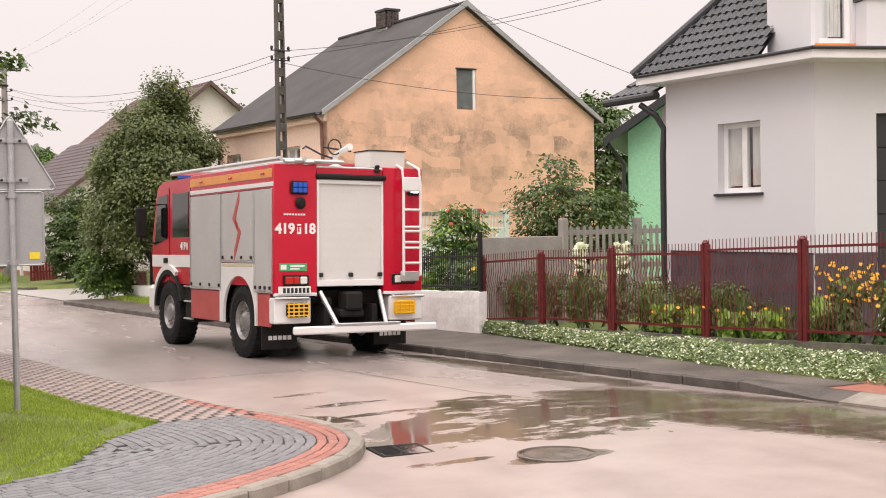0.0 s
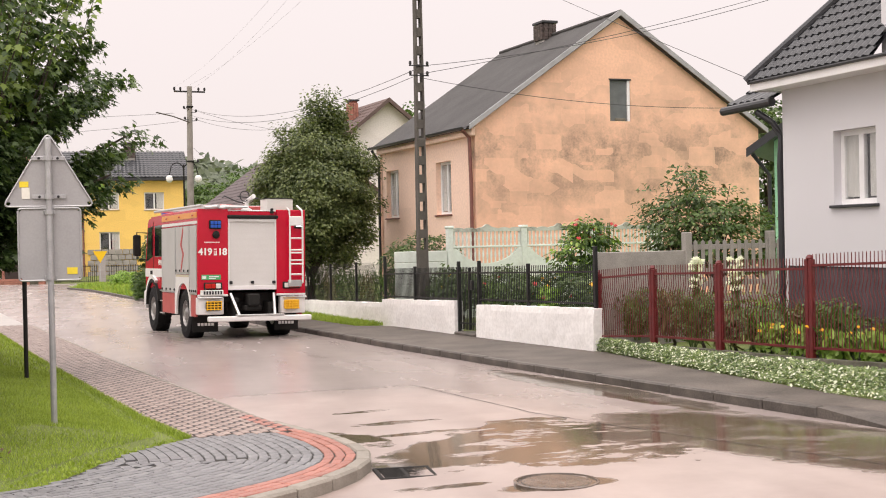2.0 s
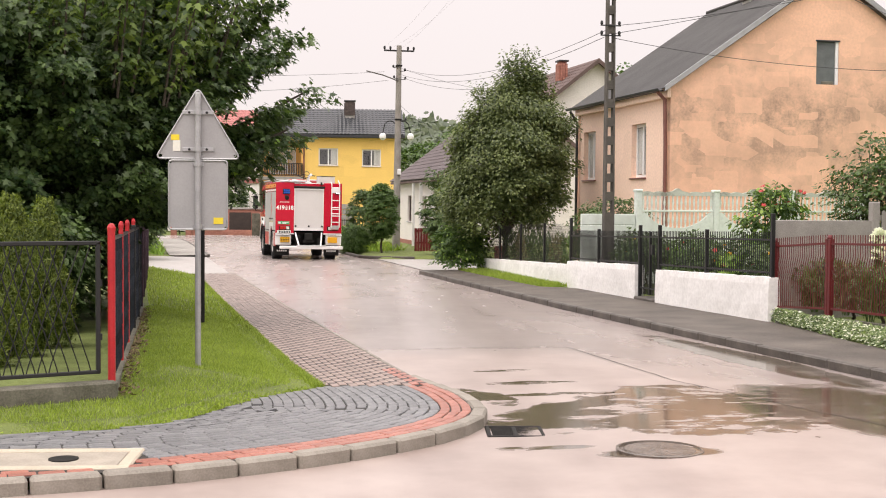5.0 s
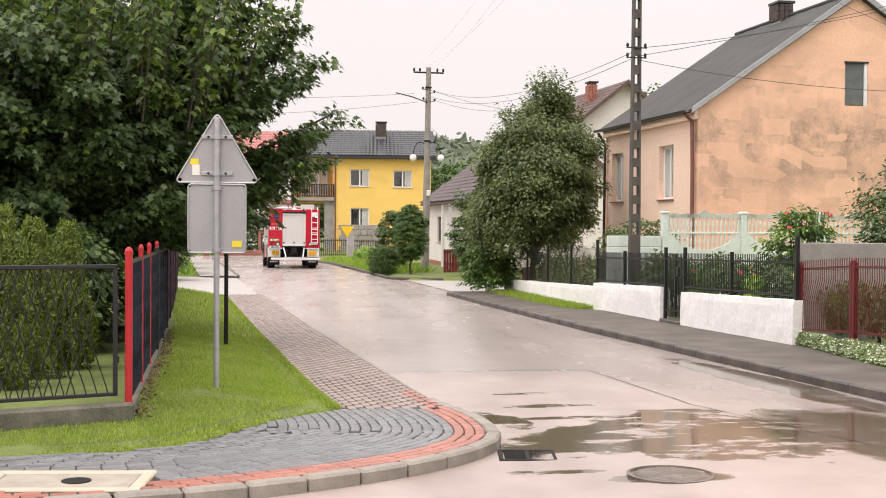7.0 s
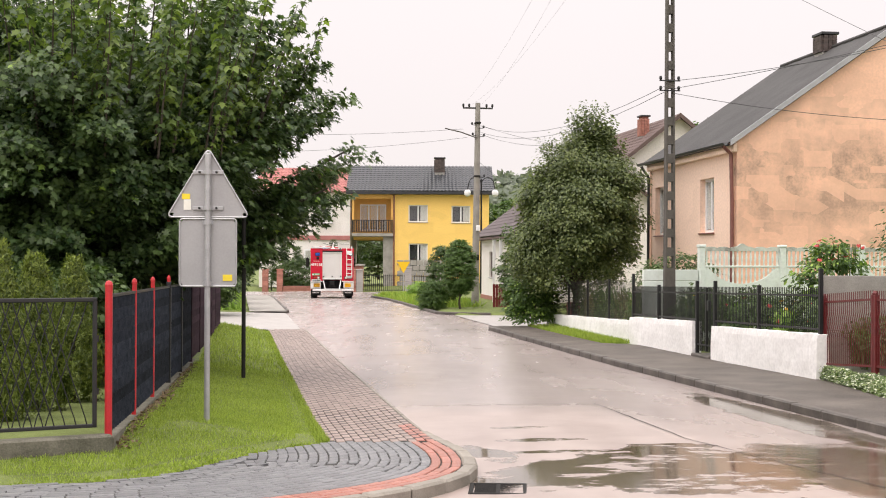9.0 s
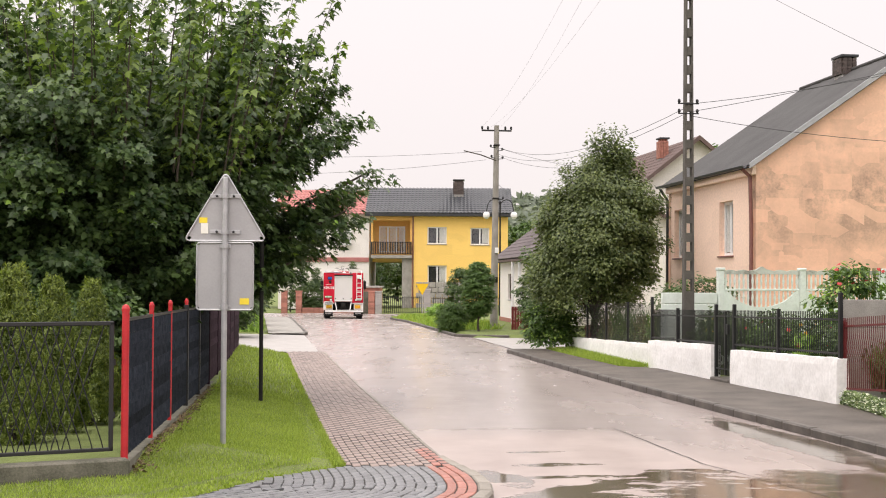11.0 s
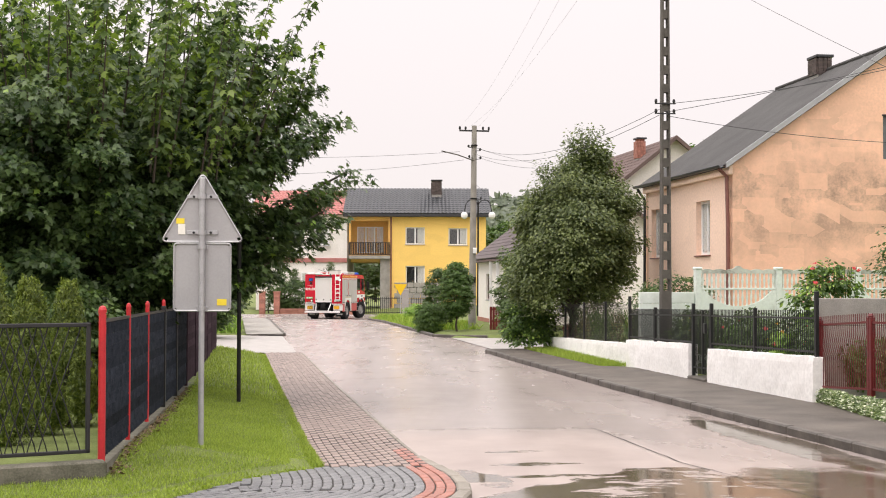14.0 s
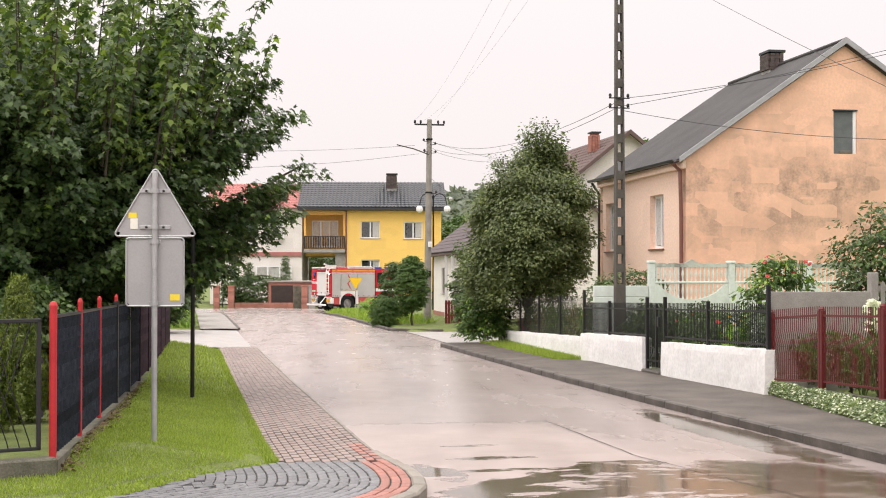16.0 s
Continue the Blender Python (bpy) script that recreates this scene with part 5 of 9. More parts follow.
        lc = p("tail_lamp", CHASSIS, [q(0.70, 1.12, YR - 0.03, YR - 0.001, 1.075, 1.225)], 0.02)
        p("red_glass", TAIL_RED, [q(0.96, 1.09, YR - 0.045, YR - 0.028, 1.10, 1.20)], 0.01, lc)
        p("amber_glass", TAIL_RED, [q(0.86, 0.955, YR - 0.045, YR - 0.028, 1.10, 1.20)], 0.01, lc)
        p("clear_glass", TAIL_WHITE, [q(0.74, 0.85, YR - 0.05, YR - 0.028, 1.10, 1.20)], 0.02, lc)
        fl = p("mud_flap", CHASSIS, [q(0.66, 1.24, -0.80, -0.77, 0.17, 0.56)], 0.006)
        for k in range(5):
            p("lettering_bar", LETTER, [q(0.76 + k * 0.078, 0.80 + k * 0.078 + 0.02, -0.806, -0.801, 0.30, 0.36)], 0.0, fl)
        # bumper strut
        bm = bmesh.new()
        tube(bm, [(s * 0.50, YR + 0.02, 0.98), (s * 0.40, YR - 0.38, 0.50)], 0.035, 10)
        part("bumper_strut", bm, ALU, t)
    p("bumper_bar", TRUCK_WHITE, [((-1.14, YR - 0.45, 0.42), (1.24, YR - 0.37, 0.53))], 0.02, label="white underrun bar")
    p("bumper_step", ALU, [((-0.5, YR - 0.46, 0.53), (0.6, YR - 0.34, 0.56))], 0.006)
    # markings on the rear
    back = Matrix.Translation((0, YR - 0.004, 0)) @ Matrix.Rotation(radians(90), 4, "X")
    letters("419", 0.203, back @ Matrix.Translation((-1.08, 1.86, 0)), LETTER, t)
    letters("18", 0.203, back @ Matrix.Translation((-0.69, 1.86, 0)), LETTER, t)
    p("letter_box", LETTER, [((-0.885, YR - 0.004, 1.79), (-0.82, YR - 0.001, 1.93))], 0.0)
    letters("T", 0.12, back @ Matrix.Translation((-0.86, 1.86, 0.003)), FIRE_RED, t)
    p("lettering_bar", LETTER, [((-1.1 + k * 0.045, YR - 0.005, 2.05), (-1.07 + k * 0.045, YR - 0.001, 2.075)) for k in range(8)], 0.0)
    p("green_sticker", GREEN_TAG, [((-1.17, YR - 0.006, 1.28), (-0.73, YR - 0.001, 1.385))], 0.0, label="green sticker")
    p("lettering_bar", LETTER, [((-1.0, YR - 0.009, 1.335), (-0.77, YR - 0.0062, 1.36)), ((-1.0, YR - 0.009, 1.30), (-0.85, YR - 0.0062, 1.32)), ((-1.15, YR - 0.009, 1.30), (-1.06, YR - 0.0062, 1.365))], 0.0)
    pl = p("number_plate", PLATE, [((-1.20, YR - 0.04, 0.955), (-0.68, YR - 0.02, 1.065))], 0.006)
    for k in range(7):
        p("plate_bar", INK, [((-1.13 + k * 0.063, YR - 0.043, 0.975), (-1.10 + k * 0.063 + 0.012, YR - 0.0405, 1.045))], 0.0, pl)
    # blue lamp and speaker
    lamp = p("beacon_housing", CHASSIS, [((-1.0, YR - 0.05, 2.34), (-0.72, YR - 0.001, 2.53))], 0.02)
    for k in range(3):
        for r in range(2):
            p("beacon_glass", BEACON, [((-0.97 + k * 0.08, YR - 0.065, 2.365 + r * 0.075), (-0.9 + k * 0.08, YR - 0.048, 2.43 + r * 0.075))], 0.01, lamp, "lit blue lamp")
    bm = bmesh.new()
    lathe(bm, [(0.07, 0), (0.085, 0.03), (0.05, 0.07), (0.02, 0.075)], 14, Matrix.Translation((-0.84, YR - 0.0, 2.22)) @ Matrix.Rotation(radians(90), 4, "X"))
    part("loudspeaker", bm, CHASSIS, t)
    lamp2 = p("beacon_housing", CHASSIS, [((0.98, YR - 0.05, 2.36), (1.2, YR - 0.001, 2.5))], 0.02)
    p("beacon_glass", STROBE, [((1.02, YR - 0.062, 2.40), (1.16, YR - 0.048, 2.47))], 0.01, lamp2, "lit strobe lamp")
    # ladder on the right of the back
    bm = bmesh.new()
    for x in (0.84, 1.14):
        tube(bm, [(x, YR - 0.02, 1.18), (x, YR - 0.14, 1.2), (x, YR - 0.14, 2.5), (x, YR - 0.10, 2.74), (x, YR + 0.25, 2.86)], 0.022, 8)
    ladder = part("ladder", bm, TRUCK_WHITE, t, "white rear access ladder")
    for z in (1.38, 1.60, 1.68, 1.84, 1.90, 2.15, 2.43):
        bm = bmesh.new()
        tube(bm, [(0.84, YR - 0.14, z), (1.14, YR - 0.14, z)], 0.018, 8)
        part("rung", bm, TRUCK_WHITE, ladder)
    p("ladder_plate", ALU, [((0.80, YR - 0.13, 1.12), (1.12, YR - 0.10, 1.26))], 0.01, ladder)
    p("ladder_plate", TRUCK_WHITE, [((0.82, YR - 0.17, 2.42), (1.12, YR - 0.145, 2.62))], 0.01, ladder)
    # roof: lockers, carried ladders, water cannon, lamps
    p("roof_locker", LOCKER_GREY, [((0.36, YR + 0.06, ZT - 0.01), (0.98, YR + 0.55, ZT + 0.24))], 0.012, label="pale grey roof locker")
    p("locker_lid", CHASSIS, [((0.345, YR + 0.045, ZT + 0.24), (0.995, YR + 0.565, ZT + 0.252))], 0.004)
    p("roof_locker", ALU, [((0.2, YB - 1.5, ZT - 0.01), (1.1, YB - 0.1, ZT + 0.16))], 0.02)
    p("red_locker", SKIRT_RED, [((-0.2, YR + 0.7, ZT - 0.01), (0.9, YR + 1.5, ZT + 0.1))], 0.02)
    for sx in (-1.16, -0.78):
        bm = bmesh.new()
        tube(bm, [(sx, YR - 0.05, ZT + 0.07), (sx, YC - 1.0, ZT + 0.09)], 0.032, 8)
        rail = part("roof_ladder", bm, ALU, t, "aluminium ladder on the roof")
    for k in range(16):
        bm = bmesh.new()
        tube(bm, [(-1.16, YR + 0.1 + k * 0.28, ZT + 0.075), (-0.78, YR + 0.1 + k * 0.28, ZT + 0.075)], 0.016, 6)
        part("rung", bm, ALU, rail)
    for k in range(4):
        bm = bmesh.new()
        tube(bm, [(-1.1 + k * 0.16, YR - 0.02, ZT + 0.03 + 0.02 * (k % 2)), (-0.5 + k * 0.13, YR + 0.02, ZT + 0.05)], 0.028, 8)
        part("pipe", bm, ALU, t)
    bm = bmesh.new()
    lathe(bm, [(0.12, 0), (0.12, 0.04), (0.05, 0.07), (0.045, 0.18), (0.07, 0.21), (0.02, 0.23)], 14, Matrix.Translation((0.05, YR + 0.6, ZT - 0.01)))
    can = part("water_cannon", bm, TRUCK_WHITE, t, "white roof water cannon")
    bm = bmesh.new()
    tube(bm, [(0.05, YR + 0.75, ZT + 0.16), (0.05, YR + 0.4, ZT + 0.24), (0.08, YR + 0.15, ZT + 0.29)], [0.045, 0.035, 0.05], 10)
    part("cannon_barrel", bm, TRUCK_WHITE, can)
    bm = bmesh.new()
    tube(bm, [(-0.18, YR + 0.55, ZT + 0.30), (0.3, YR + 0.55, ZT + 0.26)], 0.015, 6)
    tube(bm, [(-0.55, YR + 0.5, ZT + 0.26), (-0.5, YR + 0.5, ZT + 0.3), (-0.2, YR + 0.6, ZT + 0.2), (0, YR + 0.6, ZT + 0.15)], 0.014, 6)
    part("cannon_handle", bm, BLACK_METAL, can)
    bm = bmesh.new()
    lathe(bm, [(0.045, 0), (0.05, 0.03), (0.03, 0.05), (0.04, 0.1), (0.01, 0.11)], 10, Matrix.Translation((0.46, YR - 0.0, ZT - 0.08)))
    part("work_lamp", bm, CHASSIS, t)
    for k, (x0, x1, y0, y1, r, mt) in enumerate(((-0.75, 0.30, YR + 0.25, YR + 1.6, 0.05, SKIRT_RED), (-0.60, 0.34, YR + 0.35, YR + 1.9, 0.05, TRUCK_WHITE), (-0.45, 0.30, YR + 0.55, YR + 2.2, 0.045, SKIRT_RED))):
        bm = bmesh.new()
        tube(bm, [(x0, y0, ZT + 0.06), ((x0 + x1) / 2, (y0 + y1) / 2, ZT + 0.09), (x1, y1, ZT + 0.06)], r, 8)
        part("suction_hose", bm, mt, t)
    bm = bmesh.new()
    tube(bm, [(-0.05 + 0.11 * math.cos(a), YR + 0.42, ZT + 0.30 + 0.11 * math.sin(a)) for a in np.linspace(0, 2 * math.pi, 15)], 0.012, 6, cap=False)
    part("hand_wheel", bm, BLACK_METAL, can)
    # crew cab
    def cab_poly(w):
        return [(2.17, 0.98), (4.24, 0.98), (4.32, 1.45), (4.28, 1.75), (4.02, 2.62), (3.86, 2.74), (2.17, 2.76)]
    bm = bmesh.new()
    mm = Matrix(((0, 1, 0, 0), (1, 0, 0, 0), (0, 0, 1, 0), (0, 0, 0, 1)))
    prism(bm, cab_poly(0), -1.19, 1.19, mm)
    bmesh.ops.bevel(bm, geom=bm.edges[:], offset=0.05, segments=2, affect="EDGES")
    cab = part("cab", bm, FIRE_RED, t, "red crew cab")
    bm = bmesh.new()
    prism(bm, [(4.27, 1.80), (4.29, 1.80), (4.06, 2.58), (4.035, 2.58)], -1.05, 1.05, mm)
    part("windscreen", bm, CAB_GLASS, cab)
    p("bumper", TRUCK_WHITE, [((-1.2, 4.12, 0.55), (1.2, 4.44, 0.98))], 0.05, label="white front bumper")
    p("grille", CHASSIS, [((-0.85, 4.30, 1.05), (0.85, 4.34, 1.5))], 0.02, cab)
    p("light_bar", BEACON, [((-0.9, 3.5, 2.77), (-0.3, 3.75, 2.90)), ((0.3, 3.5, 2.77), (0.9, 3.75, 2.90))], 0.04, cab, "blue light bar")
    p("light_bar_base", CHASSIS, [((-0.95, 3.48, 2.735), (0.95, 3.78, 2.772))], 0.01, cab)
    for s in (-1, 1):
        def q(x0, x1, y0, y1, z0, z1):
            a, b = sorted((s * x0, s * x1))
            return ((a, y0, z0), (b, y1, z1))
        bm = bmesh.new()
        prism(bm, [(3.40, 1.78), (4.10, 1.66), (3.92, 2.48), (3.40, 2.52)], s * 1.185, s * 1.200, mm)
        part("side_window", bm, CAB_GLASS, cab)
        p("side_window", CAB_GLASS, [q(1.185, 1.200, 2.36, 3.16, 1.78, 2.52)], 0.02, cab)
        p("door_seam", CHASSIS, [q(1.188, 1.196, 3.31, 3.33, 1.0, 2.62), q(1.188, 1.196, 2.27, 2.285, 1.0, 2.62)], 0.0, cab)
        p("stripe", TRUCK_WHITE, [q(1.192, 1.203, 2.24, 4.22, 1.30, 1.50)], 0.003, cab)
        p("door_handle", CHASSIS, [q(1.195, 1.23, 3.38, 3.55, 1.36, 1.45)], 0.01, cab)
        sidem = Matrix.Translation((s * 1.201, 2.62 if s < 0 else 2.75, 1.64)) @ Matrix.Rotation(radians(90 * s), 4, "Z") @ Matrix.Rotation(radians(90), 4, "X")
        letters("419", 0.17, sidem, LETTER, cab)
        p("letter_box", LETTER, [q(1.198, 1.203, 2.40 if s < 0 else 2.93, 2.45 if s < 0 else 2.98, 1.58, 1.70)], 0.0, cab)
        # fender over the front wheel
        bm = bmesh.new()
        arc = [(3.3 + 0.70 * math.cos(a), 0.60 + 0.66 * math.sin(a)) for a in np.linspace(0.05, math.pi - 0.25, 14)]
        inn = [(3.3 + 0.62 * math.cos(a), 0.60 + 0.58 * math.sin(a)) for a in np.linspace(math.pi - 0.25, 0.05, 14)]
        prism(bm, arc + inn, s * 0.86, s * 1.24, mm)
        part("fender", bm, CHASSIS, t)
        bm = bmesh.new()
        arc = [(3.3 + 0.78 * math.cos(a), 0.60 + 0.74 * math.sin(a)) for a in np.linspace(-0.1, math.pi - 1.0, 12)]
        inn = [(3.3 + 0.70 * math.cos(a), 0.60 + 0.66 * math.sin(a)) for a in np.linspace(math.pi - 1.0, -0.1, 12)]
        prism(bm, arc + inn, s * 1.10, s * 1.25, mm)
        part("fender_lip", bm, TRUCK_WHITE, t)
        st = p("entry_step", CHASSIS, [q(0.7, 1.16, 2.2, 2.62, 0.42, 1.0)], 0.02)
        for z in (0.46, 0.74, 0.98):
            p("tread", ALU, [q(0.9, 1.2, 2.22, 2.60, z, z + 0.025)], 0.004, st)
        mi = p("mirror", CHASSIS, [q(1.34, 1.54, 4.10, 4.18, 1.80, 2.32)], 0.03)
        bm = bmesh.new()
        tube(bm, [(s * 1.16, 4.02, 2.36), (s * 1.44, 4.14, 2.38), (s * 1.44, 4.14, 1.74), (s * 1.16, 4.1, 1.70)], 0.018, 6)
        part("mirror_arm", bm, CHASSIS, mi)
    # wheels
    wheels = []
    for x, y in ((-0.995, 0), (0.995, 0), (-0.995, 3.3), (0.995, 3.3)):
        s = 1 if x > 0 else -1
        hub = new("wheel")
        hub.parent = t
        hub.matrix_basis = pose(x, y, 0.545)
        rot = Matrix.Rotation(radians(90 * s), 4, "Y")
        bm = bmesh.new()
        lathe(bm, [(0.30, -0.17), (0.42, -0.19), (0.515, -0.165), (0.54, -0.12), (0.54, 0.12), (0.515, 0.165), (0.42, 0.19), (0.30, 0.17)], 36, rot, False)
        for k in range(36):
            for side in (-1, 1):
                a = 2 * math.pi * (k + (0.5 if side > 0 else 0)) / 36
                box(bm, (0.528, -0.028, 0.02 * side if side > 0 else -0.165), (0.552, 0.028, 0.165 if side > 0 else -0.02), 0, rot @ Matrix.Rotation(a, 4, "Z"))
        part("tyre", bm, TYRE, hub, "chunky black tyre")
        bm = bmesh.new()
        front = y > 1
        prof = [(0.302, -0.16), (0.302, 0.15), (0.285, 0.165), (0.26, 0.11), (0.16, 0.10 if not front else 0.13), (0.14, 0.16 if front else 0.12), (0.07, 0.18), (0.02, 0.182)]
        lathe(bm, prof, 28, rot)
        for k in range(10):
            a = 2 * math.pi * k / 10
            lathe(bm, [(0.018, 0.10), (0.018, 0.15), (0.008, 0.152)], 6, rot @ Matrix.Translation((0.19 * math.cos(a), 0.19 * math.sin(a), 0)))
        part("rim", bm, RIM, hub, "silver steel rim")
        wheels.append(hub)
    narrow = Matrix.Translation((0, 0, 0.5)) @ Matrix.Diagonal((0.965, 1, 1.028, 1)) @ Matrix.Translation((0, 0, -0.5))
    for o in t.children_recursive:
        if o in wheels or o.parent in wheels:
            continue
        if o.type == "MESH":
            o.data.transform(narrow)
        else:
            o.matrix_basis = Matrix.Translation(narrow @ o.matrix_basis.translation - o.matrix_basis.translation) @ o.matrix_basis
    t.scale = (1 / K,) * 3
    return t, wheels


engine, engine_wheels = fire_engine()


# ---------------------------------------------------------------- sign, poles, fences
def road_sign():
    s = thing("road_sign", pose(-2.337, 7.22, 0.0, 0, 0, 3), "grey back of a triangular sign with plate on a steel post", "road sign")
    bm = bmesh.new()
    tube(bm, [(0, 0, -0.1), (0, 0, 3.0)], 0.032, 12)
    lathe(bm, [(0.034, 3.0), (0.03, 3.012), (0.01, 3.016)], 12)
    part("post", bm, GALV, s)

    def plate(name, outline, y0, y1, rad):
        bm = bmesh.new()
        prism(bm, outline, y0, y1)
        bmesh.ops.bevel(bm, geom=[e for e in bm.edges if abs(e.verts[0].co.y - e.verts[1].co.y) > 0.01], offset=rad, segments=5, affect="EDGES")
        o = part(name, bm, SIGN_BACK, s)
        # folded rim round the back
        bm = bmesh.new()
        c = Vector((sum(p[0] for p in outline) / len(outline), 0, sum(p[1] for p in outline) / len(outline)))
        outer = []
        n = len(outline)
        for i in range(n):
            p, a, b = Vector((outline[i][0], 0, outline[i][1])), Vector((outline[i - 1][0], 0, outline[i - 1][1])), Vector((outline[(i + 1) % n][0], 0, outline[(i + 1) % n][1]))
            da, db = (a - p).normalized(), (b - p).normalized()
            for k in range(6):
                f = k / 5
                q = (p + da * rad * 1.3) * (1 - f) ** 2 + p * 2 * f * (1 - f) + (p + db * rad * 1.3) * f ** 2
                outer.append(q)
        outer.append(outer[0])
        tube(bm, [(q.x, y0 - 0.004, q.z) for q in outer], 0.011, 6, cap=False)
        part("rim", bm, GALV, o)
        return o
    tri = plate("triangle", [(-0.455, 2.30), (0.455, 2.30), (0.0, 3.07)], 0.040, 0.052, 0.055)
    rect = plate("plate", [(-0.312, 1.53), (0.312, 1.53), (0.312, 2.28), (-0.312, 2.28)], 0.040, 0.052, 0.03)
    for z, w, par in ((2.80, 0.17, tri), (2.40, 0.17, tri), (2.24, 0.06, rect), (1.56, 0.06, rect)):
        bm = bmesh.new()
        box(bm, (-w, 0.022, z - 0.022), (w, 0.04, z + 0.022), 0.004)
        lathe(bm, [(0.046, z - 0.025), (0.046, z + 0.025)], 12)
        part("clamp", bm, GALV, par)
        for x in (-w * 0.55, w * 0.55):
            bm = bmesh.new()
            lathe(bm, [(0.014, 0), (0.014, 0.02), (0.006, 0.024)], 8, Matrix.Translation((x, 0.022, z)) @ Matrix.Rotation(radians(90), 4, "X"))
            part("bolt", bm, BLACK_METAL, par)
    for lo, hi, mat, par in (((-0.29, 0.034, 2.50), (-0.20, 0.0385, 2.56), STICKER_Y, tri), ((-0.27, 0.034, 2.38), (-0.19, 0.0385, 2.497), STICKER_W, tri), ((0.165, 0.034, 1.59), (0.27, 0.0385, 1.66), STICKER_Y, rect)):
        bm = bmesh.new()
        box(bm, lo, hi)
        part("sticker", bm, mat, par)
    d = thing("steel_post", pose(-3.01, 14.4, -0.08), "slim dark steel post standing in the verge", "post")
    bm = bmesh.new()
    tube(bm, [(0, 0, -0.1), (0, 0, 2.6)], 0.035, 10)
    part("post", bm, CHASSIS, d)
    y = thing("yield_sign", pose(-1.95, 83.8, -0.73), "yellow triangular yield sign on a post", "road sign")
    bm = bmesh.new()
    prism(bm, [(0, 1.4), (0.48, 2.22), (-0.48, 2.22)], -0.03, -0.015)
    part("triangle", bm, plain("sign_yellow", (0.85, 0.52, 0.01), 0.5), y)
    bm = bmesh.new()
    tube(bm, [(0, 0, -0.4), (0, 0, 2.2)], 0.03, 8)
    part("post", bm, GALV, y)


road_sign()


def lattice_pole():
    """Concrete pole of two legs with rungs, narrowing upwards."""
    p = thing("utility_pole", pose(6.13, 24.9, -0.3, 0, 0, 8), "dark weathered concrete ladder pole with cables", "utility pole", "poles")
    H = 10.5
    w = lambda z: 0.14 - 0.055 * z / H  # noqa: E731
    for s in (-1, 1):
        bm = bmesh.new()
        prism(bm, [(s * w(0), 0), (s * (w(0) - 0.05), 0), (s * (w(H) - 0.042), H), (s * w(H), H)], -0.09, 0.09)
        part("leg", bm, POLE_CONCRETE, p)
    z = 0.0
    k = 0
    while z < H:
        h = 1.9 if k == 0 else 0.22
        bm = bmesh.new()
        box(bm, (-w(z) + 0.05, -0.085, z), (w(z) - 0.05, 0.085, min(H, z + h)))
        part("rung", bm, POLE_CONCRETE, p)
        z += h + (0.25 if k else 0.3)
        k += 1
    for zz in (6.35, 6.6):
        bm = bmesh.new()
        box(bm, (-0.30, -0.11, zz), (0.24, -0.09, zz + 0.03))
        part("bracket", bm, BLACK_METAL, p)
        for x in (-0.27, 0.2):
            bm = bmesh.new()
            lathe(bm, [(0.02, 0), (0.04, 0.03), (0.035, 0.08), (0.02, 0.1)], 8, Matrix.Translation((x, -0.1, zz + 0.03)))
            part("insulator", bm, BLACK_METAL, p)


def far_pole():
    p = thing("utility_pole", pose(2.2, 53.6, -0.65, 0, 0.6, 4), "pale concrete pole with a crossarm and cables", "utility pole", "poles")
    bm = bmesh.new()
    tube(bm, [(0, 0, 0), (0, 0, 9.9)], [0.19, 0.12], 12)
    part("shaft", bm, POLE_LIGHT, p)
    bm = bmesh.new()
    box(bm, (-0.72, -0.05, 9.62), (0.72, 0.05, 9.69))
    part("crossarm", bm, BLACK_METAL, p)
    for x in (-0.7, -0.42, 0.42, 0.7):
        bm = bmesh.new()
        lathe(bm, [(0.03, 0), (0.055, 0.05), (0.05, 0.14), (0.02, 0.17)], 8, Matrix.Translation((x, 0, 9.7)))
        part("insulator", bm, BLACK_METAL, p)
    for nm, mt, lo, hi in (("junction_box", CHASSIS, (-0.10, -0.27, 2.35), (0.14, -0.15, 2.62)), ("meter_box", TRIM_WHITE, (-0.02, -0.27, 3.75), (0.16, -0.15, 4.02)), ("clamp", CHASSIS, (-0.15, -0.19, 8.9), (0.15, 0.19, 8.98)), ("clamp", CHASSIS, (-0.16, -0.2, 6.35), (0.16, 0.2, 6.42))):
        bm = bmesh.new()
        box(bm, lo, hi, 0.02)
        part(nm, bm, mt, p)
    for x, z in ((-0.28, 8.9), (0.28, 8.75), (-0.24, 8.4), (0.30, 8.35), (0.34, 6.4)):
        bm = bmesh.new()
        tube(bm, [(0, -0.1, z - 0.08), (x, -0.12, z - 0.06)], 0.018, 6)
        lathe(bm, [(0.03, 0), (0.055, 0.04), (0.05, 0.1), (0.02, 0.13)], 8, Matrix.Translation((x, -0.12, z - 0.06)))
        part("insulator", bm, BLACK_METAL, p)
    bm = bmesh.new()
    tube(bm, [(0, -0.1, 8.2), (-0.8, -0.3, 8.45), (-1.6, -0.5, 8.6)], 0.03, 6)
    part("bracket", bm, POLE_CONCRETE, p)


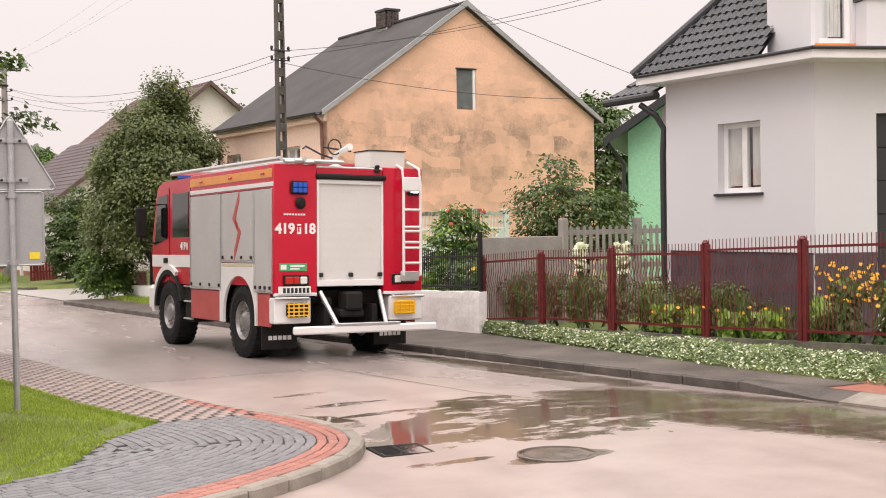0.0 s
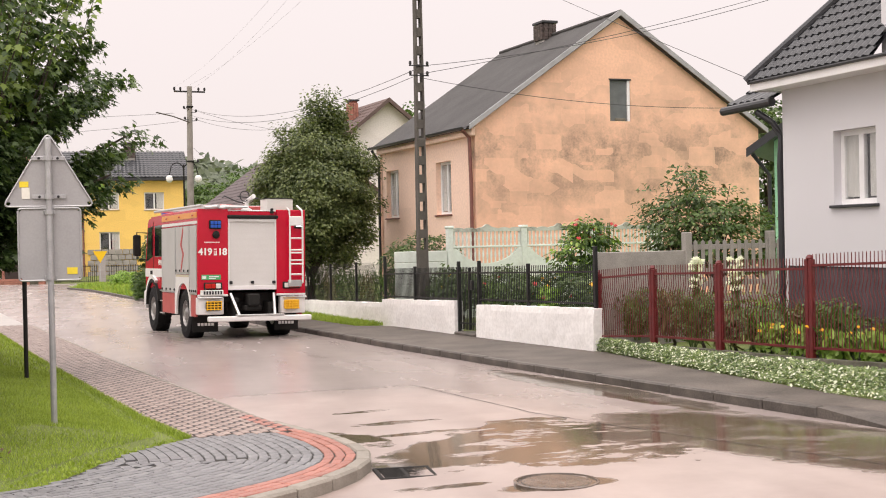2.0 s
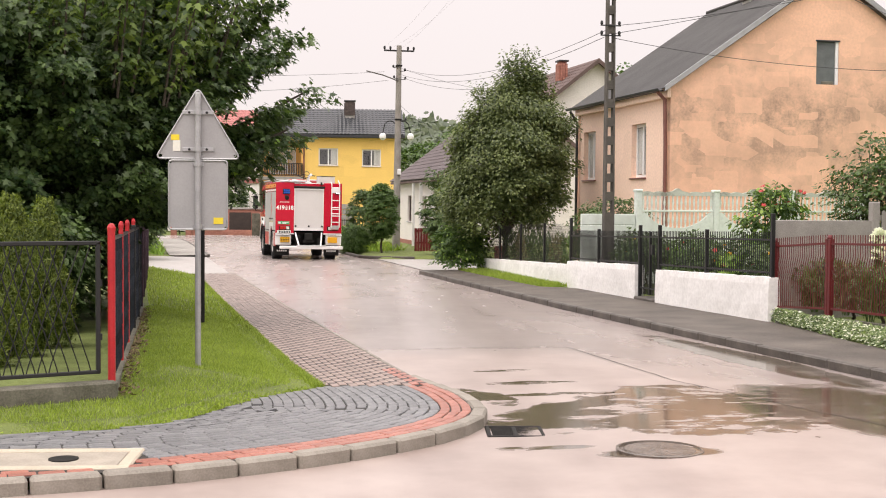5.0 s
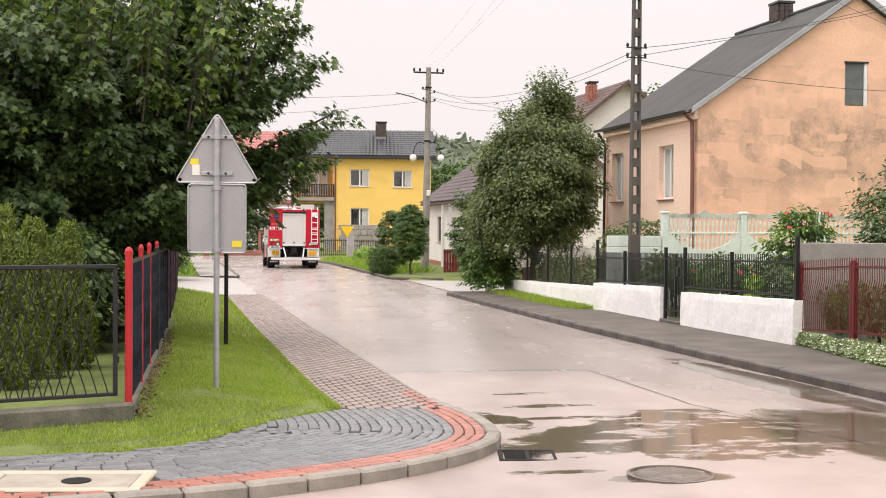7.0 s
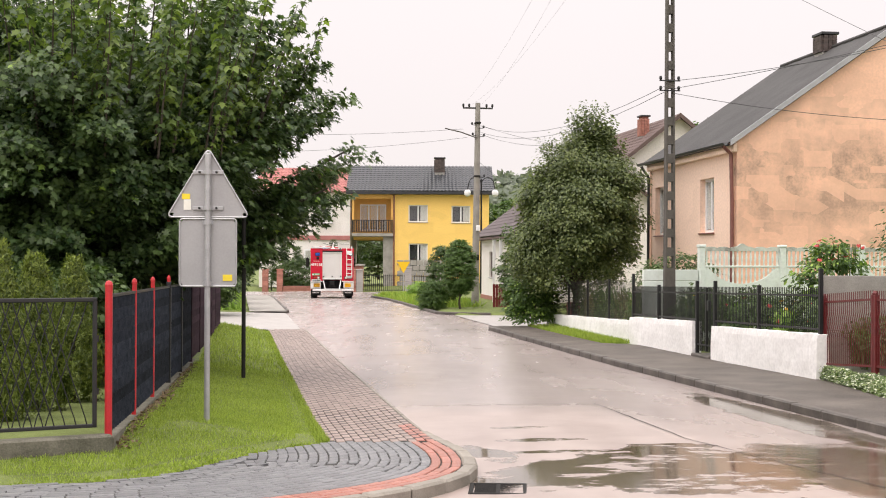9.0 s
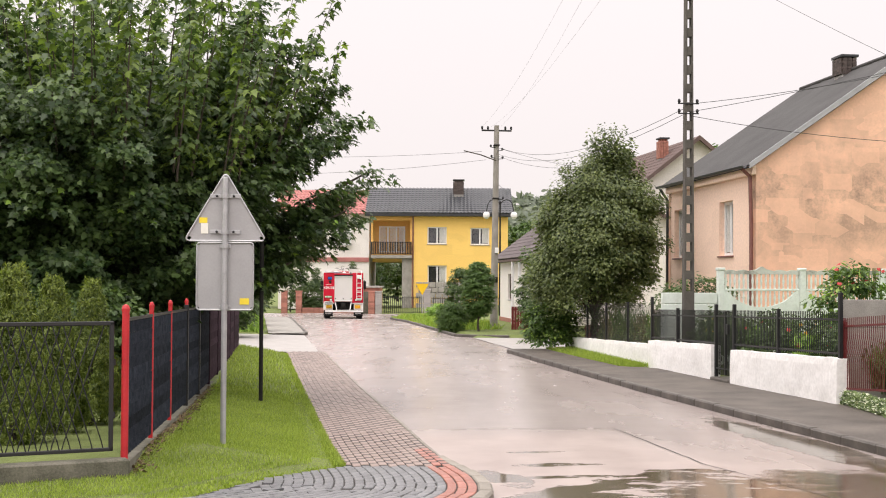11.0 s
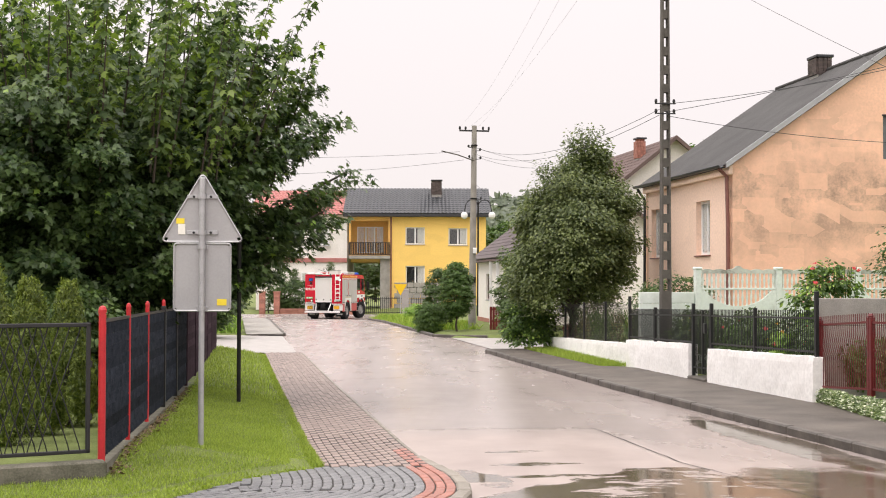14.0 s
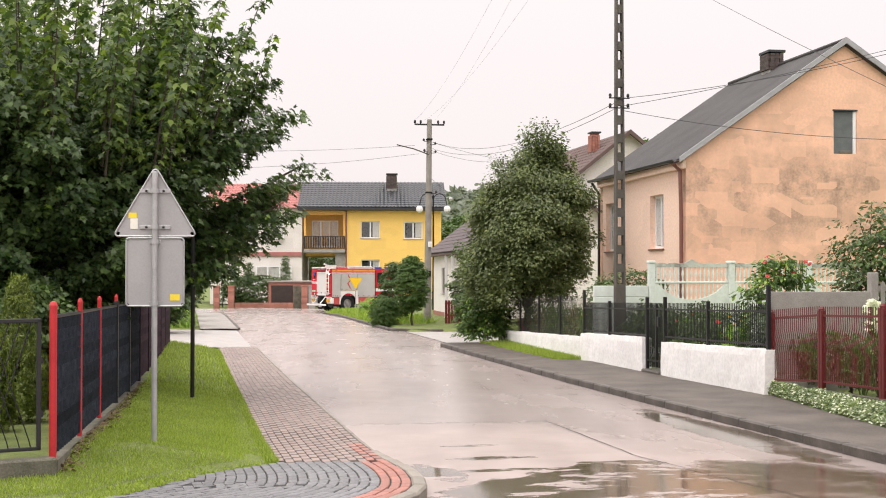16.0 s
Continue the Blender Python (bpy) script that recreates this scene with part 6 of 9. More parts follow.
def street_lamp():
    p = thing("street_lamp", pose(3.3, 75.0, -0.68), "street lamp with two white globes on curved arms", "street lamp")
    bm = bmesh.new()
    tube(bm, [(0, 0, 0), (0, 0, 7.6)], [0.08, 0.05], 10)
    part("post", bm, CHASSIS, p)
    for s in (-1, 1):
        bm = bmesh.new()
        tube(bm, [(0, 0, 7.2)] + [(s * (0.42 - 0.42 * math.cos(a)), 0, 7.2 + 0.5 * math.sin(a)) for a in np.linspace(0.3, 2.6, 8)] + [(s * 0.9, 0, 6.9)], 0.03, 8)
        arm = part("arm", bm, CHASSIS, p)
        bm = bmesh.new()
        lathe(bm, [(0.04, 0.46), (0.12, 0.44), (0.2, 0.36), (0.22, 0.25), (0.2, 0.12), (0.1, 0.02), (0.02, 0.0)], 14, Matrix.Translation((s * 0.9, 0, 6.45)))
        part("globe", bm, TRIM_WHITE, arm, "white glass globe")


lattice_pole()
far_pole()
street_lamp()


def line_frame(a, b):
    """Axes along a fence run from a to b in plan."""
    ang = math.atan2(b[1] - a[1], b[0] - a[0])
    return math.hypot(b[0] - a[0], b[1] - a[1]), math.degrees(ang)


def bar_fence_panel(parent, length, z0a, z0b, h, spacing, mat, rails=(0.12, 0.86), bar=0.008, wavy=False, spear=False, name="bar"):
    """Rails and upright bars over a run whose foot goes from z0a to z0b."""
    zf = lambda x: z0a + (z0b - z0a) * x / length  # noqa: E731
    for r in rails:
        bm = bmesh.new()
        prism(bm, [(0, zf(0) + r * h), (length, zf(length) + r * h), (length, zf(length) + r * h + 0.035), (0, zf(0) + r * h + 0.035)], -0.018, 0.018)
        part("rail", bm, mat, parent)
    n = int(length / spacing)
    for k in range(1, n):
        x = length * k / n
        z = zf(x)
        bm = bmesh.new()
        top = z + h * (1.07 if spear else 1.0)
        if wavy:
            pts = [(x, 0, z + 0.02), (x, 0, z + h * 0.42), (x + 0.022, 0.01, z + h * 0.52), (x - 0.022, -0.01, z + h * 0.66), (x + 0.012, 0, z + h * 0.78), (x, 0, z + h * 0.88), (x, 0, top)]
            tube(bm, pts, bar, 4)
        else:
            tube(bm, [(x, 0, z + 0.02), (x, 0, top)], bar, 4)
        part(name, bm, mat, parent)


def red_fence():
    posts = [(7.06, 15.35), (7.32, 13.5), (7.56, 11.55), (7.83, 9.35), (8.06, 7.45), (8.30, 5.5), (8.55, 3.4)]
    tops = [1.17, 1.28, 1.38, 1.48, 1.55, 1.62, 1.68]
    feet = [-0.10, 0.02, 0.07, 0.12, 0.19, 0.26, 0.33]
    f = thing("fence", Matrix(), "oxblood red wrought steel fence with wavy bars", "fence", "fences")
    for i, ((x, y), zt, zb) in enumerate(zip(posts, tops, feet)):
        bm = bmesh.new()
        for s in (-0.042, 0.042):
            box(bm, (s - 0.034, -0.04, zb - 0.1), (s + 0.034, 0.04, zt), 0.008)
        lathe(bm, [(0.05, zt), (0.055, zt + 0.02), (0.03, zt + 0.06), (0.01, zt + 0.065)], 10)
        o = part("fence_post", bm, RED_PAINT, f)
        o.matrix_basis = pose(x, y, 0, 0, 0, 97)
    for i in range(len(posts) - 1):
        L, ang = line_frame(posts[i], posts[i + 1])
        e = part("panel", bmesh.new(), RED_PAINT, f)
        e.matrix_basis = pose(*posts[i], 0, 0, 0, ang)
        bar_fence_panel(e, L, feet[i] + 0.06, feet[i + 1] + 0.06, tops[i] - feet[i] - 0.08, 0.072, RED_PAINT, (0.02, 0.93), 0.0085, True, True)
    # low stone footing under it
    s = thing("footing", Matrix(), "mossy low concrete footing under the fence", "footing", kind="structure")
    for i in range(1, len(posts) - 1):
        L, ang = line_frame(posts[i], posts[i + 1])
        bm = bmesh.new()
        prism(bm, [(0, feet[i] - 0.25), (L, feet[i + 1] - 0.25), (L, feet[i + 1] - 0.04), (0, feet[i] - 0.04)], -0.06, 0.06)
        o = part("footing_block", bm, MOSSY, s)
        o.matrix_basis = pose(*posts[i], 0, 0, 0, ang)


red_fence()


def wall_x(y):
    return 7.0 - 0.139 * (y - 15.2)


def uneven_wall(parent, a, ang, L, ba, bb, za, zb, thick=0.26):
    """A thick plastered wall with bulging faces and a worn top edge."""
    nx, nz = max(4, int(L / 0.09)), 8
    verts, faces = [], []
    prof = [(-1, k / nz) for k in range(nz + 1)] + [(1, 1 - k / nz) for k in range(nz + 1)]
    for i in range(nx + 1):
        x = L * i / nx
        zb0, zt0 = ba + (bb - ba) * i / nx, za + (zb - za) * i / nx
        for s, f in prof:
            b1 = noise.noise((x * 1.3 + a[1], f * 1.5, s * 3)) * 0.026 + noise.noise((x * 4 + a[1], f * 3, s * 3)) * 0.014
            edge = 0.012 if f > 0.97 else 0.0
            if i in (0, nx):
                b1 -= 0.015
            verts.append((x, s * (thick / 2 - edge + b1), zb0 + (zt0 - zb0) * f + ((0.02 * noise.noise((x * 2.3, a[1], s)) + 0.012 * noise.noise((x * 9, a[1], s))) if f > 0.9 else 0)))
    n = len(prof)
    for i in range(nx):
        for k in range(n - 1):
            faces.append((i * n + k, (i + 1) * n + k, (i + 1) * n + k + 1, i * n + k + 1))
    faces.append(tuple(range(n))[::-1])
    faces.append(tuple(nx * n + k for k in range(n)))
    o = raw_mesh("wall_body", verts, faces, WHITEWASH, parent)
    o.matrix_basis = pose(*a, 0, 0, 0, ang)
    return o


def white_wall():
    w = thing("garden_wall", Matrix(), "whitewashed low garden wall with uneven faces", "wall", "garden walls")
    runs = [(15.2, 20.35, 0.53, 0.39), (21.55, 26.3, 0.43, 0.29)]
    for y0, y1, za, zb in runs:
        a, b = (wall_x(y0), y0), (wall_x(y1), y1)
        L, ang = line_frame(a, b)
        uneven_wall(w, a, ang, L, road_z(y0) - 0.08, road_z(y1) - 0.08, za, zb)
    w2 = thing("garden_wall", Matrix(), "low whitewashed wall beside the grass verge", "wall", "garden walls")
    a, b = (wall_x(26.35) + 0.02, 26.35), (4.25, 36.2)
    L, ang = line_frame(a, b)
    uneven_wall(w2, a, ang, L, -0.75, -0.75, 0.20, -0.08)
    # dark mesh fence on it
    f = thing("fence", pose(*a, 0, 0, 0, ang), "dark wire mesh fence on the low wall", "fence", "fences")
    for k in range(5):
        bm = bmesh.new()
        box(bm, (L * k / 4 - 0.03, -0.03, -0.2), (L * k / 4 + 0.03, 0.03, 1.32 - 0.28 * k / 4), 0.006)
        part("fence_post", bm, BLACK_METAL, f)
    bm = bmesh.new()
    for k in range(110):
        x = L * k / 110
        for s in (-1, 1):
            xb = x + s * 1.0
            z0, z1 = 0.2 - 0.3 * x / L, 1.26 - 0.28 * x / L
            if 0 < xb < L:
                tube(bm, [(x, 0.004 * s, z0), (xb, 0.004 * s, z1)], 0.0045, 3, cap=False)
    tagged(part("wire_mesh", bm, BLACK_METAL, f), kind="stuff")


white_wall()


def black_fence():
    f = thing("fence", Matrix(), "black steel bar fence on the white wall", "fence", "fences")
    ys = [15.25, 18.0, 20.3]
    segs = [(15.3, 18.0), (18.0, 20.35), (21.55, 24.2), (24.2, 26.3)]
    zt = lambda y: 0.53 - 0.022 * (y - 15.2)  # noqa: E731
    for y0, y1 in segs:
        a, b = (wall_x(y0), y0), (wall_x(y1), y1)
        L, ang = line_frame(a, b)
        e = part("panel", bmesh.new(), BLACK_METAL, f)
        e.matrix_basis = pose(*a, 0, 0, 0, ang)
        bar_fence_panel(e, L, zt(y0) + 0.02, zt(y1) + 0.02, 0.80, 0.078, BLACK_METAL, (0.06, 0.80), 0.010)
    for y, up in ((15.28, 1.15), (18.0, 0.86), (20.38, 0.95), (21.5, 0.95), (24.2, 0.86), (26.32, 1.15)):
        bm = bmesh.new()
        z0 = zt(y) - (0.75 if 20 < y < 22 else 0.05)
        box(bm, (-0.035, -0.035, z0), (0.035, 0.035, zt(y) + up), 0.006)
        o = part("fence_post", bm, BLACK_METAL, f)
        o.matrix_basis = pose(wall_x(y), y, 0, 0, 0, 98)
    a, b = (wall_x(20.42), 20.42), (wall_x(21.46), 21.46)
    L, ang = line_frame(a, b)
    g = thing("garden_gate", pose(*a, 0, 0, 0, ang), "closed black steel bar garden gate", "gate")
    bar_fence_panel(g, L, -0.22, -0.24, 1.45, 0.08, BLACK_METAL, (0.10, 0.90), 0.012)
    bm = bmesh.new()
    box(bm, (0.46, -0.025, -0.2), (0.52, 0.025, 1.2))
    box(bm, (0.3, -0.03, 0.70), (0.42, 0.03, 0.92), 0.006)
    part("lock_box", bm, BLACK_METAL, g)
    st = thing("doorstep", pose(*a, 0, 0, 0, ang), "dark concrete step at the gate", "step")
    bm = bmesh.new()
    box(bm, (-0.02, -0.3, -0.62), (L + 0.02, 0.16, -0.27), 0.02)
    part("slab", bm, KERB_DARK, st)


black_fence()


def concrete_fence():
    """Pale mint cast panels with balusters and a scalloped crest."""
    ax, ay, ang = 7.2, 26.12, 11.0
    f = thing("fence", pose(ax, ay, 0, 0, 0, ang), "pale mint cast concrete fence with balusters", "fence", "fences")
    W = 2.28
    for k in range(4):
        bm = bmesh.new()
        box(bm, (k * W - 0.08, -0.09, -0.5), (k * W + 0.08, 0.09, 2.16), 0.015)
        box(bm, (k * W - 0.1, -0.11, 2.13), (k * W + 0.1, 0.11, 2.21), 0.02)
        part("fence_post", bm, MINT, f)
    for k in range(3):
        x0, x1 = k * W + 0.085, (k + 1) * W - 0.085
        mid = (x0 + x1) / 2
        bm = bmesh.new()
        box(bm, (x0, -0.04, -0.5), (x1, 0.04, 0.80), 0.01)
        part("slab", bm, MINT, f)
        # lower slab whose top edge sweeps down in a bow
        top = [(x, 1.60 - 0.42 * max(0.0, 1 - ((x - mid) / 0.92) ** 2) ** 0.7) for x in np.linspace(x0, x1, 25)]
        bm = bmesh.new()
        for (xa, za), (xb, zb) in zip(top, top[1:]):
            prism(bm, [(xa, 0.804), (xb, 0.804), (xb, zb), (xa, za)], -0.04, 0.04)
        bmesh.ops.remove_doubles(bm, verts=bm.verts[:], dist=1e-4)
        part("slab", bm, MINT, f)
        bm = bmesh.new()
        box(bm, (x0, -0.035, 1.605), (x1, 0.035, 1.66), 0.01)
        part("rail", bm, MINT, f)
        n = 17
        for j in range(n):
            x = x0 + (x1 - x0) * (j + 0.5) / n
            zb = 1.60 - 0.42 * max(0.0, 1 - ((x - mid) / 0.92) ** 2) ** 0.7
            for z0, z1 in ((zb, 1.603), (1.66, 2.05)):
                if z1 - z0 < 0.05:
                    continue
                bm = bmesh.new()
                lathe(bm, [(0.03, z0), (0.022, z0 + (z1 - z0) * 0.2), (0.035, z0 + (z1 - z0) * 0.5), (0.022, z0 + (z1 - z0) * 0.8), (0.03, z1)], 6, Matrix.Translation((x, 0, 0)))
                part("baluster", bm, MINT, f)
        bm = bmesh.new()
        crest = [(x, 2.12 + 0.035 * abs(math.sin((x - x0) * math.pi * 6 / (x1 - x0))) + 0.12 * math.exp(-((x - mid) / 0.1) ** 2)) for x in np.linspace(x0, x1, 49)]
        for (xa, za), (xb, zb) in zip(crest, crest[1:]):
            prism(bm, [(xa, 2.04), (xb, 2.04), (xb, zb), (xa, za)], -0.035, 0.035)
        bmesh.ops.remove_doubles(bm, verts=bm.verts[:], dist=1e-4)
        part("crest", bm, MINT_OLD, f, "scalloped crest dark with lichen")
    w = thing("garden_wall", pose(5.62, 25.86, 0, 0, 0, 9.5), "pale mint concrete slab wall", "wall", "garden walls")
    for r in range(7):
        bm = bmesh.new()
        box(bm, (0, -0.05, -0.5 + r * 0.294), (1.5, 0.05, -0.5 + (r + 1) * 0.294 - 0.008), 0.012)
        part("slab", bm, MINT, w)


concrete_fence()


def grey_slat_fence():
    w = thing("garden_wall", pose(7.08, 15.45, 0, 0, 0, 3), "plain grey concrete slab wall", "wall", "garden walls")
    for r in range(4):
        bm = bmesh.new()
        box(bm, (0, -0.04, -0.4 + r * 0.49), (1.86, 0.04, -0.4 + (r + 1) * 0.49 - 0.004), 0.01)
        part("slab", bm, CONCRETE, w)
    f = thing("fence", pose(8.98, 15.55, 0, 0, 0, 8), "grey concrete slat fence", "fence", "fences")
    for x in (0, 1.95):
        bm = bmesh.new()
        box(bm, (x - 0.075, -0.08, -0.3), (x + 0.075, 0.08, 1.90), 0.015)
        part("fence_post", bm, CONCRETE, f)
    for x0 in (0.08, 2.03):
        for z0, z1 in ((0.55, 1.02), (1.10, 1.72)):
            for r in (z0, z1 - 0.16):
                bm = bmesh.new()
                box(bm, (x0, -0.035, r), (x0 + 1.8, 0.035, r + 0.1), 0.008)
                part("rail", bm, CONCRETE, f)
            for k in range(11):
                bm = bmesh.new()
                xx = x0 + 0.05 + k * 0.168
                prism(bm, [(xx, z0 + 0.02), (xx + 0.085, z0 + 0.02), (xx + 0.085, z1 - 0.01), (xx + 0.042, z1 + 0.03), (xx, z1 - 0.01)], -0.045, -0.036)
                part("slat", bm, CONCRETE, f)
        bm = bmesh.new()
        box(bm, (x0, -0.035, -0.3), (x0 + 1.8, 0.035, 0.5), 0.01)
        part("slab", bm, CONCRETE, f)


grey_slat_fence()


def left_fence():
    posts = [(-2.93, 5.28), (-3.19, 7.41), (-3.47, 9.6), (-3.76, 11.97)]
    f = thing("fence", Matrix(), "red steel posts with dark woven privacy panels", "fence", "fences")
    foot = lambda y: 0.15 - 0.022 * (y - 5.2)  # noqa: E731
    for i, (x, y) in enumerate(posts):
        bm = bmesh.new()
        zt = 1.56 - 0.008 * (y - 5.2)
        r = 0.035 if i == 0 else 0.026
        tube(bm, [(0, 0, foot(y) - 0.15), (0, 0, zt)], r, 14)
        lathe(bm, [(r * 1.1, zt), (r * 1.15, zt + 0.03), (r * 0.8, zt + 0.06), (0.008, zt + 0.07)], 14)
        o = part("fence_post", bm, RED_POST, f)
        o.matrix_basis = pose(x, y, 0)
    run = posts + [(-4.05, 14.3), (-4.4, 17.0), (-4.8, 20.0), (-5.2, 23.0), (-5.6, 26.0), (-6.1, 29.5), (-6.55, 33.0)]
    strip = grained("woven_dark_strip", (0.006, 0.008, 0.013), (0.030, 0.036, 0.050), 9, 60, 0.85, relief=0.3, vary=0.45, spec=0.15)
    plum = grained("plum_lath", (0.030, 0.017, 0.024), (0.06, 0.036, 0.05), 5, 60, 0.85, relief=0.2, vary=0.3, spec=0.15)
    for i in range(len(run) - 1):
        a, b = run[i], run[i + 1]
        L, ang = line_frame(a, b)
        holder = f
        if i >= 3:
            bm = bmesh.new()
            box(bm, (-0.035, -0.035, foot(a[1]) - 0.2), (0.035, 0.035, 1.48 - 0.012 * (a[1] - 12)), 0.006)
            o = part("fence_post", bm, BLACK_METAL if i < 5 else plum, f)
            o.matrix_basis = pose(*a, 0, 0, 0, ang)
        e = part("panel", bmesh.new(), strip, f)
        e.matrix_basis = pose(*a, 0, 0, 0, ang)
        za, zb = foot(a[1]) + 0.03, foot(b[1]) + 0.03
        top_a, top_b = 1.47 - 0.011 * (a[1] - 5), 1.47 - 0.011 * (b[1] - 5)
        n = 11
        for r in range(n):
            bm = bmesh.new()
            fa, fb = r / n, (r + 1) / n - 0.003
            m = 26
            yo = 0.008 if r % 2 else -0.008
            pts = [(L * k / m, (0.016 if (k + r) % 2 else -0.016)) for k in range(m + 1)]
            for (xa, ya), (xb, yb) in zip(pts, pts[1:]):
                def zz(x, fr):
                    return (za + (top_a - za) * fr) * (1 - x / L) + (zb + (top_b - zb) * fr) * x / L
                lo0, hi0, lo1, hi1 = zz(xa, fa), zz(xa, fb), zz(xb, fa), zz(xb, fb)
                v = [bm.verts.new(p) for p in ((xa, ya - 0.004, lo0), (xb, yb - 0.004, lo1), (xb, yb - 0.004, hi1), (xa, ya - 0.004, hi0), (xa, ya + 0.004, lo0), (xb, yb + 0.004, lo1), (xb, yb + 0.004, hi1), (xa, ya + 0.004, hi0))]
                for q in ((0, 1, 2, 3), (7, 6, 5, 4), (3, 2, 6, 7), (0, 4, 5, 1)):
                    bm.faces.new([v[t] for t in q])
            bmesh.ops.remove_doubles(bm, verts=bm.verts[:], dist=1e-4)
            part("strip", bm, strip if i < 5 else plum, e)
        bm = bmesh.new()
        prism(bm, [(0, top_a), (L, top_b), (L, top_b + 0.03), (0, top_a + 0.03)], -0.018, 0.018)
        part("rail", bm, BLACK_METAL, e)
        bm = bmesh.new()
        prism(bm, [(0, za - 0.34), (L, zb - 0.34), (L, zb - 0.05), (0, za - 0.05)], -0.05, 0.05)
        o = part("footing_block", bm, MOSSY, f)
        o.matrix_basis = pose(*a, 0, 0, 0, ang)
    # wire gate fence along the side street
    a = (-3.0, 5.20)
    g = thing("fence", pose(*a, 0, 0, 0, 206), "black framed fence of slanted wires on a concrete base", "fence", "fences")
    L = 3.4
    for lo, hi in (((0.02, -0.02, 1.43), (L, 0.02, 1.47)), ((0.02, -0.02, 0.24), (L, 0.02, 0.275)), ((0.02, -0.02, 0.24), (0.06, 0.02, 1.46)), ((L - 0.04, -0.02, 0.24), (L, 0.02, 1.46))):
        bm = bmesh.new()
        box(bm, lo, hi, 0.006)
        part("rail", bm, BLACK_METAL, g)
    for k in range(38):
        for way in (-1, 1):
            x = -0.2 + k * 0.1
            ends = [(x - way * 0.19, 0.012 * way, 0.26), (x - way * 0.17, 0.012 * way, 0.34), (x + way * 0.17, 0.012 * way, 1.36), (x + way * 0.19, 0.012 * way, 1.44)]
            if min(q[0] for q in ends) > 0.05 and max(q[0] for q in ends) < L - 0.05:
                bm = bmesh.new()
                tube(bm, ends, 0.006, 5)
                part("bar", bm, BLACK_METAL, g)
    for z in (0.55, 1.05):
        bm = bmesh.new()
        lathe(bm, [(0.02, z), (0.02, z + 0.06)], 8, Matrix.Translation((0.02, 0, 0)))
        part("hinge", bm, BLACK_METAL, g)
    bm = bmesh.new()
    box(bm, (-0.12, -0.09, -0.25), (L, 0.09, 0.17), 0.02)
    part("footing_block", bm, MOSSY, g)


left_fence()


def far_gates():
    """Brick gate pillars, walls and bar gates where the street ends."""
    Y = 84.0
    zr = -0.73
    for i, (x, w, h, mat) in enumerate(((-11.9, 0.42, 1.75, BRICK_RED), (-10.85, 0.42, 1.7, BRICK_RED), (-5.6, 0.45, 1.7, BRICK_RED), (-5.1, 0.45, 1.6, CONCRETE_LIGHT), (-1.6, 0.45, 1.8, CONCRETE_LIGHT))):
        FAR.append(p := thing("gate_pillar", pose(x, Y, zr), "brick gate pillar with a flat cap" if mat is BRICK_RED else "pale concrete gate pillar", "pillar", "gate pillars"))
        for r in range(int(h / 0.16)):
            bm = bmesh.new()
            box(bm, (-w / 2, -w / 2, r * 0.16), (w / 2, w / 2, r * 0.16 + 0.152), 0.008)
            part("course", bm, mat, p)
        bm = bmesh.new()
        box(bm, (-w / 2 - 0.05, -w / 2 - 0.05, int(h / 0.16) * 0.16), (w / 2 + 0.05, w / 2 + 0.05, int(h / 0.16) * 0.16 + 0.07), 0.015)
        part("cap", bm, mat, p)
    w = thing("garden_wall", pose(-10.6, Y, zr), "low red brick wall with a dark hedge behind", "wall", "garden walls")
    for r in range(3):
        for k in range(10):
            bm = bmesh.new()
            box(bm, (k * 0.42, -0.12, r * 0.15), (k * 0.42 + 0.41, 0.12, r * 0.15 + 0.142), 0.008)
            part("brick", bm, BRICK_RED, w)
    g = thing("gate", pose(-4.8, Y, zr), "dark steel bar gate of the yellow house", "gate")
    bar_fence_panel(g, 2.95, 0.05, 0.05, 1.25, 0.14, BLACK_METAL, (0.08, 0.9), 0.02)
    g2 = thing("gate", pose(-1.3, Y, zr), "dark steel bar fence of the yellow house", "fence")
    bar_fence_panel(g2, 6.0, 0.05, 0.05, 1.2, 0.16, BLACK_METAL, (0.08, 0.9), 0.02)
    gd = thing("garage", pose(-7.85, 84.6, zr - 0.1), "brick garage with dark brown doors and plants on its roof", "garage")
    bm = bmesh.new()
    box(bm, (-0.4, 0, 0), (2.8, 3.5, 2.0), 0.02)
    part("wall", bm, BRICK_RED, gd)
    dark_door = grained("dark_brown_door", (0.022, 0.014, 0.011), (0.045, 0.03, 0.024), 5, 50, 0.6, relief=0.2)
    for nm, mt, lo, hi in (("door", dark_door, (-0.2, -0.05, 0.03), (1.35, -0.005, 1.78)), ("stone_panel", MOSSY, (1.40, -0.06, 0.0), (2.05, -0.005, 1.72)), ("door", dark_door, (2.1, -0.05, 0.03), (2.6, -0.005, 1.78)), ("roof_slab", CONCRETE, (-0.5, -0.12, 2.003), (2.9, 3.6, 2.12))):
        bm = bmesh.new()
        box(bm, lo, hi, 0.01)
        part(nm, bm, mt, gd)
    # red slat fence before the low house
    FAR.extend((w, g, g2, gd))
    rf = thing("fence", pose(2.95, 51.5, -0.22, 0, 0, 4), "dull red wooden slat fence", "fence", "fences")
    for k in range(9):
        bm = bmesh.new()
        box(bm, (k * 0.13, -0.015, -0.25), (k * 0.13 + 0.115, 0.015, 0.82), 0.01)
        part("slat", bm, RED_PAINT, rf)
    for z in (0.1, 0.65):
        bm = bmesh.new()
        box(bm, (0, 0.016, z), (1.2, 0.05, z + 0.08))
        part("rail", bm, RED_PAINT, rf)
    copy_thing(rf, pose(5.0, 38.5, road_z(38), 0, 0, 60))


far_gates()


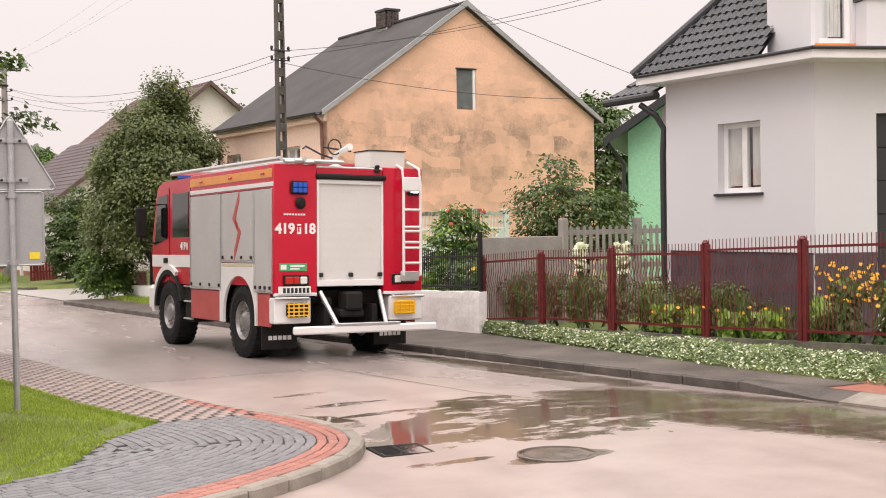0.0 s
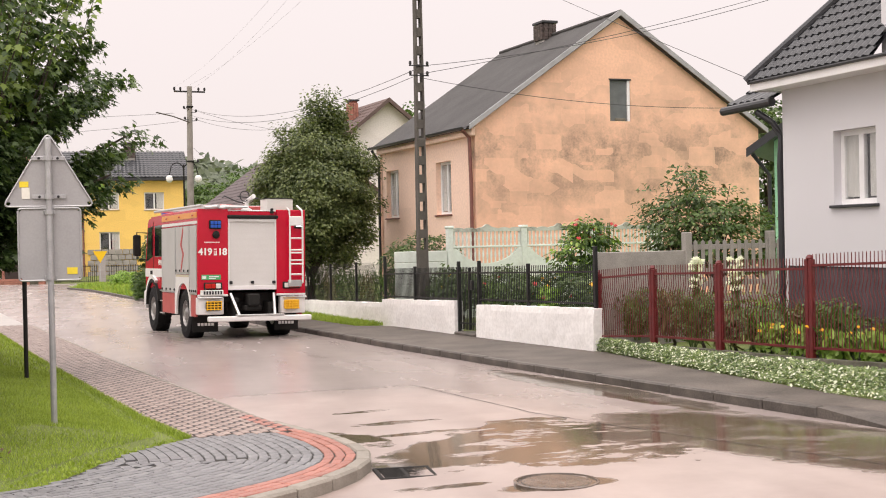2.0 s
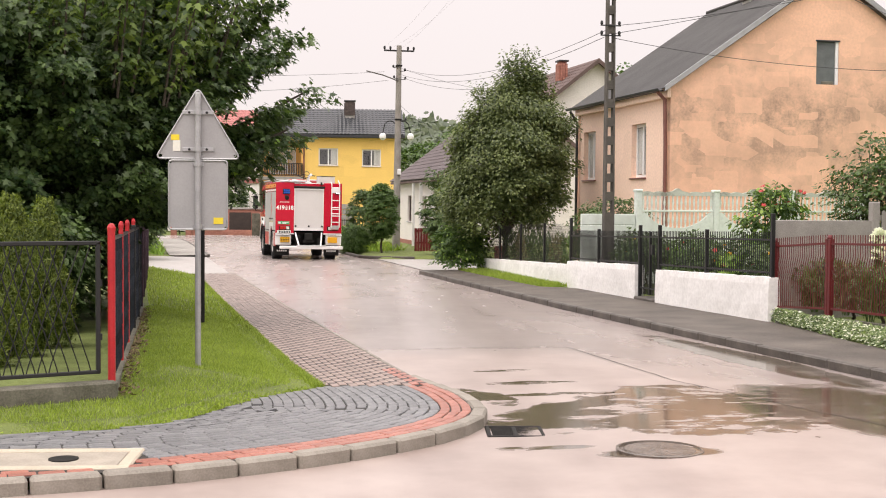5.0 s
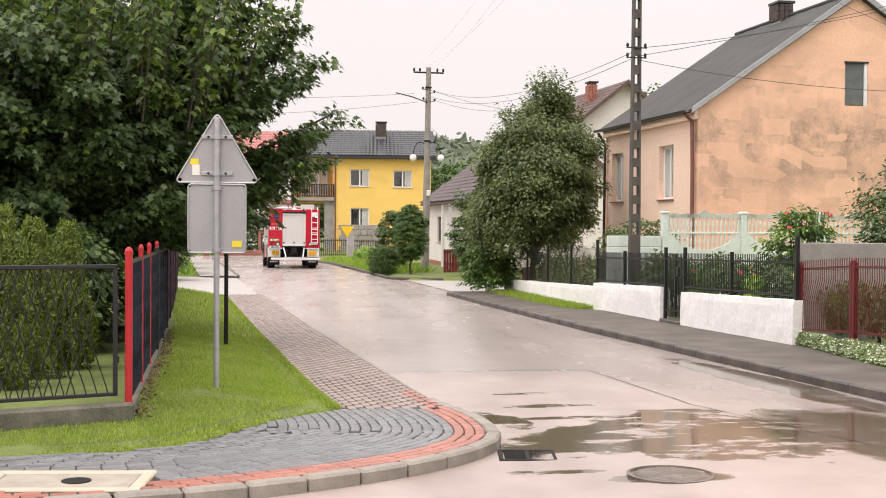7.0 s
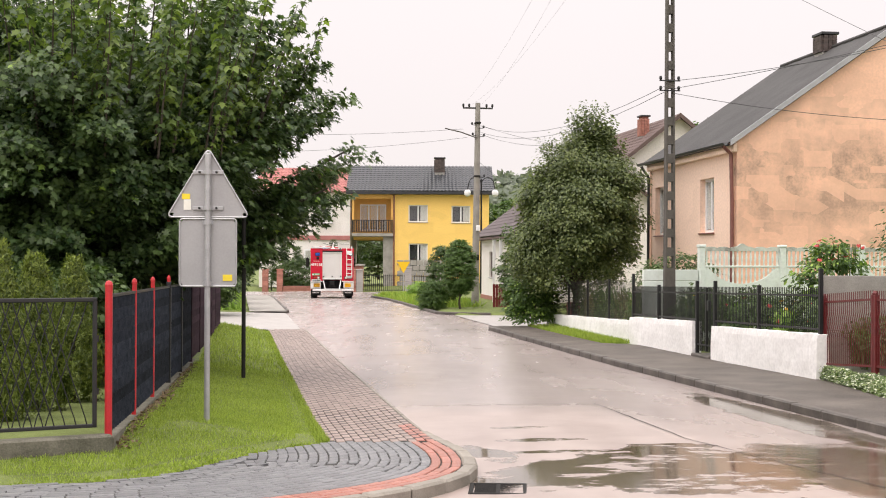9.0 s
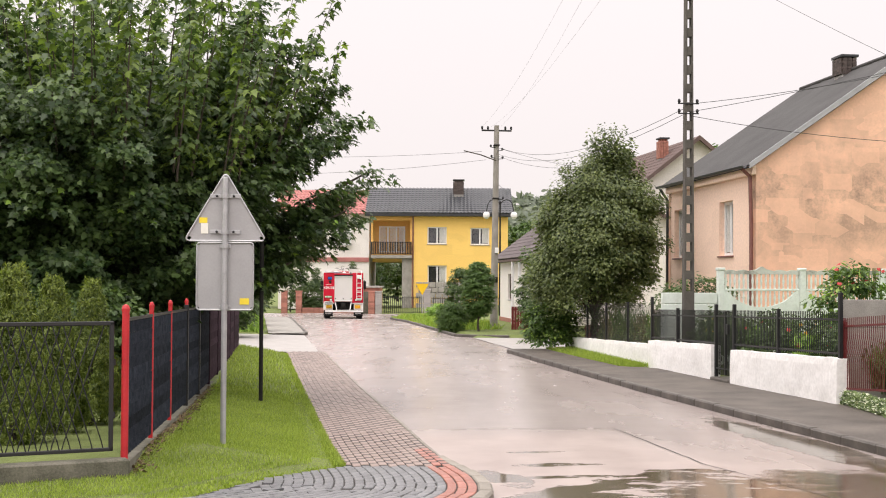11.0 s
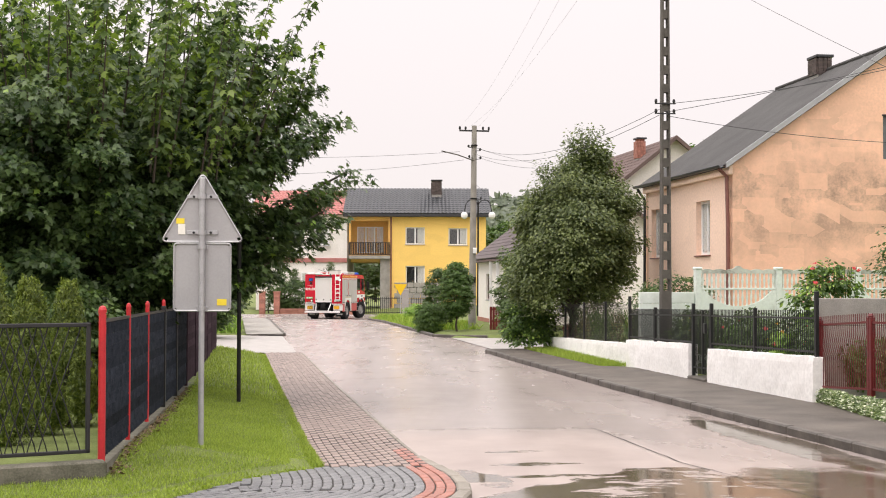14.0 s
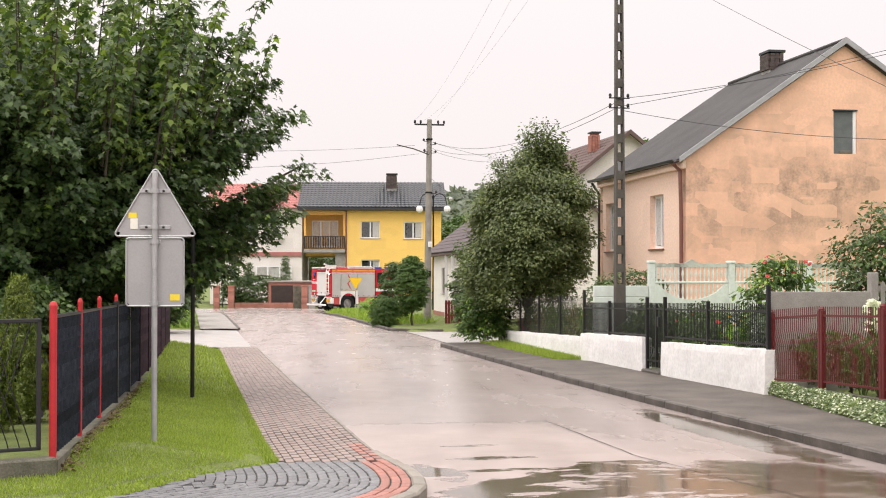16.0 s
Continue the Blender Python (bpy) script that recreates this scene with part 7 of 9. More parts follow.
# ---------------------------------------------------------------- cables
def cable(a, b, sag=0.3, r=0.0075, label="thin black overhead cable strung between poles"):
    a, b = Vector(a), Vector(b)
    c = thing("overhead_cable", Matrix(), label, "cable", "cables")
    bm = bmesh.new()
    tube(bm, [a.lerp(b, k / 14) - Vector((0, 0, sag * 4 * (k / 14) * (1 - k / 14))) for k in range(15)], r, 5)
    part("strand", bm, WIRE, c)


P1 = (6.13, 24.8, 6.1)
cable(P1, (15.6, 24.4, 8.25), 0.12)
cable((6.1, 24.8, 6.3), (15.7, 23.2, 8.1), 0.25)
cable((6.2, 24.8, 6.0), (14.75, 24.4, 5.25), 0.22)
cable((9.9, 38.6, 13.1), (9.2, 12.34, 4.2), 0.1, 0.006)
for dz, dx in ((0.0, 0.0), (0.25, 0.2)):
    cable((6.0 + dx, 25.0, 6.05 + dz), (2.3 + dx, 53.6, 7.9 + dz), 0.7)
for i, (x, z) in enumerate(((2.9, 8.2), (3.7, 8.0), (3.3, 8.4))):
    cable((1.6 + 0.45 * i, 53.6, 9.2), (x, 12.0, z), 0.5, 0.002)
cable((1.6, 53.6, 8.0), (-14.0, 58.0, 8.3), 0.25)
cable((1.8, 53.6, 7.6), (-14.0, 59.0, 7.4), 0.35)
cable((2.3, 53.6, 8.2), (9.5, 60.0, 7.6), 0.25)
cable((2.3, 53.6, 7.8), (6.4, 50.0, 7.0), 0.3)
cable((2.4, 53.6, 6.4), (5.0, 61.0, 5.6), 0.2)


def push_back():
    """The end of the street lies farther out than its plan: shift it away from the eye, in proportion."""
    eye, f = Vector((0.19, -6.76, 1.89)), 1.131
    for ob in FAR:
        ob.location = eye + (ob.location - eye) * f
        ob.scale = (f, f, f)


push_back()


# ---------------------------------------------------------------- plants
MAPLE_SHAPE = [(0, 0), (0.36, 0.06), (0.20, 0.26), (0.60, 0.48), (0.25, 0.50), (0.0, 1.0), (-0.25, 0.50), (-0.60, 0.48), (-0.20, 0.26), (-0.36, 0.06)]
OVAL_SHAPE = [(0, 0), (0.26, 0.3), (0.24, 0.65), (0, 1.0), (-0.24, 0.65), (-0.26, 0.3)]
BLADE_SHAPE = [(-0.12, 0), (0.12, 0), (0.0, 1.0)]


def leaf_mesh(name, centres, normals, ups, sizes, shape, mat, parent=None, label="", second=None, share=0.0, rng=None):
    """Leaves of one outline at the given places; each is its own island."""
    C, N, U, S = (np.asarray(v, float) for v in (centres, normals, ups, sizes))
    N /= np.linalg.norm(N, axis=1)[:, None] + 1e-9
    U = U - (U * N).sum(1)[:, None] * N
    U /= np.linalg.norm(U, axis=1)[:, None] + 1e-9
    R = np.cross(U, N)
    sh = np.asarray(shape, float)
    k = len(sh)
    bend = -(sh[:, 0] ** 2) * 0.5 - (sh[:, 1] - 0.3) ** 2 * 0.25
    V = C[:, None, :] + S[:, None, None] * (R[:, None, :] * sh[None, :, :1] + U[:, None, :] * (sh[None, :, 1:2]) + N[:, None, :] * bend[None, :, None])
    n = len(C)
    me = bpy.data.meshes.new(name)
    me.vertices.add(n * k)
    me.vertices.foreach_set("co", V.reshape(-1))
    me.loops.add(n * k)
    me.loops.foreach_set("vertex_index", np.arange(n * k, dtype=np.int32))
    me.polygons.add(n)
    me.polygons.foreach_set("loop_start", np.arange(0, n * k, k, dtype=np.int32))
    me.polygons.foreach_set("loop_total", np.full(n, k, dtype=np.int32))
    me.materials.append(mat)
    if second:
        me.materials.append(second)
        me.polygons.foreach_set("material_index", (rng.random(n) < share).astype(np.int32))
    me.update(calc_edges=True)
    me.validate()
    ob = new(name, me)
    if parent:
        ob.parent = parent
    if label:
        tagged(ob, label)
    return ob


def sprays(rng, tips, dirs, per, radius, size, droop=0.35, thick=0.16):
    """Leaves of flat sprays at branch tips, that face up and outwards."""
    n = len(tips)
    T = np.repeat(np.asarray(tips), per, 0)
    D = np.repeat(np.asarray(dirs), per, 0)
    a = rng.random(n * per) * 2 * np.pi
    r = np.sqrt(rng.random(n * per)) * radius * (0.6 + 0.8 * np.repeat(rng.random(n), per))
    off = np.stack([np.cos(a) * r, np.sin(a) * r, rng.normal(0, thick * radius, n * per) - droop * r], 1)
    P = T + off
    N = np.stack([D[:, 0] * 0.55 + rng.normal(0, 0.38, n * per), D[:, 1] * 0.55 + rng.normal(0, 0.38, n * per), 0.8 + rng.normal(0, 0.35, n * per)], 1)
    U = np.stack([np.cos(a) + D[:, 0] * 0.6, np.sin(a) + D[:, 1] * 0.6, -0.55 + rng.normal(0, 0.3, n * per)], 1)
    S = size * (0.65 + 0.7 * rng.random(n * per))
    return P, N, U, S


def crown_tips(rng, n, radii, lumps, fill=0.25, low=-1.0, spikes=0, boughs=(), centre_z=0.0):
    """Tips over a lumpy ellipsoid."""
    out = []
    L = rng.normal(size=(lumps, 3))
    L /= np.linalg.norm(L, axis=1)[:, None]
    A = 0.72 + 0.42 * rng.random(lumps)
    while len(out) < n:
        d = rng.normal(size=3)
        d /= np.linalg.norm(d)
        if d[2] < low:
            continue
        w = np.exp(8 * (L @ d - 1))
        k = 0.74 + (w * A).sum() / (w.sum() + 0.25) * 0.34
        f = k * (1 - fill * rng.random() ** 1.6)
        out.append((d * f * np.asarray(radii), d))
    for _ in range(spikes):
        d = rng.normal(size=3)
        d /= np.linalg.norm(d)
        if d[2] < low + 0.1:
            d[2] = -d[2]
        d[2] += 0.12
        for f in np.linspace(0.78, rng.uniform(1.05, 1.28), 6):
            out.append((d * f * np.asarray(radii) + rng.normal(0, 0.07, 3), d))
    for end in boughs:
        e = np.asarray(end, float) - np.array((0, 0, centre_z))
        d = e / np.linalg.norm(e)
        for f in np.linspace(0.5, 1.0, 11):
            out.append((e * f + np.array((0, 0, 0.35 * math.sin(math.pi * f))) + rng.normal(0, 0.13, 3), d))
    return np.array([o[0] for o in out]), np.array([o[1] for o in out])


def limbs(parent, tips, base, fork, trunk_r, count, rng, mat=None, height=None):
    """A tapered trunk with limbs that reach towards some of the tips."""
    bm = bmesh.new()
    fork = Vector(fork)
    base = Vector(base)
    tube(bm, [base, base.lerp(fork, 0.15) + Vector((0.02, 0, 0)), base.lerp(fork, 0.6) + Vector((-0.03, 0.03, 0)), fork], [trunk_r * 1.35, trunk_r, trunk_r * 0.85, trunk_r * 0.7], 10)
    part("trunk", bm, mat or BARK, parent)
    for i in rng.choice(len(tips), count, replace=False):
        tip = Vector(tips[i])
        mid = fork.lerp(tip, 0.5) + Vector(rng.normal(0, 0.12, 3)) + Vector((0, 0, 0.12 * (tip - fork).length))
        bm = bmesh.new()
        tube(bm, [fork - Vector((0, 0, 0.1)), fork.lerp(mid, 0.5), mid, mid.lerp(tip, 0.6), tip], [trunk_r * 0.5, trunk_r * 0.38, trunk_r * 0.24, trunk_r * 0.13, 0.008], 6)
        part("limb", bm, mat or BARK, parent)


def tree(name, label, cat, at, centre_z, radii, n, per, spray, size, mat, shape, seed, trunk=(0.16, None), count=14, lumps=22, fill=0.3, low=-0.75, second=None, share=0.0, droop=0.35, group="", offset=(0, 0), spikes=0, boughs=(), lean=None, thick=0.16):
    """lean: (width at the foot, width at the top, shift at the foot, shift at the top) makes the crown taper and lean."""
    rng = np.random.default_rng(seed)
    t = thing(name, pose(*at), label, cat, group)
    tips, dirs = crown_tips(rng, n, radii, lumps, fill, low, spikes, boughs, centre_z)
    if lean:
        f = np.clip((tips[:, 2] / radii[2] + 1) / 2, 0, 1.1)
        tips[:, :2] *= (lean[0] + (lean[1] - lean[0]) * f)[:, None]
        tips[:, 0] += lean[2] + (lean[3] - lean[2]) * f
    tips = tips + np.array((offset[0], offset[1], centre_z))
    P, N, U, S = sprays(rng, tips, dirs, per, spray, size, droop, thick)
    leaf_mesh("crown", P, N, U, S, shape, mat, t, second=second, share=share, rng=rng)
    if trunk:
        limbs(t, tips, (0, 0, -0.15), (offset[0] * 0.3, offset[1] * 0.3, trunk[1] or centre_z - radii[2] * 0.55), trunk[0], min(count, n), rng)
    return t


# the big maple behind the fence
big_maple = tree("maple_tree", "large dark green maple tree with a layered crown", "tree", (-6.0, 15.6, 0.0), 3.4, (3.15, 3.6, 2.1), 640, 88, 0.46, 0.128, MAPLE_LEAF, MAPLE_SHAPE, 11, (0.24, 2.2), 40, 46, 0.4, -0.60, MAPLE_YOUNG, 0.006, droop=0.5, group="trees", spikes=60, offset=(-0.65, 0))


def bough_layers(parent, ends, seed):
    """Long boughs that reach out of the crown; each carries side twigs with flat, drooping sprays that thin out to the tip."""
    rng = np.random.default_rng(seed)
    C, D = [], []
    for ex, ey, ez in ends:
        e, b = np.array((ex, ey, ez)), np.array((ex * 0.12, ey * 0.12, 1.6 + 0.38 * (ez - 1.6)))
        way = e - b
        side = np.array((-way[1], way[0], 0.0))
        side /= np.linalg.norm(side)
        line = [b + way * f + np.array((0, 0, -0.3 * math.sin(math.pi * f))) for f in np.linspace(0, 1, 9)]
        bm = bmesh.new()
        tube(bm, [tuple(p) for p in line], [0.075 * (1 - k / 9) + 0.008 for k in range(9)], 6)
        part("limb", bm, BARK, parent)
        for f in np.linspace(0.42, 1.0, 13):
            p = b + way * f + np.array((0, 0, -0.3 * math.sin(math.pi * f)))
            reach = 0.15 + 0.85 * (1 - f) ** 0.7
            for k in (-1, 0, 1):
                q = p + side * k * reach * rng.uniform(0.5, 1.0) + way / np.linalg.norm(way) * abs(k) * 0.25 + rng.normal(0, 0.07, 3)
                if f > 0.9 and k and rng.random() < 0.6:
                    continue
                C.append(q)
                D.append(way / np.linalg.norm(way))
    P, N, U, S = sprays(rng, C, D, 46, 0.27, 0.118, 0.45, 0.2)
    leaf_mesh("leaves", P, N, U, S, MAPLE_SHAPE, MAPLE_LEAF, parent, "dark green lobed leaves", second=MAPLE_YOUNG, share=0.012, rng=rng)


bough_layers(big_maple, [(4.7, -0.3, 3.75), (4.3, 0.0, 4.7), (3.85, 0.3, 5.3), (3.35, -0.1, 5.9), (2.85, -0.5, 6.3), (4.35, -0.6, 3.05), (3.45, -0.9, 2.15),
                         (4.2, 0.7, 3.4), (3.85, -1.0, 4.35), (2.5, 0.4, 6.7), (3.9, 0.9, 2.7), (2.8, -1.6, 3.4), (1.2, -2.9, 3.0), (-0.4, -3.3, 3.6), (-2.2, -2.9, 3.2),
                         (2.2, -2.3, 2.3), (0.3, -3.2, 2.2), (-1.6, -3.0, 2.1), (1.8, -2.2, 4.6), (-3.0, -2.2, 4.4)], 14)


def upright_shoots(parent, n, centre_z, radii, seed):
    """Fresh upright shoots on top of a crown: thin twigs set with young leaves in a lightened colour."""
    rng = np.random.default_rng(seed)
    P, N, U = [], [], []
    bm = bmesh.new()
    for _ in range(n):
        a, r = rng.random() * 2 * math.pi, math.sqrt(rng.random()) * 0.95
        x, y = math.cos(a) * r * radii[0], math.sin(a) * r * radii[1]
        z = centre_z + radii[2] * math.sqrt(1 - r * r) - 0.8
        length = rng.uniform(1.3, 3.0)
        lean = np.array((math.cos(a) * r * 0.35 + rng.normal(0, 0.08), math.sin(a) * r * 0.35 + rng.normal(0, 0.08), 1.0))
        tube(bm, [(x, y, z - 0.3), tuple(np.array((x, y, z)) + lean * length)], [0.022, 0.004], 4)
        for k in range(int(58 * length)):
            f = rng.random()
            b = rng.random() * 2 * math.pi
            w = (0.10 + 0.26 * (1 - f)) * (0.4 + 0.6 * rng.random())
            P.append(np.array((x, y, z)) + lean * length * f + np.array((math.cos(b) * w, math.sin(b) * w, -0.25 * w)))
            N.append((math.cos(b) * 0.6 + rng.normal(0, 0.3), math.sin(b) * 0.6 + rng.normal(0, 0.3), 0.7))
            U.append((math.cos(b), math.sin(b), -0.5 + rng.normal(0, 0.3)))
    leaf_mesh("young_leaves", P, N, U, 0.14 * (0.6 + 0.7 * rng.random(len(P))), MAPLE_SHAPE, MAPLE_TOP, parent, "yellow-green young leaves, lightened for the bright crown top", second=MAPLE_LEAF, share=0.5, rng=rng)
    tagged(part("twig", bm, BARK, parent), kind="stuff")


# yellow-green of young growth, with the backlit brightness of the top mixed in
MAPLE_TOP = leaf_mat("maple_shoot_leaf", (0.075, 0.125, 0.03), (0.22, 0.30, 0.07), rough=0.45, trans=0.42)
upright_shoots(big_maple, 140, 3.6, (3.5, 3.6, 2.1), 13)
tree("maple_tree", "dark green maple standing behind the larger one", "tree", (-7.8, 17.6, -0.1), 2.9, (3.4, 3.0, 2.4), 380, 50, 0.5, 0.14, MAPLE_LEAF, MAPLE_SHAPE, 12, (0.2, 2.0), 26, 24, 0.3, -0.97, MAPLE_YOUNG, 0.012, group="trees", spikes=40)
# the tree before the orange house
OLIVE_LEAF = leaf_mat("olive_green_leaf", (0.058, 0.086, 0.030), (0.19, 0.23, 0.078), rough=0.5)
tree("tree", "dense dark green tree before the orange house", "tree", (4.95, 35.2, -0.5), 3.6, (1.95, 1.9, 2.6), 700, 78, 0.30, 0.10, OLIVE_LEAF, OVAL_SHAPE, 21, (0.13, 1.2), 24, 34, 0.35, -0.86, group="trees", spikes=120, droop=0.15, lean=(1.18, 0.74, -0.30, 0.40), thick=0.5)
tree("bush", "tall dark shrub before the low house", "bush", (4.35, 47.9, -0.6), 1.9, (1.15, 1.0, 1.8), 240, 46, 0.28, 0.12, PRIVET_LEAF, OVAL_SHAPE, 31, (0.06, 0.5), 8, 16, 0.35, -0.9, group="bushes", spikes=20)
tree("bush", "bright green leafy bush at the garden corner", "bush", (3.55, 35.8, -0.5), 0.85, (0.95, 0.9, 0.95), 130, 46, 0.26, 0.12, BUSH_LEAF, OVAL_SHAPE, 22, (0.04, 0.3), 8, 10, 0.4, -0.6, WEED, 0.1, group="bushes")
# shrubs in the gardens
tree("bush", "loose grey-green shrub with thin upright twigs", "bush", (10.3, 16.9, 0.2), 1.55, (1.25, 0.9, 1.15), 170, 34, 0.26, 0.085, BUSH_LEAF, OVAL_SHAPE, 23, (0.05, 0.5), 20, 16, 0.5, -0.6, DRY_WEED, 0.15, group="bushes")
tree("bush", "loose dark shrub beside the grey house", "bush", (9.75, 17.4, 0.2), 1.9, (1.0, 0.8, 1.2), 120, 30, 0.26, 0.085, PRIVET_LEAF, OVAL_SHAPE, 24, (0.05, 0.5), 24, 12, 0.5, -0.6, group="bushes")
tree("rose_bush", "rose bush with red blooms and yellow-green leaves", "bush", (8.45, 19.4, 0.0), 1.35, (0.75, 0.6, 0.95), 110, 32, 0.24, 0.10, BUSH_LEAF, OVAL_SHAPE, 25, (0.04, 0.4), 10, 12, 0.45, -0.8, WEED, 0.25, group="bushes")
tree("bush", "dark green shrub under the house windows", "bush", (7.0, 28.6, -0.1), 1.35, (1.2, 0.8, 0.85), 130, 34, 0.24, 0.085, PRIVET_LEAF, OVAL_SHAPE, 26, (0.04, 0.4), 10, 12, 0.4, -0.8, group="bushes")
tree("bush", "trimmed round bush on a short stem", "bush", (1.42, 51.3, -0.62), 2.0, (0.64, 0.64, 1.28), 420, 50, 0.18, 0.08, BUSH_LEAF, OVAL_SHAPE, 27, (0.06, 0.7), 8, 40, 0.2, -1.0, group="bushes")
tree("bush", "upright dark conifer shrub on the verge", "bush", (0.7, 55.0, -0.62), 1.5, (0.75, 0.7, 1.55), 220, 46, 0.2, 0.1, PRIVET_LEAF, OVAL_SHAPE, 28, (0.05, 0.3), 6, 20, 0.25, -1.0, group="bushes")
tree("bush", "low spreading conifer on the verge", "bush", (0.15, 52.0, -0.62), 0.7, (0.62, 0.6, 0.75), 190, 46, 0.2, 0.13, BUSH_LEAF, BLADE_SHAPE, 29, (0.04, 0.2), 6, 14, 0.35, -0.9, group="bushes")
tree("bush", "yellow-green low bush by the fence", "bush", (-0.6, 70.0, -0.72), 0.55, (0.8, 0.7, 0.6), 90, 34, 0.22, 0.10, WEED, OVAL_SHAPE, 30, (0.04, 0.2), 5, 10, 0.35, -0.9, group="bushes")
# greenery along the far left side and behind the houses
for i, (x, y, h, r) in enumerate(((-9.6, 50.0, 3.6, 1.5), (-10.8, 57.0, 4.2, 1.6), (-12.5, 66.0, 6.0, 2.2), (-14.0, 78.0, 7.0, 2.6), (-9.0, 44.0, 2.6, 1.2))):
    tree("tree", "dark garden tree along the far fence", "tree", (x, y, -0.5), h * 0.55, (r, r, h * 0.45), 150, 40, 0.36, 0.16, PRIVET_LEAF, OVAL_SHAPE, 40 + i, (0.1, h * 0.25), 8, 14, 0.3, -0.9, group="trees")
for i, (x, y, h, r) in enumerate(((8.0, 118, 8.5, 3.2), (13.0, 122, 10.0, 4.0), (-5.5, 124, 7.0, 3.5), (19.0, 84.0, 12.5, 3.6), (-20, 112, 9.0, 4.0))):
    tree("tree", "distant green tree behind the houses", "tree", (x, y, -0.4), h * 0.58, (r, r, h * 0.42), 170, 40, 0.6, 0.3, BUSH_LEAF, OVAL_SHAPE, 50 + i, (0.15, h * 0.2), 6, 14, 0.3, -0.9, group="trees")
tree("tree", "dark green tree behind the grey and orange houses", "tree", (22.4, 36.0, -0.4), 4.0, (1.9, 1.9, 3.4), 300, 44, 0.5, 0.2, PRIVET_LEAF, OVAL_SHAPE, 59, (0.15, 1.5), 10, 14, 0.3, -0.9, group="trees")
hd = tree("hedge", "dark hedge behind the low brick wall", "hedge", (-10.6, 97.6, -1.0), 1.3, (2.9, 0.55, 1.5), 420, 40, 0.26, 0.13, PRIVET_LEAF, OVAL_SHAPE, 60, None, 0, 12, 0.3, -0.9)


for i, (x, h) in enumerate(((-12.4, 4.6), (-11.3, 3.9), (-8.3, 4.4), (-13.6, 5.2))):
    tree("conifer", "slim dark conifer before the white house", "tree", (x, 99.5 + 0.4 * i, -1.0), h * 0.5, (0.55, 0.5, h * 0.5), 170, 40, 0.24, 0.13, PRIVET_LEAF, BLADE_SHAPE, 64 + i, (0.07, 0.3), 4, 16, 0.3, -0.95, group="trees", lean=(1.25, 0.4, 0, 0))
tree("hedge", "tall dark hedge behind the passage", "hedge", (-5.5, 119.0, -0.7), 2.2, (3.2, 0.8, 2.4), 260, 40, 0.3, 0.16, PRIVET_LEAF, OVAL_SHAPE, 61, None, 0, 12, 0.3, -0.95)


def thuja(at, h, r, seed):
    rng = np.random.default_rng(seed)
    t = thing("thuja", pose(*at), "upright yellow-green thuja behind the wire fence", "thuja", "thujas")
    n, per = 300, 110
    z = rng.random(n) ** 0.85 * 0.93
    prof = np.clip(1.0 - z, 0, 1) ** 0.8 * (0.6 + 0.4 * np.minimum(1, z * 6)) * (0.66 + 0.34 * rng.random(n))
    a = rng.random(n) * 2 * np.pi
    P = np.stack([np.cos(a) * prof * r, np.sin(a) * prof * r, z * h], 1)
    D = np.stack([np.cos(a), np.sin(a), 0.2 + 0 * a], 1)
    rise = np.stack([np.cos(a) * 0.22, np.sin(a) * 0.22, np.ones(n)], 1) + rng.normal(0, 0.12, (n, 3))
    f = rng.random((n * per, 1))
    P = np.repeat(P, per, 0) + np.repeat(rise, per, 0) * (f - 0.35) * 0.2 + rng.normal(0, 1, (n * per, 3)) * (0.014 + 0.03 * (1 - f))
    D = np.repeat(D, per, 0) + rng.normal(0, 0.45, (n * per, 3))
    U = np.repeat(rise, per, 0) + np.repeat(np.stack([np.cos(a), np.sin(a), 0 * a], 1), per, 0) * 0.35 + rng.normal(0, 0.5, (n * per, 3))
    leaf_mesh("foliage", P, D, U, 0.038 * (0.6 + 0.8 * rng.random(n * per)), [(-0.06, 0), (0.06, 0), (0.2, 0.5), (0.0, 1.0), (-0.2, 0.5)], THUJA_LEAF, t)
    bm = bmesh.new()
    tube(bm, [(0, 0, -0.1), (0, 0, h * 0.9)], [0.05, 0.01], 6)
    part("trunk", bm, BARK, t)


for i, (x, y, z, r) in enumerate(((-5.15, 11.9, 0.9, 0.72), (-5.9, 12.2, 1.0, 0.95), (-7.1, 11.8, 1.0, 1.0), (-8.4, 11.4, 1.1, 1.05), (-5.2, 14.0, 1.0, 0.9), (-6.6, 13.6, 1.1, 1.0))):
    tree("bush", "dark shrub in the shade of the maple", "bush", (x, y, 0.0), z, (r, r * 0.9, z), 110, 46, 0.28, 0.11, PRIVET_LEAF, OVAL_SHAPE, 240 + i, (0.04, 0.3), 6, 14, 0.4, -0.9, group="bushes")
for i, (x, y, h, r) in enumerate(((-5.1, 5.6, 2.12, 0.5), (-4.6, 7.0, 2.04, 0.54), (-4.58, 8.3, 1.9, 0.5), (-4.5, 9.6, 1.86, 0.46))):
    thuja((x, y, 0.0), h, r, 70 + i)


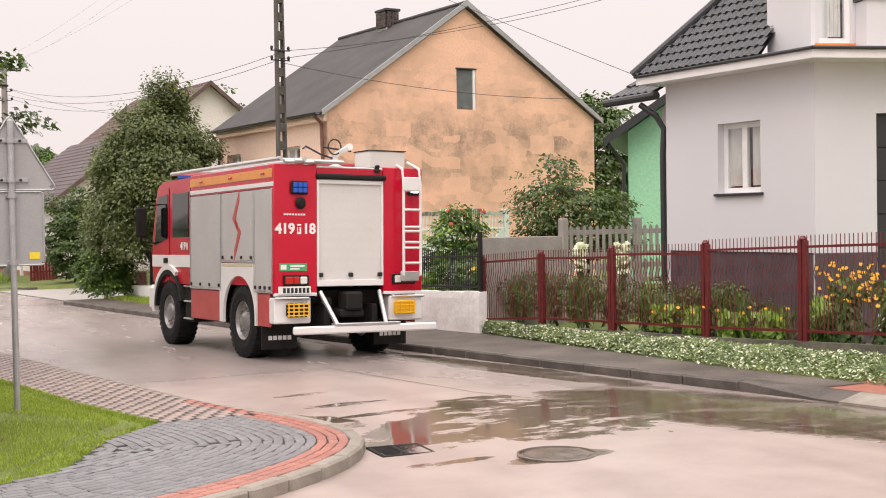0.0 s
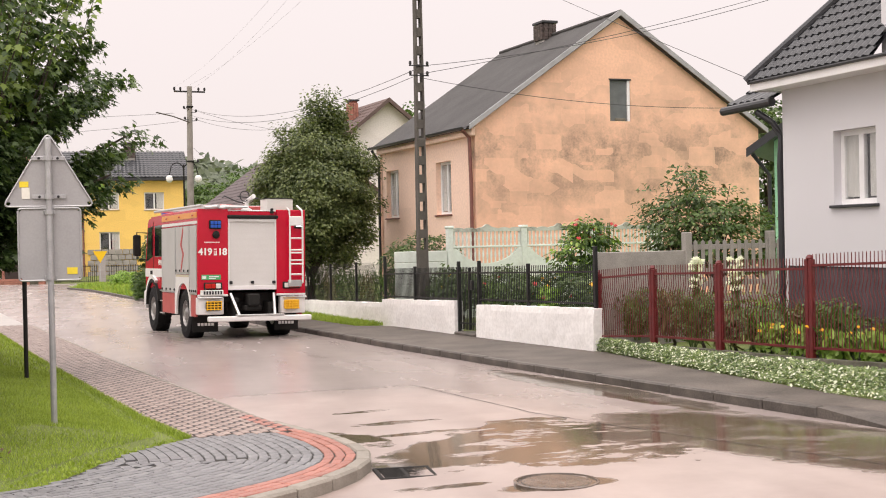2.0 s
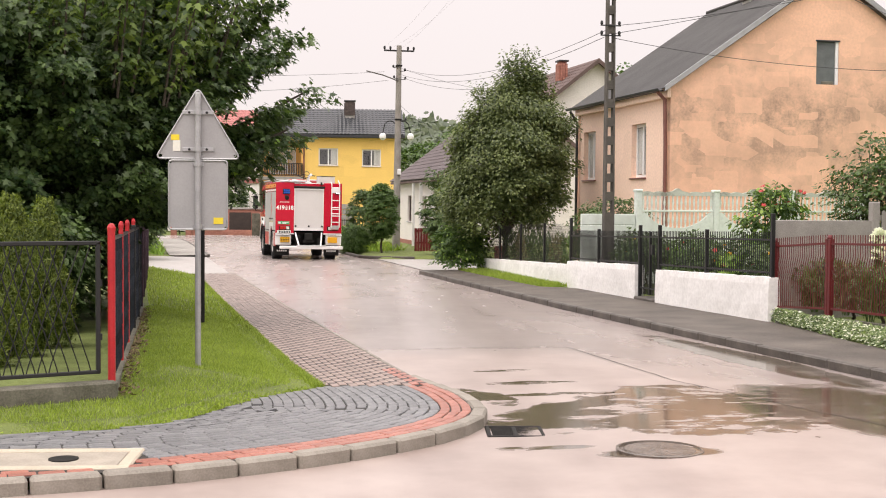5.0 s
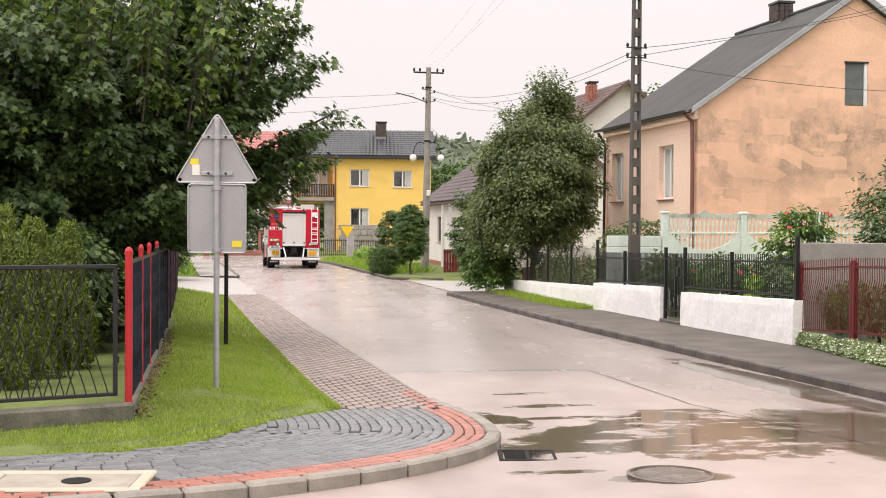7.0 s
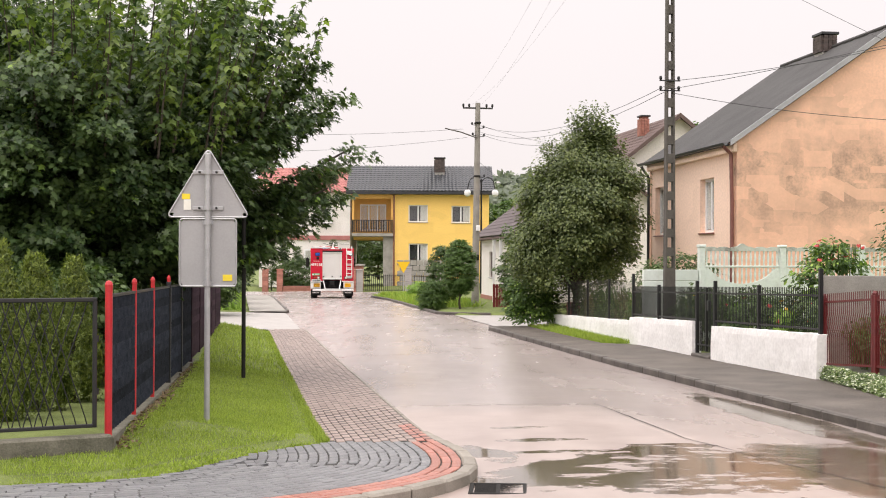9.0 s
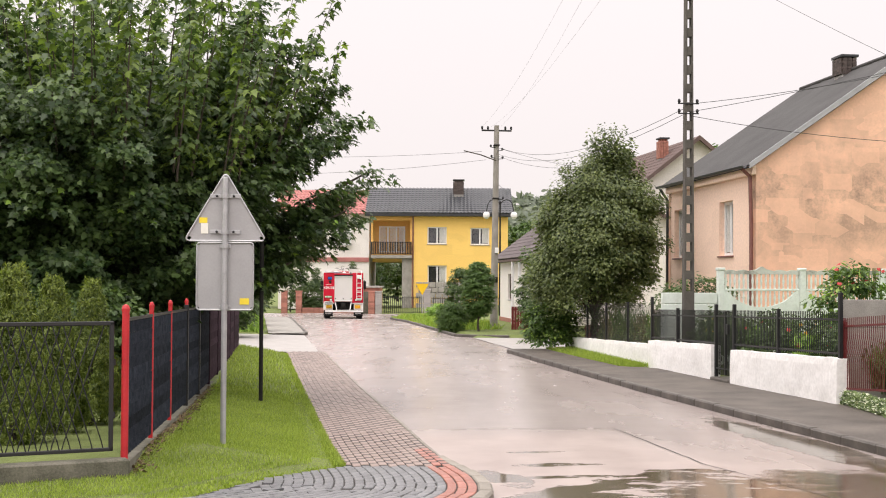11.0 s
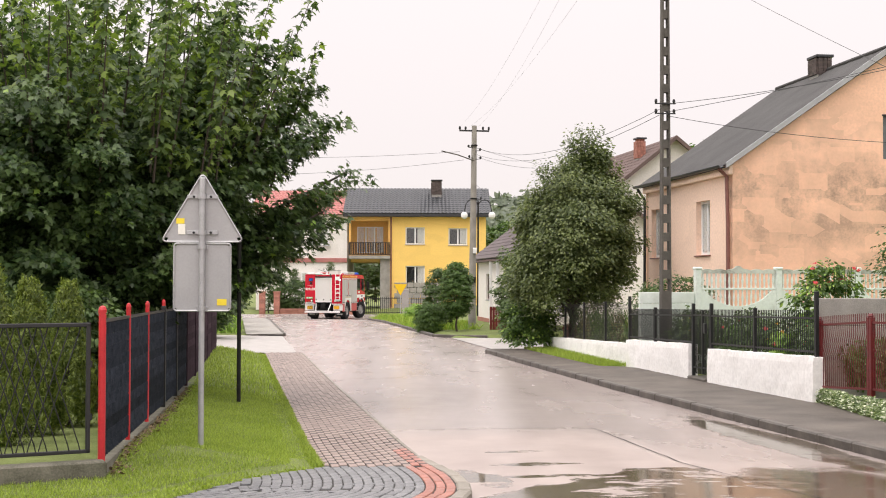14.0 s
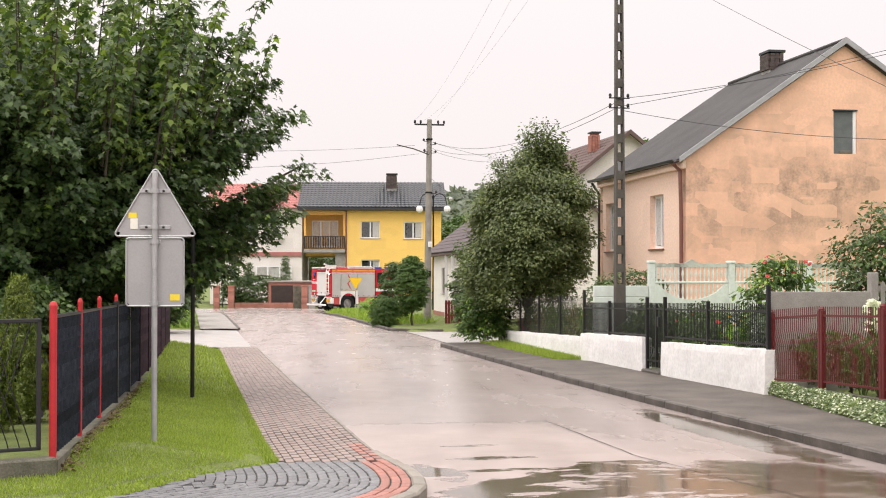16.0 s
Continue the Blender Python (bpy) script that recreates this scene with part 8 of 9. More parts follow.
def scatter(name, label, cat, n, where, height, mat, seed, lean=0.35, shape=None, width=1.0, second=None, share=0.0):
    """Upright blades or small leaves over a stretch of ground, joined as one."""
    rng = np.random.default_rng(seed)
    pts = where(rng, n)
    C = np.array(pts)
    m = len(C)
    a = rng.random(m) * 2 * np.pi
    N = np.stack([np.cos(a), np.sin(a), 0.25 + 0 * a], 1)
    U = np.stack([rng.normal(0, lean, m), rng.normal(0, lean, m), np.ones(m)], 1)
    S = height * (0.5 + rng.random(m))
    ob = leaf_mesh(name, C, N, U, S, shape or [(-0.09, 0), (0.09, 0), (0.03, 0.65), (0.0, 1.0)], mat, second=second, share=share, rng=rng)
    return tagged(ob, label, cat, kind="stuff")


def verge_left(rng, n):
    out = []
    while len(out) < n:
        y = 3.0 + 14.0 * rng.random() ** 1.35
        x = -5.2 + 4.4 * rng.random()
        edge = float(np.interp(y, [4.4, 5.2, 12.0, 17.0], [-9.0, -2.85, -3.68, -4.3]))
        if lawn_depth(x, y) > -0.035 + 0.03 * rng.normal() and (x > edge or y < 5.2 + 0.48 * (x + 3.0)):
            out.append((x, y, ground_z(x, y) - 0.005))
    return out


def strip_between(ya, yb, fa, fb, lift=0.0):
    def where(rng, n):
        out = []
        for _ in range(n):
            y = ya + (yb - ya) * rng.random()
            x = fa(y) + (fb(y) - fa(y)) * rng.random()
            out.append((x, y, ground_z(x, y) + lift))
        return out
    return where


scatter("grass", "short green lawn grass beside the pavement", "grass", 95000, verge_left, 0.036, GRASS, 81)
scatter("weeds", "yellow-green weeds along the verge edge", "weeds", 700, lambda rng, n: [(x, y, ground_z(x, y)) for x, y in zip(*(lambda y: (np.interp(y, [4.0, 4.54, 5.83, 6.93], [-3.4, -2.31, -1.75, -0.98]) - np.abs(rng.normal(0, 0.16, n)), y))(4.0 + 2.9 * rng.random(n)))], 0.034, GRASS, 82, 0.7, OVAL_SHAPE)
scatter("grass", "longer grass along the pavement edge", "grass", 9000, lambda rng, n: [(left_x(y) - 1.27 - abs(rng.normal(0, 0.05)), y, road_z(y) + walk_h(y) - 0.02) for y in 7.0 + 26.0 * rng.random(n) ** 1.5], 0.05, GRASS, 88, 0.5)
scatter("grass", "grass of the far verge", "grass", 9000, strip_between(16, 34, lambda y: left_x(y) - 3.0, lambda y: left_x(y) - 1.35), 0.07, GRASS, 83)
scatter("grass", "grass strip before the low white wall", "grass", 9000, strip_between(26.2, 35.4, lambda y: float(np.interp(y, [26, 35.5], [4.64, 3.3])), lambda y: wall_x(y) - 0.1 if y < 30 else wall_x(y) + 0.2, 0.02), 0.10, GRASS, 84)
scatter("grass", "tall grass and weeds on the far verge", "grass", 9000, strip_between(52.5, 80, lambda y: right_x(y) + 0.2, lambda y: right_x(y) + 3.0, 0.02), 0.28, GRASS, 85, second=WEED, share=0.4)
LITTER = grained("dry_leaf_litter", (0.10, 0.065, 0.035), (0.24, 0.17, 0.09), 9, 60, 0.8, relief=0.2, vary=0.3, island=True)
scatter("weeds", "weeds at the far fence", "weeds", 3500, strip_between(48.5, 79, lambda y: left_x(y) - 3.2, lambda y: left_x(y) - 2.0, 0.0), 0.35, WEED, 86, 0.4)


def cover(rng, n):
    out = []
    while len(out) < n:
        y = 3.0 + 12.2 * rng.random()
        back = float(np.interp(y, [3.4, 5.5, 7.45, 9.35, 11.55, 13.5, 15.2], [8.5, 8.25, 8.0, 7.78, 7.5, 7.27, 7.1]))
        front = float(np.interp(y, [3, 5, 7.2, 12, 15.2], [7.4, 7.05, 6.85, 6.9, 6.98]))
        f = rng.random()
        x = front + (back - front) * f
        hump = 0.20 * math.sin(math.pi * min(1, f * 1.05 + 0.06)) ** 0.6 * (0.75 + 0.5 * noise.noise((x * 1.7, y * 1.7, 0)))
        out.append((x + rng.normal(0, 0.03), y, road_z(y) + 0.12 + hump * rng.random() ** 0.35 + 0.19 * f))
    return out


def flat_leaves(name, label, cat, n, where, size, mat, seed, shape, second=None, share=0.0):
    rng = np.random.default_rng(seed)
    C = np.array(where(rng, n))
    m = len(C)
    N = np.stack([rng.normal(-0.35, 0.5, m), rng.normal(-0.2, 0.5, m), np.ones(m)], 1)
    U = rng.normal(0, 1, (m, 3))
    return tagged(leaf_mesh(name, C, N, U, size * (0.5 + rng.random(m)), shape, mat, second=second, share=share, rng=rng), label, cat, kind="stuff")


flat_leaves("leaf_litter", "brown dry leaves along the fence footing", "leaf litter", 1100, lambda rng, n: [(float(np.interp(y, [5.28, 7.41, 9.6, 11.97, 17.0], [-2.93, -3.19, -3.47, -3.76, -4.4])) + 0.06 + abs(rng.normal(0, 0.07)), y, ground_z(float(np.interp(y, [5.28, 17.0], [-2.9, -4.35])) + 0.1, y) + 0.025) for y in 5.3 + 11.0 * rng.random(n)], 0.045, LITTER, 87, OVAL_SHAPE)
flat_leaves("ground_cover", "variegated green and white ground cover along the fence", "ground cover", 34000, cover, 0.040, IVY_LEAF, 90, OVAL_SHAPE, PETAL_WHITE, 0.2)


def plant_clump(label, name, at, h, r, n, mat, seed, blade=True, bloom=None, blooms=0, bloom_size=0.06, bloom_z=(0.6, 1.0)):
    """Stems and leaves of a garden plant, with its flower heads as parts."""
    rng = np.random.default_rng(seed)
    t = thing(name, pose(*at), label, "plant", "garden plants")
    a = rng.random(n) * 2 * np.pi
    rr = np.sqrt(rng.random(n)) * r
    C = np.stack([np.cos(a) * rr * 0.6, np.sin(a) * rr * 0.6, rng.random(n) * h * 0.75], 1)
    U = np.stack([np.cos(a) * 0.5, np.sin(a) * 0.5, np.ones(n)], 1) + rng.normal(0, 0.25, (n, 3))
    N = np.stack([np.cos(a), np.sin(a), 0.4 + 0 * a], 1) + rng.normal(0, 0.3, (n, 3))
    leaf_mesh("foliage", C, N, U, (0.22 if blade else 0.11) * (0.5 + rng.random(n)), [(-0.05, 0), (0.05, 0), (0.06, 0.5), (0, 1)] if blade else OVAL_SHAPE, mat, t)
    bm = bmesh.new()
    for k in range(14):
        b = rng.random() * 6.28
        tube(bm, [(0.05 * math.cos(b), 0.05 * math.sin(b), -0.05), (r * 0.5 * math.cos(b), r * 0.5 * math.sin(b), h * 0.6), (r * 0.8 * math.cos(b), r * 0.8 * math.sin(b), h * 0.95)], 0.006, 4, cap=False)
    tagged(part("stalk", bm, BUSH_LEAF, t), kind="stuff")
    for k in range(blooms):
        b, q = rng.random() * 6.28, math.sqrt(rng.random()) * r
        z = h * rng.uniform(*bloom_z)
        m = 9
        aa = np.linspace(0, 2 * np.pi, m, endpoint=False)
        tilt = rng.normal(0, 0.35, 2)
        C = np.tile((q * math.cos(b), q * math.sin(b), z), (m, 1))
        N = np.tile((-0.6 + tilt[0], -0.5 + tilt[1], 0.7), (m, 1)) + rng.normal(0, 0.15, (m, 3))
        U = np.stack([np.cos(aa), np.sin(aa), 0.3 * np.sin(aa)], 1)
        leaf_mesh("flower", C, N, U, bloom_size * np.ones(m), OVAL_SHAPE, bloom, t)
    return t


for i, (x, y) in enumerate(((8.42, 7.0), (8.5, 6.3), (8.65, 5.7), (8.85, 5.0))):
    plant_clump("tall plant with golden yellow daisy flowers", "coneflower", (x, y, 0.0), 1.25, 0.42, 330, BUSH_LEAF, 100 + i, False, PETAL_YELLOW, 60, 0.034, (0.55, 1.0))
for i in range(13):
    y = 14.8 - i * 0.62
    x = float(np.interp(y, [7.45, 9.35, 11.55, 13.5, 15.2], [8.0, 7.78, 7.5, 7.27, 7.1])) + 0.45 + 0.25 * (i % 3)
    plant_clump("grassy garden weeds behind the red fence", "weeds", (x, y, 0.0), 0.75 - 0.02 * i + 0.2 * (i % 2), 0.42, 260, (BUSH_LEAF, DRY_WEED, WEED)[i % 3], 120 + i, True, None, 0)
for i, (x, y) in enumerate(((8.05, 9.9), (8.1, 9.1), (8.2, 8.4), (7.95, 10.6))):
    plant_clump("low yellow-green flowering plant by the fence", "weeds", (x, y, 0.05), 0.5, 0.42, 260, WEED, 140 + i, False, PETAL_YELLOW, 6, 0.035)
for i, (x, y) in enumerate(((8.2, 13.6), (8.25, 12.3))):
    plant_clump("white flower spike behind the red fence", "yucca", (x, y, 0.1), 1.3, 0.12, 60, BUSH_LEAF, 150 + i, True, PETAL_WHITE, 46, 0.06, (0.65, 1.05))
roses = [(8.6, 19.1), (8.9, 19.3), (8.3, 19.0)]
for i, (x, y) in enumerate(roses):
    plant_clump("red rose stem in bloom", "rose", (x, y, 0.2), 2.05, 0.28, 40, BUSH_LEAF, 160 + i, False, PETAL_RED, 4, 0.06, (0.78, 1.0))
for i in range(8):
    y = 16.2 + i * 1.25
    plant_clump("garden plants behind the black fence", "garden plant", (wall_x(y) + 0.8 + 0.5 * (i % 2), y, 0.05), 0.9, 0.5, 260, (PRIVET_LEAF, BUSH_LEAF, WEED)[i % 3], 170 + i, False, (PETAL_YELLOW, PETAL_WHITE, PETAL_RED)[i % 3], 5, 0.06)
for i in range(8):
    y = 16.0 + i * 1.28
    if not 20.2 < y < 21.8:
        tree("bush", "dark dense shrub behind the black fence", "bush", (wall_x(y) + 1.0 + 0.3 * (i % 3), y, 0.0), 0.55, (0.75, 0.75, 0.55 + 0.08 * (i % 3)), 70, 40, 0.24, 0.085, PRIVET_LEAF, OVAL_SHAPE, 200 + i, (0.03, 0.2), 5, 10, 0.4, -0.7, group="bushes")
for i in range(6):
    y = 14.4 - i * 0.95
    tree("bush", "dark shrub behind the red fence", "bush", (float(np.interp(y, [7.45, 9.35, 11.55, 13.5, 15.2], [8.0, 7.78, 7.5, 7.27, 7.1])) + 0.95, y, 0.0), 0.5, (0.5, 0.5, 0.45), 26, 26, 0.22, 0.075, (PRIVET_LEAF, BUSH_LEAF, BUSH_LEAF)[i % 3], OVAL_SHAPE, 220 + i, (0.03, 0.2), 5, 10, 0.4, -0.7, group="bushes")
for i in range(7):
    y = 27.2 + i * 1.2
    plant_clump("overgrown plants behind the mesh fence", "garden plant", (wall_x(y) + 0.7, y, -0.1), 1.15, 0.5, 260, (PRIVET_LEAF, BUSH_LEAF, DRY_WEED)[i % 3], 180 + i, True)


def far_hill():
    """Wooded ridge on the horizon, a bumpy sheet of crowns."""
    rng = np.random.default_rng(5)
    n = 5200
    x = rng.uniform(-330, 330, n)
    d = rng.random(n)
    y = 330 + 150 * d
    top = 20 + 9 * np.sin(x / 70 + 1.2) + 5 * np.sin(x / 23)
    z = -2 + top * d
    per = 9
    P = np.repeat(np.stack([x, y, z], 1), per, 0) + rng.normal(0, 1.6, (n * per, 3))
    N = rng.normal(0, 0.5, (n * per, 3)) + np.array((0, -0.6, 0.8))
    U = rng.normal(0, 1, (n * per, 3))
    ob = leaf_mesh("far_woods", P, N, U, 3.2 * (0.5 + rng.random(n * per)), OVAL_SHAPE, HAZED_FOREST)
    tagged(ob, "green wooded hill on the horizon, haze put into its colour", "woods", kind="stuff")
    bm = bmesh.new()
    xs = np.linspace(-340, 340, 60)
    lo = [bm.verts.new((q, 326, -3)) for q in xs]
    hi = [bm.verts.new((q, 482, -3 + 20 + 9 * math.sin(q / 70 + 1.2) + 5 * math.sin(q / 23))) for q in xs]
    for i in range(59):
        bm.faces.new((lo[i], lo[i + 1], hi[i + 1], hi[i]))
    tagged(part("backdrop_hill", bm, HAZED_FOREST), "green hillside under the woods", "hill", kind="structure")


far_hill()


# ---------------------------------------------------------------- block paving
def on_corner(x, y):
    """Whether a paver lies between the kerb and the grass."""
    if y > 7.0 or x < -6.5:
        return False
    if y > 4.54 and x < np.interp(y, [4.54, 5.1, 5.83, 6.45, 6.95], [-2.31, -2.05, -1.75, -1.3, -0.98]) + 0.06:
        return False
    if x < -2.31 and y > np.interp(-x, [2.31, 2.8, 3.62, 6.0, 9.0], [4.54, 4.25, 4.01, 3.3, 2.5]) - 0.06:
        return False
    return not (-3.6 < x < -2.3 and 2.46 < y < 3.26)


def paver_mesh(name, length, width, mat):
    bm = bmesh.new()
    box(bm, (-length / 2, -width / 2, -0.06), (length / 2, width / 2, 0.0), 0.006)
    me = bpy.data.meshes.new(name)
    bm.to_mesh(me)
    bm.free()
    me.materials.append(mat)
    return me


def corner_paving():
    line = LEFT_KERB[5:-1]
    outline = offset_line(line, -0.10)
    grey = thing("pavement_corner", Matrix(), "wet grey concrete block paving laid in curves", "pavement", kind="structure")
    red = thing("pavement_border", Matrix(), "three curved courses of red paving blocks", "pavement", kind="structure")
    meshes = {c: [paver_mesh("paver", l, 0.087, c) for l in (0.186, 0.180)] for c in (PAVER_RED, PAVER_GREY)}
    # bed of joint sand under the blocks
    bm = bmesh.new()
    ring = [p for p in resample(outline, 0.25) if p[1] < 7.3 and p[0] > -8.5]
    pts = ring + [(-8.5, 2.6)] + GRASS_EDGE[-3::-1] + [(-0.98, 7.3)]
    vs = [bm.verts.new((x, y, road_z(y) + walk_h(y) - 0.012)) for x, y in pts]
    bm.faces.new(vs)
    bmesh.ops.triangulate(bm, faces=bm.faces[:])
    part("joint_bed", bm, JOINT, grey)
    rest_v, rest_f = [], []
    count = 0
    placed = []
    for row in range(24):
        d = 0.205 + row * 0.1
        course = resample(offset_line(resample(line, 0.12), -d), 0.197)
        half = 0.0985 if row % 2 else 0.0
        for a, b in zip(course, course[1:]):
            ang = math.atan2(b[1] - a[1], b[0] - a[0])
            x, y = (a[0] + b[0]) / 2 + half * math.cos(ang), (a[1] + b[1]) / 2 + half * math.sin(ang)
            if not on_corner(x, y) or seg_dist(x, y, line) < d - 0.03 or math.hypot(b[0] - a[0], b[1] - a[1]) < 0.15:
                continue
            placed.append((x, y))
            col = PAVER_RED if row < 3 else PAVER_GREY
            m = pose(x, y, road_z(y) + walk_h(y) + random.uniform(-0.002, 0.002), random.uniform(-0.4, 0.4), random.uniform(-0.4, 0.4), math.degrees(ang) + random.uniform(-0.6, 0.6))
            if row < 3 or (count < 300 and x > -3.2):
                count += row >= 3
                o = new("paver", random.choice(meshes[col]))
                o.parent = red if row < 3 else grey
                o.matrix_basis = m
            else:
                base = len(rest_v)
                rest_v += [m @ Vector((sx * 0.092, sy * 0.0432, z)) for z in (-0.03, 0.0) for sx, sy in ((-1, -1), (1, -1), (1, 1), (-1, 1))]
                rest_f += [tuple(base + i for i in q) for q in ((4, 5, 6, 7), (0, 1, 5, 4), (1, 2, 6, 5), (2, 3, 7, 6), (3, 0, 4, 7))]
    # cut blocks that close the wedge where the curved courses meet
    done = np.array(placed)
    ca, sa = math.cos(radians(14)), math.sin(radians(14))
    for i in range(-60, 40):
        for j in range(-10, 60):
            u, v = i * 0.1, j * 0.1
            x, y = -1.2 + u * ca - v * sa, 3.0 + u * sa + v * ca
            if on_corner(x, y) and in_left(x, y) and seg_dist(x, y, line) > 0.5 and np.min(np.abs(done - (x, y)).max(1)) > 0.066:
                m = pose(x, y, road_z(y) + walk_h(y) - 0.005, 0, 0, 14)
                base = len(rest_v)
                rest_v += [m @ Vector((sx * 0.046, sy * 0.046, z)) for z in (-0.03, 0.0) for sx, sy in ((-1, -1), (1, -1), (1, 1), (-1, 1))]
                rest_f += [tuple(base + q for q in f) for f in ((4, 5, 6, 7), (0, 1, 5, 4), (1, 2, 6, 5), (2, 3, 7, 6), (3, 0, 4, 7))]
                done = np.vstack([done, (x, y)])
    if rest_v:
        tagged(raw_mesh("pavers", rest_v, rest_f, PAVER_GREY_JOINED, grey), kind="stuff")


PAVER_GREY_JOINED = grained("paver_grey_joined", (0.105, 0.108, 0.118), (0.24, 0.238, 0.242), 9, 120, 0.45, relief=0.35, dist=0.006, vary=0.16, island=True)
ROSE_JOINED = grained("paver_rose_joined", (0.27, 0.205, 0.182), (0.38, 0.30, 0.266), 9, 120, 0.6, relief=0.35, dist=0.006, vary=0.12, island=True)
DARK_JOINED = grained("paver_dark_joined", (0.045, 0.034, 0.032), (0.085, 0.066, 0.062), 9, 120, 0.6, relief=0.35, dist=0.006, vary=0.12, island=True)
RED_JOINED = grained("paver_red_joined", (0.28, 0.125, 0.10), (0.40, 0.19, 0.15), 9, 120, 0.4, relief=0.35, dist=0.006, vary=0.12, island=True)
corner_paving()


def street_paving():
    """The straight pavement: rose blocks with dark half blocks set in a checker."""
    hold = thing("pavement_left", Matrix(), "rose and dark checkered block pavement beside the lawn", "pavement", kind="structure")
    rows = [[(left_x(y) - 0.06 - 1.20 * k / 4, y) for k in range(5)] for y in np.arange(7.0, 34.0, 0.5)]
    verts, faces = [], []
    for r in rows:
        verts += [(x, y, road_z(y) + walk_h(y) - 0.012) for x, y in r]
    for j in range(len(rows) - 1):
        for i in range(4):
            faces.append((j * 5 + i, j * 5 + i + 1, j * 5 + 6 + i, j * 5 + 5 + i))
    raw_mesh("joint_bed", verts, faces, JOINT, hold)
    kinds = (PAVER_ROSE, PAVER_DARK, PAVER_RED)
    joined = (ROSE_JOINED, DARK_JOINED, RED_JOINED)
    big = {k: paver_mesh("paver", 0.188, 0.090, kinds[k]) for k in (0, 2)}
    small = paver_mesh("paver", 0.094, 0.094, PAVER_DARK)
    stuff = {0: ([], []), 1: ([], []), 2: ([], [])}
    count = 0
    s = 7.05
    step = 0.298
    j = 0
    while s < 33.9:
        for i in range(12):
            y0 = s + (step / 2 if i % 2 else 0)
            for off, kind, ln in ((0.096, 0, 0.192), (0.245, 1, 0.094)):
                y = y0 + off
                x = left_x(y) - 0.13 - i * 0.1
                if i < 2 and y < 9.0:
                    kind = 2 if kind == 0 else kind
                m = pose(x, y, road_z(y) + walk_h(y) + random.uniform(-0.002, 0.002), 0, 0, 98.8 + random.uniform(-0.7, 0.7))
                if count < 300:
                    count += 1
                    o = new("paver", small if kind == 1 else big[kind])
                    o.parent = hold
                    o.matrix_basis = m
                else:
                    V, F = stuff[kind]
                    base = len(V)
                    V += [m @ Vector((sx * ln / 2, sy * 0.047, z)) for z in (-0.03, 0.0) for sx, sy in ((-1, -1), (1, -1), (1, 1), (-1, 1))]
                    F += [tuple(base + q for q in f) for f in ((4, 5, 6, 7), (0, 1, 5, 4), (1, 2, 6, 5), (2, 3, 7, 6), (3, 0, 4, 7))]
        s += step
    for k, (V, F) in stuff.items():
        if V:
            tagged(raw_mesh("pavers", V, F, joined[k], hold), kind="stuff")


street_paving()


